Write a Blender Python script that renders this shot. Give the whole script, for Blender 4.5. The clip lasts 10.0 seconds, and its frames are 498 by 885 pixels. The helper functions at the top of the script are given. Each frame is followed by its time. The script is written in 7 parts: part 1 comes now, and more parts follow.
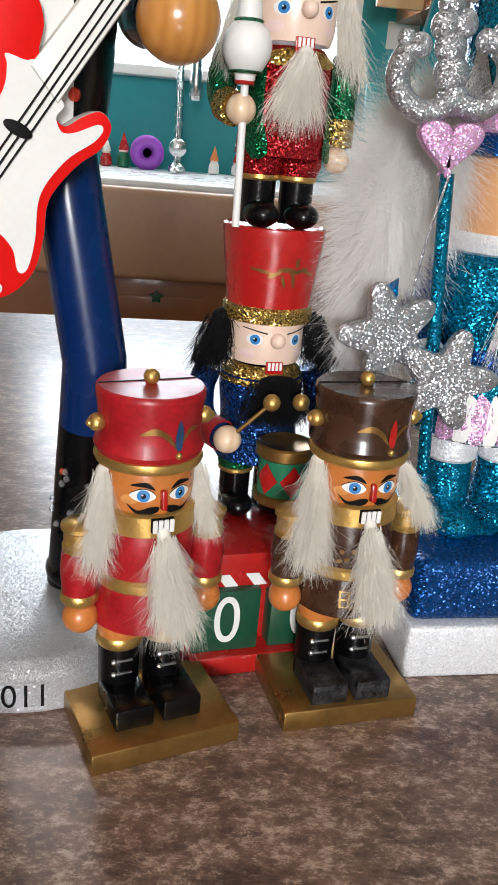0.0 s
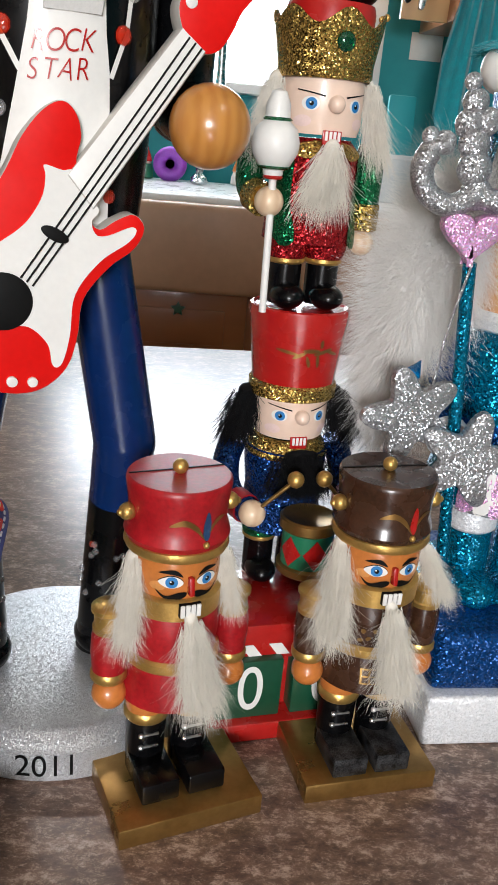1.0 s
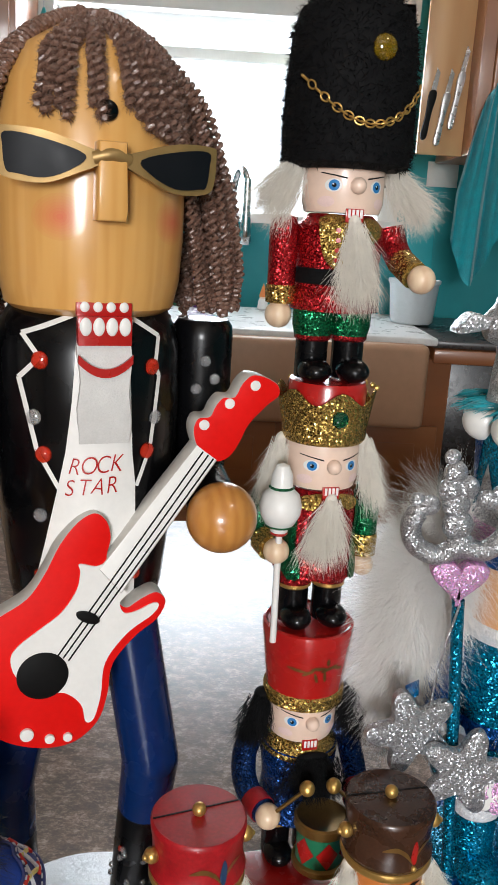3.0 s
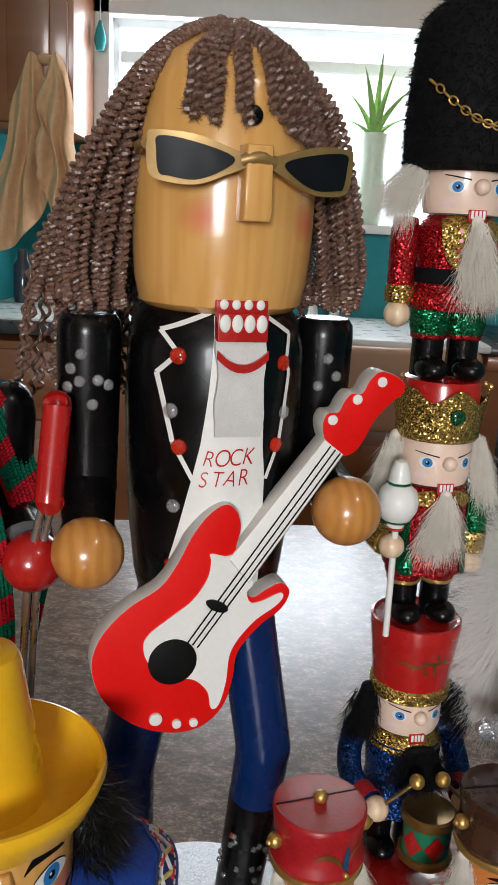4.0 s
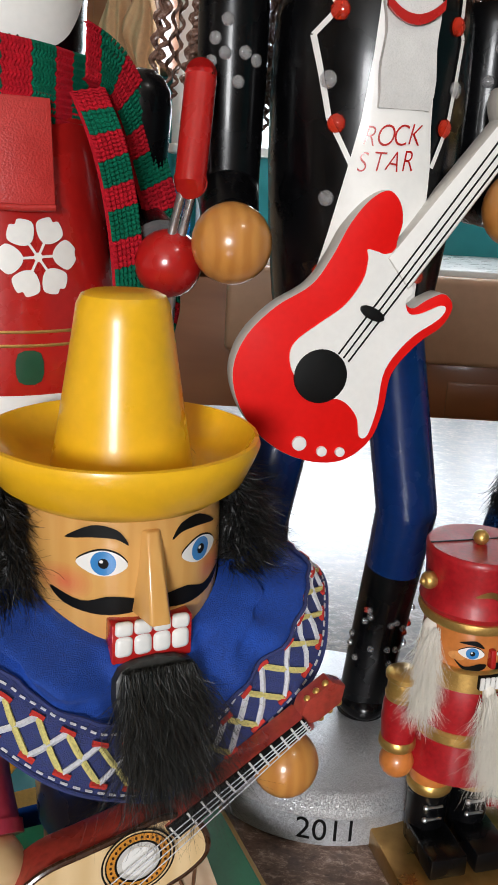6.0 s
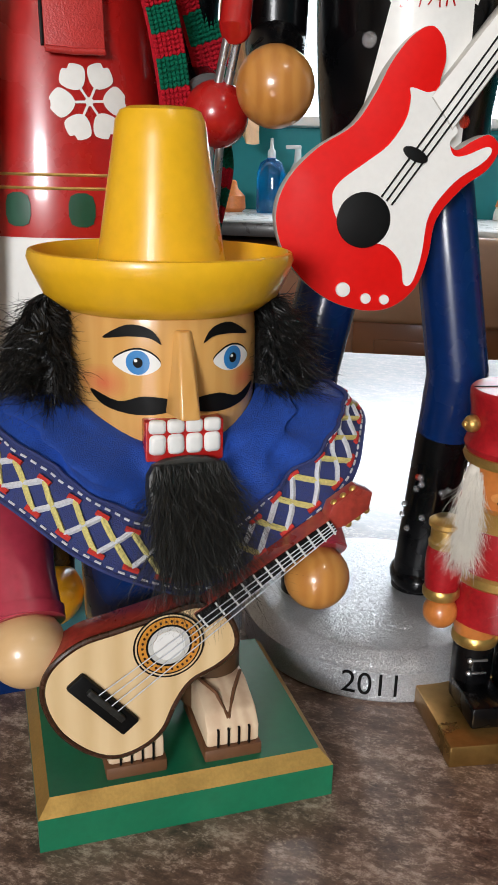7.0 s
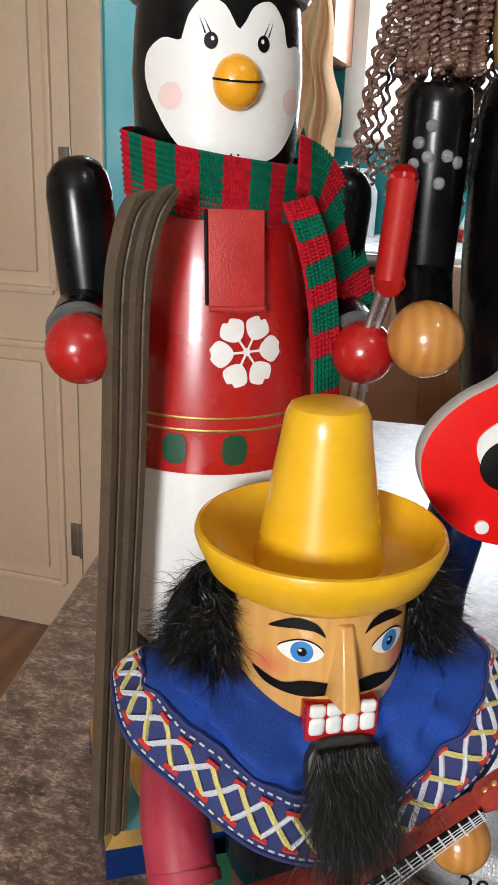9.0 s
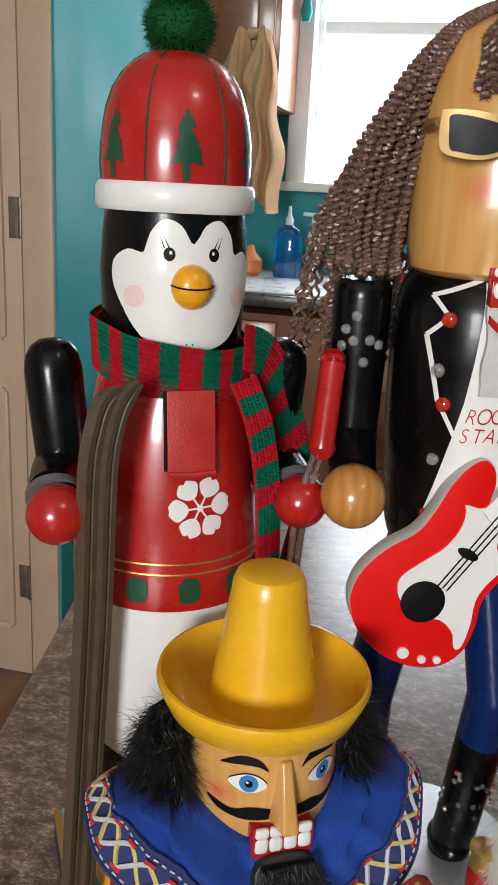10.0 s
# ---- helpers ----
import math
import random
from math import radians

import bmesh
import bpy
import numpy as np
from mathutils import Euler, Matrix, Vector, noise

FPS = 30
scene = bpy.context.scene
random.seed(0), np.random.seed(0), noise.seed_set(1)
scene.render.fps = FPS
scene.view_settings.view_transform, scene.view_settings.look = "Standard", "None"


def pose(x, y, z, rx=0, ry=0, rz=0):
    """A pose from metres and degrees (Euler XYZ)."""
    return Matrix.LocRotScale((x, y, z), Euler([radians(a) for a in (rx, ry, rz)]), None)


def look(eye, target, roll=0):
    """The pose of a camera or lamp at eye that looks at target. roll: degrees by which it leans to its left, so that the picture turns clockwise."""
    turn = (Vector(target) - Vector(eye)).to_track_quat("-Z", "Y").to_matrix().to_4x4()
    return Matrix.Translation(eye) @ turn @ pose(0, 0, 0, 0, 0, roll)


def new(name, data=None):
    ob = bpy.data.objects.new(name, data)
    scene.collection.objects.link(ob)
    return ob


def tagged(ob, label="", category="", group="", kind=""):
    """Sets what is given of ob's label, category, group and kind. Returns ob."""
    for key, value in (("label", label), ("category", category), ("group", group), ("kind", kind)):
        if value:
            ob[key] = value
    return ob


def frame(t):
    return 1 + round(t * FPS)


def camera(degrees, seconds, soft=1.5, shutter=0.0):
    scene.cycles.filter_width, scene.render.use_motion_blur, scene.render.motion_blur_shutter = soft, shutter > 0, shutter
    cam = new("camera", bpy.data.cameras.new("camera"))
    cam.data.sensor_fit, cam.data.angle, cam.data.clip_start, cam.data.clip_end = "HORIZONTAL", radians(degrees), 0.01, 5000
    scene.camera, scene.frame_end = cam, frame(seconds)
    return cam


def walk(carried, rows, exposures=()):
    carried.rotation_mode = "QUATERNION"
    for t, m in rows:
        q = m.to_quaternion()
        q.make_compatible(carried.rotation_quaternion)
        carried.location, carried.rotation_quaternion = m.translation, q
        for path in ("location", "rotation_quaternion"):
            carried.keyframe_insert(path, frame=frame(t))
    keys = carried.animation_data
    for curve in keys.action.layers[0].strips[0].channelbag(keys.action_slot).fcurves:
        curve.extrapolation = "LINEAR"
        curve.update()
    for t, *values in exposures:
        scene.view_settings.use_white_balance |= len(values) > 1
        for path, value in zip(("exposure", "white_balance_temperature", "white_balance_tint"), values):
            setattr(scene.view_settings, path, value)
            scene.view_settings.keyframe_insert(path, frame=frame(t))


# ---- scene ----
# ---------- camera and walk ----------
cam = camera(32.82, 10.0, 1.6)
PATH = [
    (0, (0.02657, 0.02519, 0.20777), (0.06887, 0.39780, 0.06857), 5.04),
    (0.5, (0.01966, 0.02813, 0.21102), (0.05457, 0.40071, 0.06971), 4.96),
    (1, (0.02197, 0.02769, 0.23817), (0.05522, 0.40110, 0.09866), 5.05),
    (1.5, (0.03150, 0.02782, 0.26644), (0.06141, 0.40330, 0.13180), 4.80),
    (2, (0.03362, 0.02486, 0.29696), (0.06229, 0.40519, 0.17645), 4.37),
    (2.2, (0.03360, 0.02371, 0.30708), (0.06179, 0.40526, 0.19036), 4.30),
    (3.3, (0.01498, 0.02106, 0.34752), (0.02296, 0.40881, 0.24963), 2.98),
    (3.5, (0.00907, 0.02116, 0.34697), (0.01182, 0.40912, 0.24960), 2.90),
    (4, (-0.00944, 0.01193, 0.33870), (-0.01237, 0.39957, 0.24010), 3.11),
    (4.5, (-0.01888, 0.00695, 0.32645), (-0.02908, 0.39413, 0.22652), 3.22),
    (5, (-0.02039, 0.02063, 0.29044), (-0.03545, 0.40524, 0.18161), 3.36),
    (5.5, (-0.03133, 0.02056, 0.26032), (-0.05372, 0.40367, 0.14752), 3.29),
    (5.7, (-0.03499, 0.01985, 0.25440), (-0.06328, 0.40222, 0.14040), 3.16),
    (6.8, (-0.01385, 0.00504, 0.19770), (-0.07980, 0.38055, 0.07671), 1.96),
    (7, (-0.00902, -0.00051, 0.19587), (-0.08966, 0.37141, 0.07268), 1.40),
    (7.5, (-0.00036, -0.00550, 0.18878), (-0.09788, 0.36067, 0.06069), 1.23),
    (8, (-0.00525, -0.00558, 0.21099), (-0.11101, 0.35855, 0.08362), 1.46),
    (8.5, (-0.03266, -0.00109, 0.23593), (-0.14648, 0.36144, 0.11096), 1.57),
    (9, (-0.04492, 0.00558, 0.27709), (-0.15027, 0.37039, 0.15135), 2.15),
    (9.5, (-0.02968, -0.00518, 0.31859), (-0.11956, 0.36485, 0.19609), 2.80),
    (10, (-0.04088, -0.02353, 0.33733), (-0.12322, 0.35069, 0.22253), 3.03),
]
walk(cam, [(t, look(eye, target, roll)) for t, eye, target, roll in PATH], [(t, e, 6100, 10) for t, e in ((0.0, 0.08), (0.5, 0.06), (1.0, -0.03), (2.0, -0.28), (3.5, -0.12), (4.2, -0.48), (4.7, -0.48), (5.5, -0.2), (7.0, -0.2), (7.5, -0.02), (8.5, -0.02), (9.0, 0.0), (10.0, -0.3))])

# ---------- world and large lights ----------
world = bpy.data.worlds.new("sky")
scene.world = world
world.use_nodes = True
wn = world.node_tree.nodes
sky = wn.new("ShaderNodeTexSky")
sky.sky_type, sky.sun_disc = "NISHITA", False
sky.sun_elevation, sky.sun_rotation = radians(40), radians(20)
world.node_tree.links.new(sky.outputs[0], wn["Background"].inputs[0])
wn["Background"].inputs[1].default_value = 0.12


def area_lamp(name, m, sx, sy, power, color):
    data = bpy.data.lights.new(name, "AREA")
    data.shape, data.size, data.size_y, data.energy, data.color = "RECTANGLE", sx, sy, power, color
    ob = new(name, data)
    ob.matrix_world = m
    return ob


WIN = (-0.60, 0.58, 0.365, 1.06)   # window opening: x from, x to, z from, z to
area_lamp("window_daylight", look(((WIN[0] + WIN[1]) / 2, 3.16, 0.71), (0.05, 0.3, 0.1)), 1.12, 0.66, 24, (0.93, 0.97, 1.0))
# Unseen ceiling lamps; the three at the back are placed to brighten the sink side.
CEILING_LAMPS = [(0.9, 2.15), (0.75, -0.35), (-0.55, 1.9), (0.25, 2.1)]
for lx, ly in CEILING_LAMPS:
    area_lamp("ceiling_fill_light", look((lx, ly, 1.475), (lx * 0.6, ly * 0.6 + 0.12, 0)), 0.2, 0.2, 4.5, (1.0, 0.92, 0.83))

# Added fill that lights the figures from the front; no window is known there.
area_lamp("front_fill_light", look((-0.15, -2.55, 0.62), (0.0, 0.3, 0.2)), 0.62, 0.6, 78, (1.0, 0.965, 0.92))

# ---------- materials ----------


def mat(name, color, rough=0.5, metal=0.0, coat=0.0, vary=0.12, scale=60.0, bump=0.0, bscale=None, spec=0.5, sheen=0.0, stretch=(1, 1, 1)):
    """A surface with colour that varies at two scales, and fine relief."""
    m = bpy.data.materials.new(name)
    m.use_nodes = True
    nt = m.node_tree
    p = nt.nodes["Principled BSDF"]
    p.inputs["Roughness"].default_value, p.inputs["Metallic"].default_value = rough, metal
    p.inputs["Coat Weight"].default_value, p.inputs["Coat Roughness"].default_value = coat, 0.08
    p.inputs["Specular IOR Level"].default_value, p.inputs["Sheen Weight"].default_value = spec, sheen
    co = nt.nodes.new("ShaderNodeTexCoord")
    mp = nt.nodes.new("ShaderNodeMapping")
    mp.inputs["Scale"].default_value = stretch
    nt.links.new(co.outputs["Object"], mp.inputs[0])
    n1 = nt.nodes.new("ShaderNodeTexNoise")
    n1.inputs["Scale"].default_value, n1.inputs["Detail"].default_value = scale, 6
    n2 = nt.nodes.new("ShaderNodeTexNoise")
    n2.inputs["Scale"].default_value, n2.inputs["Detail"].default_value = scale * 7, 3
    nt.links.new(mp.outputs[0], n1.inputs[0])
    nt.links.new(mp.outputs[0], n2.inputs[0])
    add = nt.nodes.new("ShaderNodeMath")
    add.operation = "ADD"
    nt.links.new(n1.outputs[0], add.inputs[0])
    nt.links.new(n2.outputs[0], add.inputs[1])
    ramp = nt.nodes.new("ShaderNodeMapRange")
    ramp.inputs[1].default_value, ramp.inputs[2].default_value = 0.7, 1.3
    ramp.inputs[3].default_value, ramp.inputs[4].default_value = 1 - vary, 1 + vary
    nt.links.new(add.outputs[0], ramp.inputs[0])
    mul = nt.nodes.new("ShaderNodeVectorMath")
    mul.operation = "SCALE"
    mul.inputs[0].default_value = color
    nt.links.new(ramp.outputs[0], mul.inputs["Scale"])
    nt.links.new(mul.outputs[0], p.inputs["Base Color"])
    rr = nt.nodes.new("ShaderNodeMapRange")
    rr.inputs[1].default_value, rr.inputs[2].default_value = 0.35, 0.65
    rr.inputs[3].default_value, rr.inputs[4].default_value = rough * 0.85, min(1, rough * 1.2)
    nt.links.new(n1.outputs[0], rr.inputs[0])
    nt.links.new(rr.outputs[0], p.inputs["Roughness"])
    if bump:
        b = nt.nodes.new("ShaderNodeBump")
        b.inputs["Strength"].default_value, b.inputs["Distance"].default_value = bump, 0.001
        nb = nt.nodes.new("ShaderNodeTexNoise")
        nb.inputs["Scale"].default_value, nb.inputs["Detail"].default_value = bscale or scale * 10, 4
        nt.links.new(mp.outputs[0], nb.inputs[0])
        nt.links.new(nb.outputs[0], b.inputs["Height"])
        nt.links.new(b.outputs[0], p.inputs["Normal"])
    return m


def glitter(name, color, size=1500.0, flake=0.45, metal=0.75, rough=0.22, spread=0.9, second=None):
    """Flakes that each lie at their own tilt."""
    m = bpy.data.materials.new(name)
    m.use_nodes = True
    nt = m.node_tree
    p = nt.nodes["Principled BSDF"]
    p.inputs["Metallic"].default_value, p.inputs["Roughness"].default_value = metal, rough
    co = nt.nodes.new("ShaderNodeTexCoord")
    vo = nt.nodes.new("ShaderNodeTexVoronoi")
    vo.inputs["Scale"].default_value = size
    nt.links.new(co.outputs["Object"], vo.inputs["Vector"])
    sub = nt.nodes.new("ShaderNodeVectorMath")
    sub.operation = "SUBTRACT"
    sub.inputs[1].default_value = (0.5, 0.5, 0.5)
    nt.links.new(vo.outputs["Color"], sub.inputs[0])
    sc = nt.nodes.new("ShaderNodeVectorMath")
    sc.operation = "SCALE"
    sc.inputs["Scale"].default_value = spread
    nt.links.new(sub.outputs[0], sc.inputs[0])
    ge = nt.nodes.new("ShaderNodeNewGeometry")
    ad = nt.nodes.new("ShaderNodeVectorMath")
    ad.operation = "ADD"
    nt.links.new(ge.outputs["Normal"], ad.inputs[0])
    nt.links.new(sc.outputs[0], ad.inputs[1])
    no = nt.nodes.new("ShaderNodeVectorMath")
    no.operation = "NORMALIZE"
    nt.links.new(ad.outputs[0], no.inputs[0])
    nt.links.new(no.outputs[0], p.inputs["Normal"])
    sep = nt.nodes.new("ShaderNodeSeparateColor")
    nt.links.new(vo.outputs["Color"], sep.inputs[0])
    mr = nt.nodes.new("ShaderNodeMapRange")
    mr.inputs[3].default_value, mr.inputs[4].default_value = 1 - flake, 1 + flake
    nt.links.new(sep.outputs[0], mr.inputs[0])
    mul = nt.nodes.new("ShaderNodeVectorMath")
    mul.operation = "SCALE"
    mul.inputs[0].default_value = color
    nt.links.new(mr.outputs[0], mul.inputs["Scale"])
    if second:
        hue = nt.nodes.new("ShaderNodeMix")
        hue.data_type = "RGBA"
        hue.inputs[0].default_value = second
        nt.links.new(mul.outputs[0], hue.inputs[6])
        nt.links.new(vo.outputs["Color"], hue.inputs[7])
        nt.links.new(hue.outputs[2], p.inputs["Base Color"])
    else:
        nt.links.new(mul.outputs[0], p.inputs["Base Color"])
    return m


def wood(name, light, dark, scale=9.0, rough=0.35, coat=0.3, stretch=(1, 1, 0.12), rings=0.0, distort=5.0, bump=0.05):
    """Grain that runs along the long axis of the stretch."""
    m = bpy.data.materials.new(name)
    m.use_nodes = True
    nt = m.node_tree
    p = nt.nodes["Principled BSDF"]
    p.inputs["Roughness"].default_value, p.inputs["Coat Weight"].default_value = rough, coat
    p.inputs["Coat Roughness"].default_value = 0.12
    co = nt.nodes.new("ShaderNodeTexCoord")
    mp = nt.nodes.new("ShaderNodeMapping")
    mp.inputs["Scale"].default_value = stretch
    nt.links.new(co.outputs["Object"], mp.inputs[0])
    wv = nt.nodes.new("ShaderNodeTexWave")
    wv.inputs["Scale"].default_value, wv.inputs["Distortion"].default_value = scale, distort
    wv.inputs["Detail"].default_value, wv.inputs["Detail Scale"].default_value = 3, 1.6
    nz = nt.nodes.new("ShaderNodeTexNoise")
    nz.inputs["Scale"].default_value, nz.inputs["Detail"].default_value = scale * 6, 6
    nt.links.new(mp.outputs[0], wv.inputs[0])
    nt.links.new(mp.outputs[0], nz.inputs[0])
    mx = nt.nodes.new("ShaderNodeMix")
    mx.inputs[0].default_value = 0.55
    nt.links.new(wv.outputs["Fac"], mx.inputs[2])
    nt.links.new(nz.outputs[0], mx.inputs[3])
    rp = nt.nodes.new("ShaderNodeValToRGB")
    rp.color_ramp.elements[0].position, rp.color_ramp.elements[0].color = 0.25, (*dark, 1)
    rp.color_ramp.elements[1].position, rp.color_ramp.elements[1].color = 0.7, (*light, 1)
    nt.links.new(mx.outputs[0], rp.inputs[0])
    nt.links.new(rp.outputs[0], p.inputs["Base Color"])
    b = nt.nodes.new("ShaderNodeBump")
    b.inputs["Strength"].default_value, b.inputs["Distance"].default_value = bump, 0.001
    nt.links.new(mx.outputs[0], b.inputs["Height"])
    nt.links.new(b.outputs[0], p.inputs["Normal"])
    return m


def laminate():
    """Brown-grey stone-look worktop: clouds, streaks and pale flecks, glossy."""
    m = bpy.data.materials.new("stone_laminate")
    m.use_nodes = True
    nt = m.node_tree
    p = nt.nodes["Principled BSDF"]
    p.inputs["Specular IOR Level"].default_value = 0.5
    co = nt.nodes.new("ShaderNodeTexCoord")
    mp = nt.nodes.new("ShaderNodeMapping")
    mp.inputs["Scale"].default_value, mp.inputs["Rotation"].default_value = (0.75, 1.2, 1), (0, 0, 0.2)
    nt.links.new(co.outputs["Object"], mp.inputs[0])

    def noise_tex(scale, detail, rough=0.6, dist=0.0):
        n = nt.nodes.new("ShaderNodeTexNoise")
        n.inputs["Scale"].default_value, n.inputs["Detail"].default_value = scale, detail
        n.inputs["Roughness"].default_value, n.inputs["Distortion"].default_value = rough, dist
        nt.links.new(mp.outputs[0], n.inputs[0])
        return n

    big, mid, fine = noise_tex(9, 9, 0.7, 0.3), noise_tex(75, 12, 0.85, 0.15), noise_tex(260, 9, 0.88, 0.1)
    r1 = nt.nodes.new("ShaderNodeValToRGB")
    e = r1.color_ramp.elements
    e[0].position, e[0].color = 0.4, (0.05, 0.034, 0.027, 1)
    e[1].position, e[1].color = 0.61, (0.32, 0.208, 0.157, 1)
    k = e.new(0.5)
    k.color = (0.17, 0.106, 0.079, 1)
    mx = nt.nodes.new("ShaderNodeMix")
    mx.inputs[0].default_value = 0.68
    nt.links.new(big.outputs[0], mx.inputs[2])
    nt.links.new(mid.outputs[0], mx.inputs[3])
    nt.links.new(mx.outputs[0], r1.inputs[0])
    r2 = nt.nodes.new("ShaderNodeValToRGB")
    r2.color_ramp.elements[0].position, r2.color_ramp.elements[1].position = 0.555, 0.63
    mm = nt.nodes.new("ShaderNodeMath")
    mm.operation = "MULTIPLY_ADD"
    nt.links.new(fine.outputs[0], mm.inputs[0])
    mm.inputs[1].default_value = 0.6
    m3 = nt.nodes.new("ShaderNodeMath")
    m3.operation = "MULTIPLY"
    m3.inputs[1].default_value = 0.5
    nt.links.new(mid.outputs[0], m3.inputs[0])
    nt.links.new(m3.outputs[0], mm.inputs[2])
    nt.links.new(mm.outputs[0], r2.inputs[0])
    cm = nt.nodes.new("ShaderNodeMix")
    cm.data_type = "RGBA"
    nt.links.new(r2.outputs[0], cm.inputs[0])
    nt.links.new(r1.outputs[0], cm.inputs[6])
    cm.inputs[7].default_value = (0.54, 0.415, 0.335, 1)
    nt.links.new(cm.outputs[2], p.inputs["Base Color"])
    rr = nt.nodes.new("ShaderNodeMapRange")
    rr.inputs[3].default_value, rr.inputs[4].default_value = 0.25, 0.32
    nt.links.new(mid.outputs[0], rr.inputs[0])
    nt.links.new(rr.outputs[0], p.inputs["Roughness"])
    b = nt.nodes.new("ShaderNodeBump")
    b.inputs["Strength"].default_value, b.inputs["Distance"].default_value = 0.05, 0.0004
    nt.links.new(fine.outputs[0], b.inputs["Height"])
    nt.links.new(b.outputs[0], p.inputs["Normal"])
    return m


def glow(name, color, strength):
    m = bpy.data.materials.new(name)
    m.use_nodes = True
    p = m.node_tree.nodes["Principled BSDF"]
    p.inputs["Base Color"].default_value = (*color, 1)
    p.inputs["Emission Color"].default_value, p.inputs["Emission Strength"].default_value = (*color, 1), strength
    return m


def gem(name, color, clear=0.85):
    m = bpy.data.materials.new(name)
    m.use_nodes = True
    p = m.node_tree.nodes["Principled BSDF"]
    p.inputs["Base Color"].default_value = (*color, 1)
    p.inputs["Roughness"].default_value, p.inputs["Transmission Weight"].default_value, p.inputs["IOR"].default_value = 0.05, clear, 1.7
    return m


RED = mat("red_lacquer", (0.4, 0.011, 0.009), 0.26, coat=0.4, vary=0.08)
CRIMSON = mat("dark_red_lacquer", (0.33, 0.009, 0.013), 0.36, coat=0.05, vary=0.25, scale=90, spec=0.35)
BRIGHT = mat("guitar_red", (0.68, 0.006, 0.004), 0.5, vary=0.05, spec=0.15)
MAROON = mat("maroon_sleeve", (0.36, 0.03, 0.055), 0.35, coat=0.3)
BLACK = mat("black_lacquer", (0.0025, 0.0025, 0.003), 0.26, coat=0.12, vary=0.3, spec=0.25)
INK = mat("black_paint", (0.004, 0.004, 0.004), 0.5, vary=0.2, spec=0.15)
WHITE = mat("white_paint", (0.78, 0.77, 0.74), 0.42, coat=0.2, vary=0.03)
CREAMW = mat("off_white_side", (0.56, 0.54, 0.5), 0.5, vary=0.08)
GOLD = mat("gold_paint", (0.6, 0.38, 0.11), 0.34, metal=0.8, vary=0.1, scale=140, bump=0.1)
DULLGOLD = mat("dull_gold_paint", (0.34, 0.2, 0.06), 0.32, metal=0.85, vary=0.16, scale=45, bump=0.08)
BROWNH = mat("brown_lacquer", (0.045, 0.019, 0.01), 0.26, coat=0.25, vary=0.35, scale=120, spec=0.35)
ORANGE = mat("orange_wood_stain", (0.52, 0.17, 0.035), 0.3, coat=0.5, vary=0.12, scale=70)
SKIN = mat("peach_paint", (0.8, 0.6, 0.48), 0.35, coat=0.35, vary=0.03)
BEAD = wood("pale_bead_wood", (0.78, 0.6, 0.41), (0.66, 0.46, 0.3), 60, 0.4, 0.2, (1, 1, 0.4))
FACEWOOD = wood("varnished_pale_wood", (0.66, 0.36, 0.105), (0.61, 0.315, 0.082), 48, 0.3, 0.45, (1, 1, 0.05), distort=11.0)
BALLWOOD = wood("varnished_pine_ball", (0.54, 0.245, 0.056), (0.45, 0.185, 0.039), 70, 0.28, 0.45, (1, 0.8, 0.1), distort=4.0)
PALEWOOD = wood("pale_maple", (0.74, 0.52, 0.29), (0.6, 0.38, 0.18), 30, 0.35, 0.4, (0.2, 1, 1), distort=2.0)
TOPWOOD = wood("spruce_soundboard", (0.76, 0.56, 0.31), (0.66, 0.46, 0.23), 40, 0.4, 0.3, (1, 1, 0.15), distort=1.5)
REDWOOD = mat("red_stained_side", (0.3, 0.035, 0.022), 0.3, coat=0.5, vary=0.3, scale=80)
YELLOW = mat("yellow_lacquer", (0.8, 0.445, 0.008), 0.32, coat=0.2, vary=0.05, scale=40, bump=0.02)
BEAK = mat("beak_yellow", (0.8, 0.36, 0.01), 0.3, coat=0.4, vary=0.05)
GREEN = mat("green_paint", (0.012, 0.16, 0.075), 0.35, coat=0.2, vary=0.1, scale=50)
DGREEN = mat("dark_green_paint", (0.008, 0.065, 0.032), 0.35, coat=0.2, vary=0.1)
NAVY = mat("navy_lacquer", (0.003, 0.018, 0.09), 0.25, coat=0.15, vary=0.12, spec=0.3)
BLUECLOTH = mat("blue_cotton", (0.01, 0.052, 0.31), 0.65, vary=0.22, scale=120, bump=0.5, bscale=2500, spec=0.3, sheen=0.04)
NAVYTRIM = mat("navy_braid", (0.03, 0.042, 0.16), 0.8, vary=0.3, scale=900, bump=0.6, bscale=3000)
YTHREAD = mat("yellow_thread", (0.66, 0.58, 0.2), 0.8, vary=0.25, scale=1500, bump=0.4)
WTHREAD = mat("white_thread", (0.62, 0.63, 0.68), 0.8, vary=0.2, scale=1500, bump=0.4)
RTHREAD = mat("red_thread", (0.55, 0.03, 0.02), 0.8, vary=0.2, scale=1500, bump=0.4)
KNITR = mat("red_knit", (0.44, 0.009, 0.02), 0.9, vary=0.3, scale=500, bump=0.7, bscale=2200, spec=0.12)
KNITG = mat("green_knit", (0.005, 0.125, 0.068), 0.9, vary=0.3, scale=500, bump=0.7, bscale=2200, spec=0.12)
SKIBROWN = mat("brown_leatherette", (0.085, 0.06, 0.038), 0.38, coat=0.2, vary=0.25, scale=160, bump=0.35, bscale=900)
LEATHER = mat("red_leather", (0.43, 0.024, 0.02), 0.4, vary=0.12, scale=120, bump=0.3, bscale=1500)
STEEL = mat("grey_metal_rod", (0.55, 0.55, 0.56), 0.3, metal=0.9, vary=0.1)
CHROME = mat("brushed_steel", (0.62, 0.62, 0.62), 0.25, metal=1.0, vary=0.05)
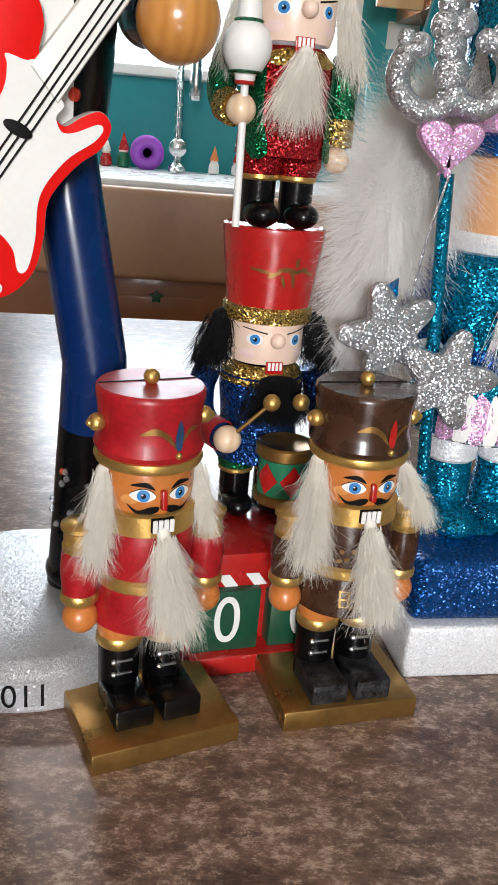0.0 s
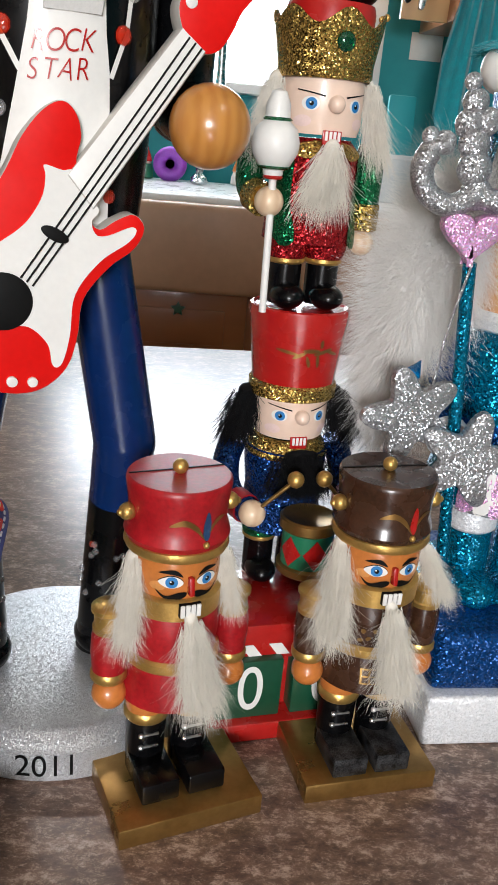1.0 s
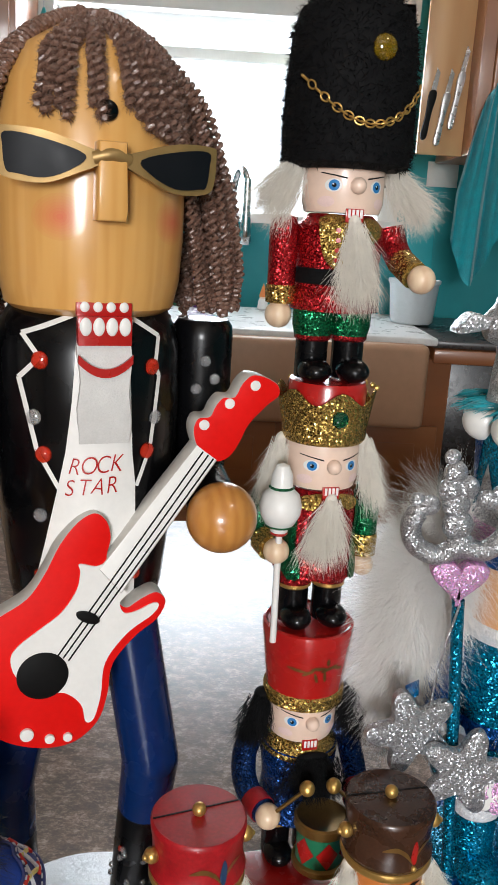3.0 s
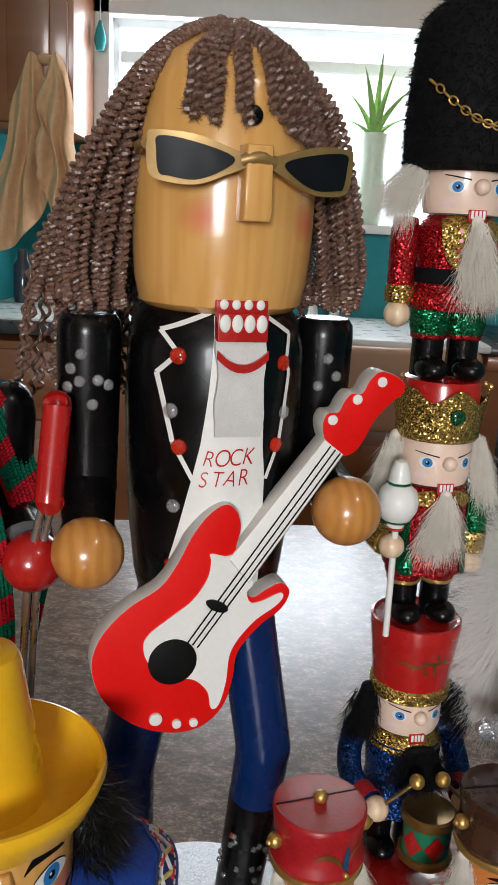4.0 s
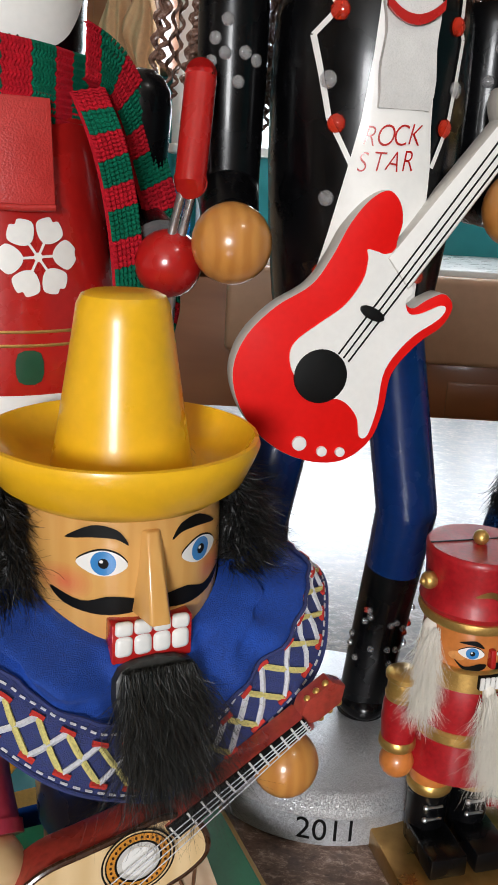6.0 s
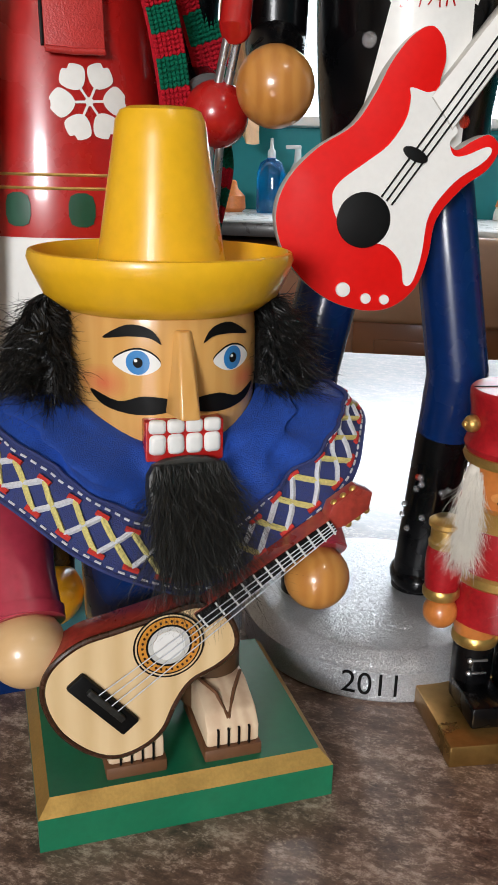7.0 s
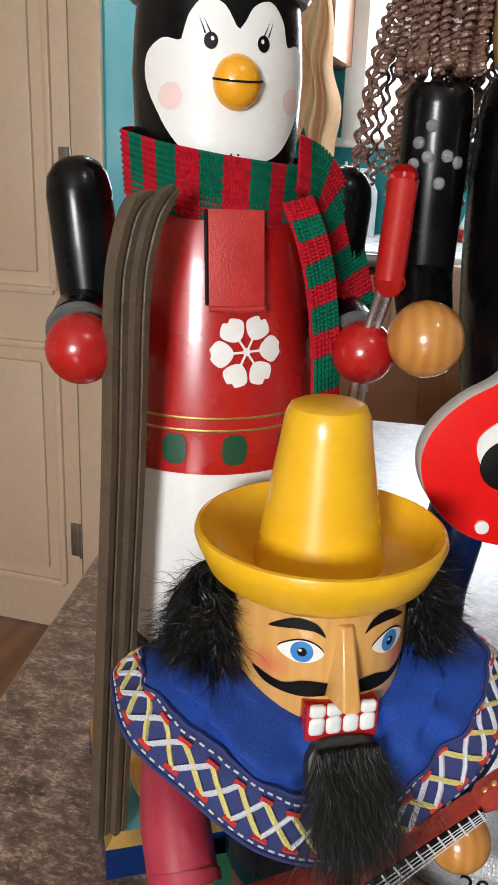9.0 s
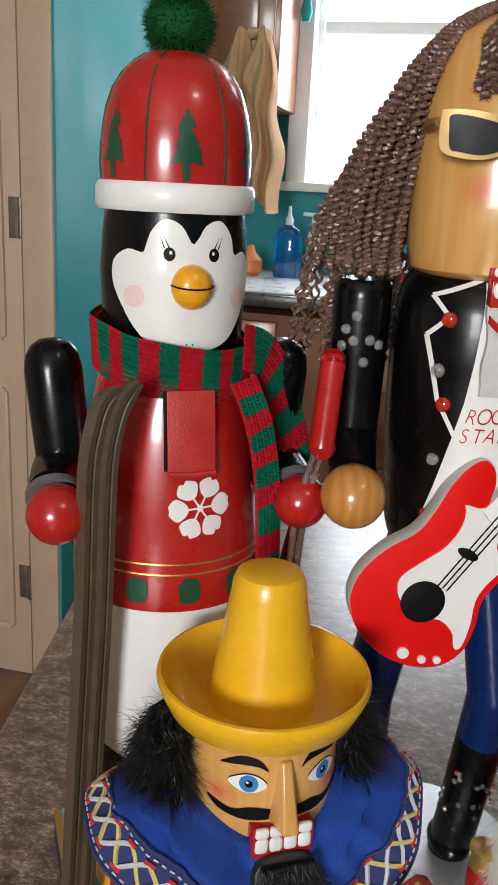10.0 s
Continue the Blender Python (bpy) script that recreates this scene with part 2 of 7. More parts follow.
STRAP = mat("white_vinyl", (0.6, 0.59, 0.57), 0.5, vary=0.06, scale=200, bump=0.3, bscale=1800)
BLUE = mat("iris_blue", (0.03, 0.2, 0.5), 0.3, coat=0.4, vary=0.1)
BLUSH = mat("rosy_blush", (0.66, 0.285, 0.082), 0.35, coat=0.4, vary=0.15, scale=200)
CHEEK = [wood("blush_ring", (0.655, 0.355 - 0.021 * k, 0.103 - 0.003 * k), (0.61, 0.31 - 0.021 * k, 0.081 - 0.003 * k), 48, 0.3, 0.45, (1, 1, 0.05), distort=11.0) for k in range(1, 9)]
PBLUSH = mat("pink_blush", (0.8, 0.6, 0.56), 0.4, coat=0.3, vary=0.05, scale=200)
YARN = mat("brown_yarn", (0.16, 0.087, 0.062), 0.26, vary=0.4, scale=500, bump=0.2, bscale=4000, spec=0.9)
HAIRW = mat("white_hair", (0.74, 0.7, 0.62), 0.6, vary=0.1, scale=300)
FEATHER = mat("white_feather", (0.85, 0.83, 0.8), 0.75, vary=0.05, scale=200, sheen=0.5)
HAIRB = mat("black_hair", (0.006, 0.0057, 0.0053), 0.38, vary=0.3, scale=300, spec=0.35)
HAIRG = mat("charcoal_hair", (0.02, 0.02, 0.018), 0.42, vary=0.6, scale=400, spec=0.4)
FURB = mat("black_plush", (0.004, 0.004, 0.0045), 0.8, vary=0.3, scale=300, spec=0.15)
POMG = mat("green_plush", (0.006, 0.07, 0.014), 0.8, vary=0.5, scale=300, spec=0.2)
GLASSES = mat("pale_gold_plastic", (0.33, 0.21, 0.075), 0.42, metal=0.5, vary=0.1)
LENS = mat("dark_lens", (0.007, 0.008, 0.01), 0.4, vary=0.1, spec=0.15)
SILVERG = glitter("silver_glitter", (0.44, 0.45, 0.47), 2000, 0.45, 0.75, 0.3, 0.85)
SILVERP = glitter("silver_sparkle_paint", (0.52, 0.53, 0.55), 3200, 0.3, 0.55, 0.32, 0.6)
GOLDG = glitter("gold_glitter", (0.5, 0.34, 0.09), 2000, 0.6, 0.9, 0.25, 1.1)
REDG = glitter("red_glitter", (0.4, 0.015, 0.02), 2000, 0.6, 0.75, 0.25, 1.0)
GREENG = glitter("green_glitter", (0.01, 0.16, 0.06), 2000, 0.6, 0.75, 0.25, 1.0)
BLUEG = glitter("blue_glitter", (0.01, 0.05, 0.2), 1800, 0.6, 0.7, 0.25, 1.0)
TEALG = glitter("teal_glitter", (0.005, 0.2, 0.34), 1500, 0.6, 0.7, 0.25, 0.9)
COBALTG = glitter("cobalt_glitter", (0.003, 0.06, 0.24), 1500, 0.6, 0.65, 0.28, 0.8)
PINKG = glitter("iridescent_pink_glitter", (0.62, 0.3, 0.55), 1900, 0.35, 0.45, 0.35, 0.7, 0.18)
WHITEG = glitter("white_sparkle", (0.72, 0.73, 0.75), 1800, 0.15, 0.15, 0.4, 0.5)
GEMW = gem("clear_rhinestone", (0.9, 0.9, 0.92))
GEMR = gem("red_rhinestone", (0.9, 0.05, 0.015), 0.65)
GEMG = gem("green_rhinestone", (0.01, 0.25, 0.12))
GEMY = gem("amber_rhinestone", (0.9, 0.55, 0.02))
STONE = laminate()
CHERRY = wood("cherry_cabinet", (0.3, 0.11, 0.038), (0.23, 0.078, 0.026), 4, 0.4, 0.3, (0.15, 1, 1))
LIGHTPLY = wood("maple_side_panel", (0.6, 0.35, 0.16), (0.5, 0.27, 0.11), 4, 0.45, 0.2, (1, 1, 0.1), distort=1)
TEALWALL = mat("teal_wall_paint", (0.028, 0.32, 0.35), 0.6, vary=0.05, scale=4, bump=0.1, bscale=300)
CREAM = mat("cream_wall_paint", (0.62, 0.56, 0.47), 0.7, vary=0.04, scale=3, bump=0.1, bscale=250)
DOORP = mat("cream_door_paint", (0.66, 0.5, 0.35), 0.45, vary=0.05, scale=8, bump=0.05)
TRIMW = mat("white_trim_paint", (0.76, 0.75, 0.72), 0.45, vary=0.03, scale=6)
SINKTAN = mat("tan_sink_apron", (0.42, 0.24, 0.145), 0.4, vary=0.06, scale=6)
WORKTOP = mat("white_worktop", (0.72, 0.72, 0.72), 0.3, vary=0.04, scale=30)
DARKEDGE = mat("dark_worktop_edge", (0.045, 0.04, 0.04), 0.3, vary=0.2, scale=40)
FLOORW = wood("oak_floor", (0.26, 0.125, 0.05), (0.16, 0.07, 0.025), 3, 0.35, 0.2, (1, 0.1, 1))
APPL = mat("black_appliance", (0.012, 0.012, 0.013), 0.25, vary=0.1)
TANCLOTH = mat("tan_towel", (0.6, 0.36, 0.19), 0.95, vary=0.12, scale=60, bump=0.6, bscale=900)
TEALCLOTH = mat("teal_towel", (0.01, 0.28, 0.33), 0.95, vary=0.2, scale=40, bump=0.5, bscale=700, sheen=0.4)
PLASTIC = mat("frosted_plastic", (0.62, 0.66, 0.68), 0.35, vary=0.05)
PURPLE = mat("purple_plastic", (0.3, 0.06, 0.5), 0.4, vary=0.1)
TERRA = mat("orange_ceramic", (0.7, 0.22, 0.06), 0.4, vary=0.15)
LEAF = mat("plant_green", (0.22, 0.38, 0.1), 0.5, vary=0.25, scale=20)
HINGE = mat("worn_steel_hinge", (0.3, 0.27, 0.22), 0.4, metal=0.8, vary=0.2)
BLUESOAP = gem("blue_dish_soap", (0.01, 0.3, 0.75))
PAPER = mat("white_paper", (0.75, 0.75, 0.72), 0.8, vary=0.03)

# ---------- building helpers ----------
I4 = Matrix.Identity(4)


class Build:
    """Collects the pieces of one mesh."""

    def __init__(self):
        self.v, self.f, self.m, self.s, self.mats = [], [], [], [], []

    def add(self, verts, faces, material, m=I4, smooth=True):
        if material not in self.mats:
            self.mats.append(material)
        k, base = self.mats.index(material), len(self.v)
        self.v.extend([tuple(m @ Vector(p)) for p in verts])
        for fc in faces:
            self.f.append([base + i for i in fc])
            self.m.append(k)
            self.s.append(smooth)
        return self

    def done(self, name, angle=38):
        me = bpy.data.meshes.new(name)
        me.from_pydata(self.v, [], self.f)
        for mt in self.mats:
            me.materials.append(mt)
        me.polygons.foreach_set("material_index", self.m)
        me.polygons.foreach_set("use_smooth", self.s)
        me.update()
        me.set_sharp_from_angle(angle=radians(angle))
        return me


def thing(name, b, m=I4, label="", category="", group="", kind=""):
    ob = new(name, b.done(name))
    ob.matrix_world = m
    return tagged(ob, label, category, group, kind)


def holder(name, m, label, category, group="", kind=""):
    ob = new(name)
    ob.empty_display_size = 0.01
    ob.matrix_world = m
    return tagged(ob, label, category, group, kind)


def part(name, b, parent, label="", m=I4):
    ob = new(name, b.done(name))
    ob.parent = parent
    ob.matrix_local = m
    if label:
        ob["label"] = label
    return ob


def at(x, y, z, rx=0, ry=0, rz=0):
    return pose(x, y, z, rx, ry, rz)


def tilt(x, y, z, rx=0, ry=0):
    """Leans a turned part about its own middle height z."""
    return at(x, y, z, rx, ry, 0) @ Matrix.Translation((0, 0, -z))


def lathe(b, prof, material, m=I4, seg=36, smooth=True, sx=1.0, sy=1.0):
    vs, fs = [], []
    for r, z in prof:
        for k in range(seg):
            a = 2 * math.pi * k / seg
            vs.append((r * sx * math.sin(a), -r * sy * math.cos(a), z))
    for i in range(len(prof) - 1):
        for k in range(seg):
            n = (k + 1) % seg
            fs.append((i * seg + k, i * seg + n, (i + 1) * seg + n, (i + 1) * seg + k))
    if prof[0][0] > 1e-5:
        fs.append(tuple(reversed(range(seg))))
    if prof[-1][0] > 1e-5:
        fs.append(tuple(range((len(prof) - 1) * seg, len(prof) * seg)))
    b.add(vs, fs, material, m, smooth)


def ball(b, c, r, material, seg=24, sx=1, sy=1, sz=1, m=I4):
    prof = [(max(1e-6, r * math.sin(math.pi * i / 14)), -r * math.cos(math.pi * i / 14) * sz) for i in range(15)]
    lathe(b, prof, material, m @ Matrix.Translation(c), seg, True, sx, sy)


def take(b, bm, material, m=I4, smooth=True):
    bm.verts.index_update()
    b.add([v.co.copy() for v in bm.verts], [[v.index for v in fc.verts] for fc in bm.faces], material, m, smooth)
    bm.free()


def box(b, size, material, m=I4, bev=0.001, seg=2):
    bm = bmesh.new()
    bmesh.ops.create_cube(bm, size=1.0, matrix=Matrix.Diagonal((*size, 1)))
    if bev:
        bmesh.ops.bevel(bm, geom=list(bm.edges), offset=bev, segments=seg, profile=0.5, affect="EDGES")
    take(b, bm, material, m)


def curve(pts, n=6, closed=True):
    """A smooth line through the points."""
    out, k = [], len(pts)
    for i in range(k if closed else k - 1):
        p = [Vector(pts[j % k]) if closed else Vector(pts[min(max(j, 0), k - 1)]) for j in (i - 1, i, i + 1, i + 2)]
        for j in range(n):
            t = j / n
            out.append(0.5 * (2 * p[1] + (p[2] - p[0]) * t + (2 * p[0] - 5 * p[1] + 4 * p[2] - p[3]) * t * t + (3 * p[1] - p[0] - 3 * p[2] + p[3]) * t ** 3))
    if not closed:
        out.append(Vector(pts[-1]))
    return out


def slab(b, pts, y_back, y_front, material, m=I4, bev=0.0, side=None):
    """A flat shape in x and z, thick along y."""
    bm = bmesh.new()
    fc = bm.faces.new([bm.verts.new((p[0], y_front, p[1])) for p in pts])
    bm.normal_update()
    if fc.normal.y > 0:
        fc.normal_flip()
    ex = bmesh.ops.extrude_face_region(bm, geom=[fc], use_keep_orig=True)
    for v in ex["geom"]:
        if isinstance(v, bmesh.types.BMVert):
            v.co.y = y_back
    bmesh.ops.recalc_face_normals(bm, faces=bm.faces)
    if bev:
        es = [e for e in bm.edges if abs(e.verts[0].co.y - e.verts[1].co.y) < 1e-7]
        bmesh.ops.bevel(bm, geom=es, offset=bev, segments=2, profile=0.5, affect="EDGES")
    bmesh.ops.triangulate(bm, faces=[q for q in bm.faces if len(q.verts) > 4])
    if side:
        bm.verts.index_update()
        bm.normal_update()
        vs = [v.co.copy() for v in bm.verts]
        fr = [[v.index for v in q.verts] for q in bm.faces if q.normal.y < -0.9]
        sd = [[v.index for v in q.verts] for q in bm.faces if q.normal.y >= -0.9]
        b.add(vs, fr, material, m, True)
        b.add(vs, sd, side, m, True)
        bm.free()
    else:
        take(b, bm, material, m)


def tube(b, path, rad, material, m=I4, seg=10, closed=False):
    path = [Vector(p) for p in path]
    n = len(path)
    rads = [rad] * n if isinstance(rad, (int, float)) else rad
    vs, fs, up = [], [], Vector((0.3, 0.2, 1)).normalized()
    for i, p in enumerate(path):
        d = (path[(i + 1) % n if closed else min(i + 1, n - 1)] - path[(i - 1) % n if closed else max(i - 1, 0)])
        d = d.normalized() if d.length > 1e-9 else Vector((0, 0, 1))
        s = d.cross(up)
        s = s.normalized() if s.length > 1e-4 else Vector((1, 0, 0))
        up = s.cross(d).normalized()
        for k in range(seg):
            a = 2 * math.pi * k / seg
            vs.append(p + rads[i] * (math.cos(a) * s + math.sin(a) * up))
    for i in range(n if closed else n - 1):
        j = (i + 1) % n
        for k in range(seg):
            q = (k + 1) % seg
            fs.append((i * seg + k, i * seg + q, j * seg + q, j * seg + k))
    if not closed:
        fs += [tuple(reversed(range(seg))), tuple(range((n - 1) * seg, n * seg))]
    b.add(vs, fs, material, m)


def ell(cx, cz, rx, rz, n=20, turn=0.0):
    c, s = math.cos(turn), math.sin(turn)
    return [(cx + rx * math.cos(a) * c - rz * math.sin(a) * s, cz + rx * math.cos(a) * s + rz * math.sin(a) * c) for a in (2 * math.pi * i / n for i in range(n))]


def reach(prof):
    """The radius of a turned profile at a height."""
    zs, rs = [p[1] for p in prof], [p[0] for p in prof]
    return lambda z: float(np.interp(z, zs, rs))


def painted(b, pts, material, R, lift=0.0002, fine=0.003, m=I4, turn=0.0):
    """A painted shape, given in x and z as seen from the front, laid on a turned surface."""
    bm = bmesh.new()
    bm.faces.new([bm.verts.new((p[0], 0, p[1])) for p in pts])
    bmesh.ops.triangulate(bm, faces=list(bm.faces))
    for _ in range(4):
        es = [e for e in bm.edges if e.calc_length() > fine]
        if not es:
            break
        bmesh.ops.subdivide_edges(bm, edges=es, cuts=1)
        bmesh.ops.triangulate(bm, faces=[q for q in bm.faces if len(q.verts) > 3])
    for v in bm.verts:
        r = R(v.co.z)
        a = math.asin(max(-0.995, min(0.995, v.co.x / r))) + turn
        v.co = Vector(((r + lift) * math.sin(a), -(r + lift) * math.cos(a), v.co.z))
    bm.normal_update()
    bad = [q for q in bm.faces if q.normal.dot(Vector((q.calc_center_median().x, q.calc_center_median().y, 0))) < 0]
    bmesh.ops.reverse_faces(bm, faces=bad)
    take(b, bm, material, m)


def letters(text, size, thin=0.0):
    """Flat letters: points in x and z and triangles."""
    cu = bpy.data.curves.new("letters", "FONT")
    cu.body, cu.size, cu.align_x, cu.align_y = text, size, "CENTER", "CENTER"
    cu.offset = -thin
    ob = new("letters", cu)
    me = ob.evaluated_get(bpy.context.evaluated_depsgraph_get()).to_mesh()
    vs, fs = [(v.co.x, v.co.y) for v in me.vertices], [list(q.vertices) for q in me.polygons]
    bpy.data.objects.remove(ob)
    return vs, fs


def lettered(b, text, size, cx, cz, material, R, lift=0.0003, slant=0.0, m=I4, stretch=1.0):
    vs, fs = letters(text, size)
    out = []
    for x, z in vs:
        x, z = cx + x * stretch + slant * z, cz + z
        r = R(z)
        a = math.asin(max(-0.99, min(0.99, x / r)))
        out.append(((r + lift) * math.sin(a), -(r + lift) * math.cos(a), z))
    b.add(out, fs, material, m, False)


def strands(b, material, roots, length, width, sag=0.5, wild=0.25, steps=4, m=I4, rnd=random, spread=0.3):
    """Single hairs: roots are (place, way)."""
    vs, fs = [], []
    for p, d in roots:
        p, d = Vector(p), Vector(d).normalized()
        L, base = length * (1 + spread * (rnd.random() * 2 - 1)), len(vs)
        s = d.cross(Vector((rnd.random() - 0.5, rnd.random() - 0.5, rnd.random() - 0.5)))
        s = s.normalized() if s.length > 1e-6 else Vector((1, 0, 0))
        u = d.cross(s)
        for k in range(steps + 1):
            w = width * (1 - 0.85 * k / steps)
            for a in (0, 2.1, 4.2):
                vs.append(p + w * (math.cos(a) * s + math.sin(a) * u))
            p = p + d * (L / steps)
            d = (d + Vector((wild * (rnd.random() - 0.5), wild * (rnd.random() - 0.5), wild * (rnd.random() - 0.5) - sag / steps))).normalized()
        for k in range(steps):
            i = base + 3 * k
            for q in range(3):
                fs.append((i + q, i + (q + 1) % 3, i + 3 + (q + 1) % 3, i + 3 + q))
    b.add(vs, fs, material, m)


def fluff(b, material, top, tip, across, w0, w1, out, depth, n, rnd, width=0.00011, length=0.5, fray=0.1, wild=0.14, core=0.75):
    """A soft hank of hair that widens from its top to its tip."""
    top, tip, across, out = Vector(top), Vector(tip), Vector(across).normalized(), Vector(out).normalized()
    run = tip - top
    L, roots = run.length, []
    for k in range(7):
        t = 0.04 + core * k / 6
        c, w = top.lerp(tip, t), (w0 + (w1 - w0) * t) * 0.8
        cm = Matrix((across * w, out * depth * 0.55, run.normalized() * L * 0.11)).transposed().to_4x4()
        cm.translation = c
        ball(b, (0, 0, 0), 1.0, material, 12, 1, 1, 1, cm)
    for _ in range(n):
        t, u = 0.8 * rnd.random() ** 0.8, max(-1.2, min(1.2, rnd.gauss(0, 0.55)))
        w = w0 + (w1 - w0) * t
        p = top.lerp(tip, t) + across * (u * w) + out * (depth * math.sqrt(max(0.0, 1 - (u / 1.25) ** 2)) * rnd.uniform(0.35, 1.0))
        way = run.normalized() + across * (1.3 * u * (w1 - w0) / L + rnd.gauss(0, fray)) + out * rnd.gauss(0.03, fray)
        roots.append((p, way))
    strands(b, material, roots, L * length, width, 0.1, wild, 5, I4, rnd, 0.35)


def jit(a):
    return (random.random() * 2 - 1) * a


# ---------- the kitchen ----------
def plain(name, size, centre, material, kind="structure", label="", category="", bev=0.002):
    b = Build()
    box(b, size, material, I4, bev)
    return thing(name, b, at(*centre), label, category, "", kind)


FLOOR = -0.91
plain("floor", (7.0, 7.6, 0.06), (0.2, 0.6, FLOOR - 0.03), FLOORW, label="brown oak plank floor", category="floor")
plain("ceiling", (7.0, 7.6, 0.06), (0.2, 0.6, 1.53), CREAM, label="plain painted ceiling", category="ceiling", bev=0)
# Unseen closing wall; its opening is made up to suit the front fill light.
b = Build()
for sz, c in (((3.0, 0.1, 2.41), (-2.3, -2.75, 0.295)), ((3.3, 0.1, 2.41), (2.15, -2.75, 0.295)), ((1.3, 0.1, 1.0), (-0.15, -2.75, -0.41)), ((1.3, 0.1, 0.35), (-0.15, -2.75, 1.325))):
    box(b, sz, CREAM, at(*c), 0)
thing("wall_south", b, I4, "plain cream wall, out of view, with an assumed opening", "wall", "", "structure")
plain("wall_east", (0.1, 7.0, 2.41), (3.2, 0.5, 0.295), TEALWALL, label="teal painted wall", category="wall", bev=0)
plain("wall_west", (0.1, 7.0, 2.41), (-2.9, 0.5, 0.295), CREAM, label="plain cream wall", category="wall", bev=0)

# window wall with its opening
b = Build()
x0, x1, z0, z1 = WIN
box(b, (3.1, 0.16, z0 - FLOOR), TEALWALL, at(1.6 - 0.95, 3.24, (z0 + FLOOR) / 2), 0)
box(b, (3.1, 0.16, 1.5 - z1), TEALWALL, at(1.6 - 0.95, 3.24, (z1 + 1.5) / 2), 0)
box(b, (x0 + 0.9, 0.16, z1 - z0), TEALWALL, at((x0 - 0.9) / 2, 3.24, (z0 + z1) / 2), 0)
box(b, (2.2 - x1, 0.16, z1 - z0), TEALWALL, at((x1 + 2.2) / 2, 3.24, (z0 + z1) / 2), 0)
thing("wall_north", b, I4, "teal kitchen wall with a bright window opening", "wall", "", "structure")
plain("wall_north_far", (1.1, 0.1, 2.41), (2.7, 3.2, 0.295), TEALWALL, label="teal painted wall", category="wall", bev=0)
plain("wall_return", (0.08, 1.43, 2.41), (-0.925, 2.455, 0.295), TEALWALL, label="narrow teal wall beside the door", category="wall", bev=0)

win = holder("window_1", I4, "white framed kitchen window, overexposed daylight", "window", "", "structure")
for nm, sz, c in (("jamb", (0.07, 0.2, z1 - z0), (x0 + 0.0, 3.14, (z0 + z1) / 2)), ("jamb", (0.07, 0.2, z1 - z0), (x1, 3.14, (z0 + z1) / 2)),
                  ("window_sill", (x1 - x0 + 0.1, 0.24, 0.03), ((x0 + x1) / 2, 3.13, z0 - 0.012)), ("head_trim", (x1 - x0 + 0.1, 0.2, 0.09), ((x0 + x1) / 2, 3.14, z1 - 0.02)),
                  ("sash_rail", (x1 - x0 - 0.08, 0.04, 0.035), ((x0 + x1) / 2, 3.25, 0.9))):
    b = Build()
    box(b, sz, TRIMW, I4, 0.004)
    part(nm, b, win, "", at(*c))
b = Build()
box(b, (14, 0.02, 9), glow("bright_sky", (0.93, 0.97, 1.0), 3.2), I4, 0)
thing("backdrop", b, at(0, 9.0, 1.5), "overexposed white daylight outside the window", "backdrop", "", "structure")

# door with raised panels, casing and hinges
plain("wall_door_side", (1.1, 0.1, 2.41), (-2.31, 1.79, 0.295), CREAM, label="plain cream wall", category="wall", bev=0)
plain("wall_over_door", (0.80, 0.1, 0.32), (-1.365, 1.79, 1.34), CREAM, label="plain cream wall over the door", category="wall", bev=0)
door = holder("door_1", at(-0.978, 1.75, FLOOR), "cream panelled door, closed, with steel hinges", "door", "", "structure")
b = Build()
box(b, (0.78, 0.035, 2.03), DOORP, at(-0.39, 0.02, 1.02), 0.002)
part("door_leaf", b, door)
for px in (-0.2, -0.58):
    for pz, ph in ((0.45, 0.62), (1.22, 0.66), (1.78, 0.24)):
        b = Build()
        for sx, sz, c in ((0.30, 0.018, (0, ph / 2)), (0.30, 0.018, (0, -ph / 2)), (0.018, ph, (0.15, 0)), (0.018, ph, (-0.15, 0))):
            box(b, (sx, 0.014, sz), DOORP, at(c[0], 0, c[1]), 0.004)
        box(b, (0.22, 0.012, ph - 0.08), DOORP, I4, 0.005)
        part("panel", b, door, "", at(px, 0.0, pz))
for hz in (0.27, 1.16, 1.86):
    b = Build()
    lathe(b, [(0.006, -0.045), (0.0065, -0.04), (0.0065, 0.04), (0.006, 0.045)], HINGE, I4, 12)
    box(b, (0.03, 0.003, 0.089), HINGE, at(-0.016, 0.004, 0), 0.0005)
    part("hinge", b, door, "worn steel hinge", at(0.004, -0.004, hz))
for nm, sz, c in (("casing", (0.075, 0.03, 2.12), (0.05, -0.005, 1.06)), ("casing", (0.075, 0.03, 2.12), (-0.83, -0.005, 1.06)), ("casing", (0.98, 0.03, 0.08), (-0.39, -0.008, 2.1))):
    b = Build()
    box(b, sz, DOORP, I4, 0.006)
    part(nm, b, door, "", at(*c))

# sink run
AX0, AX1 = -0.33, 0.6
run = holder("sink_cabinet", at(0, 2.32, FLOOR + 0.046), "cherry wood base cabinets under a white worktop", "cabinet", "", "structure")
b = Build()
box(b, (1.55, 0.66, 0.906), CHERRY, at(-0.1, 0.37, 0.407), 0.002)
part("body", b, run)
for cx, w in ((-0.68, 0.36), (-0.02, 0.42), (0.44, 0.42)):
    for cz, h in ((0.57, 0.2), (0.26, 0.36)) if cx > -0.5 else ((0.76, 0.16), (0.36, 0.56)):
        b = Build()
        box(b, (w, 0.02, h), CHERRY, I4, 0.004)
        box(b, (w - 0.12, 0.012, max(0.06, h - 0.1)), CHERRY, at(0, -0.008, 0), 0.005)
        part("drawer_front", b, run, "", at(cx, 0.03, cz))
b = Build()
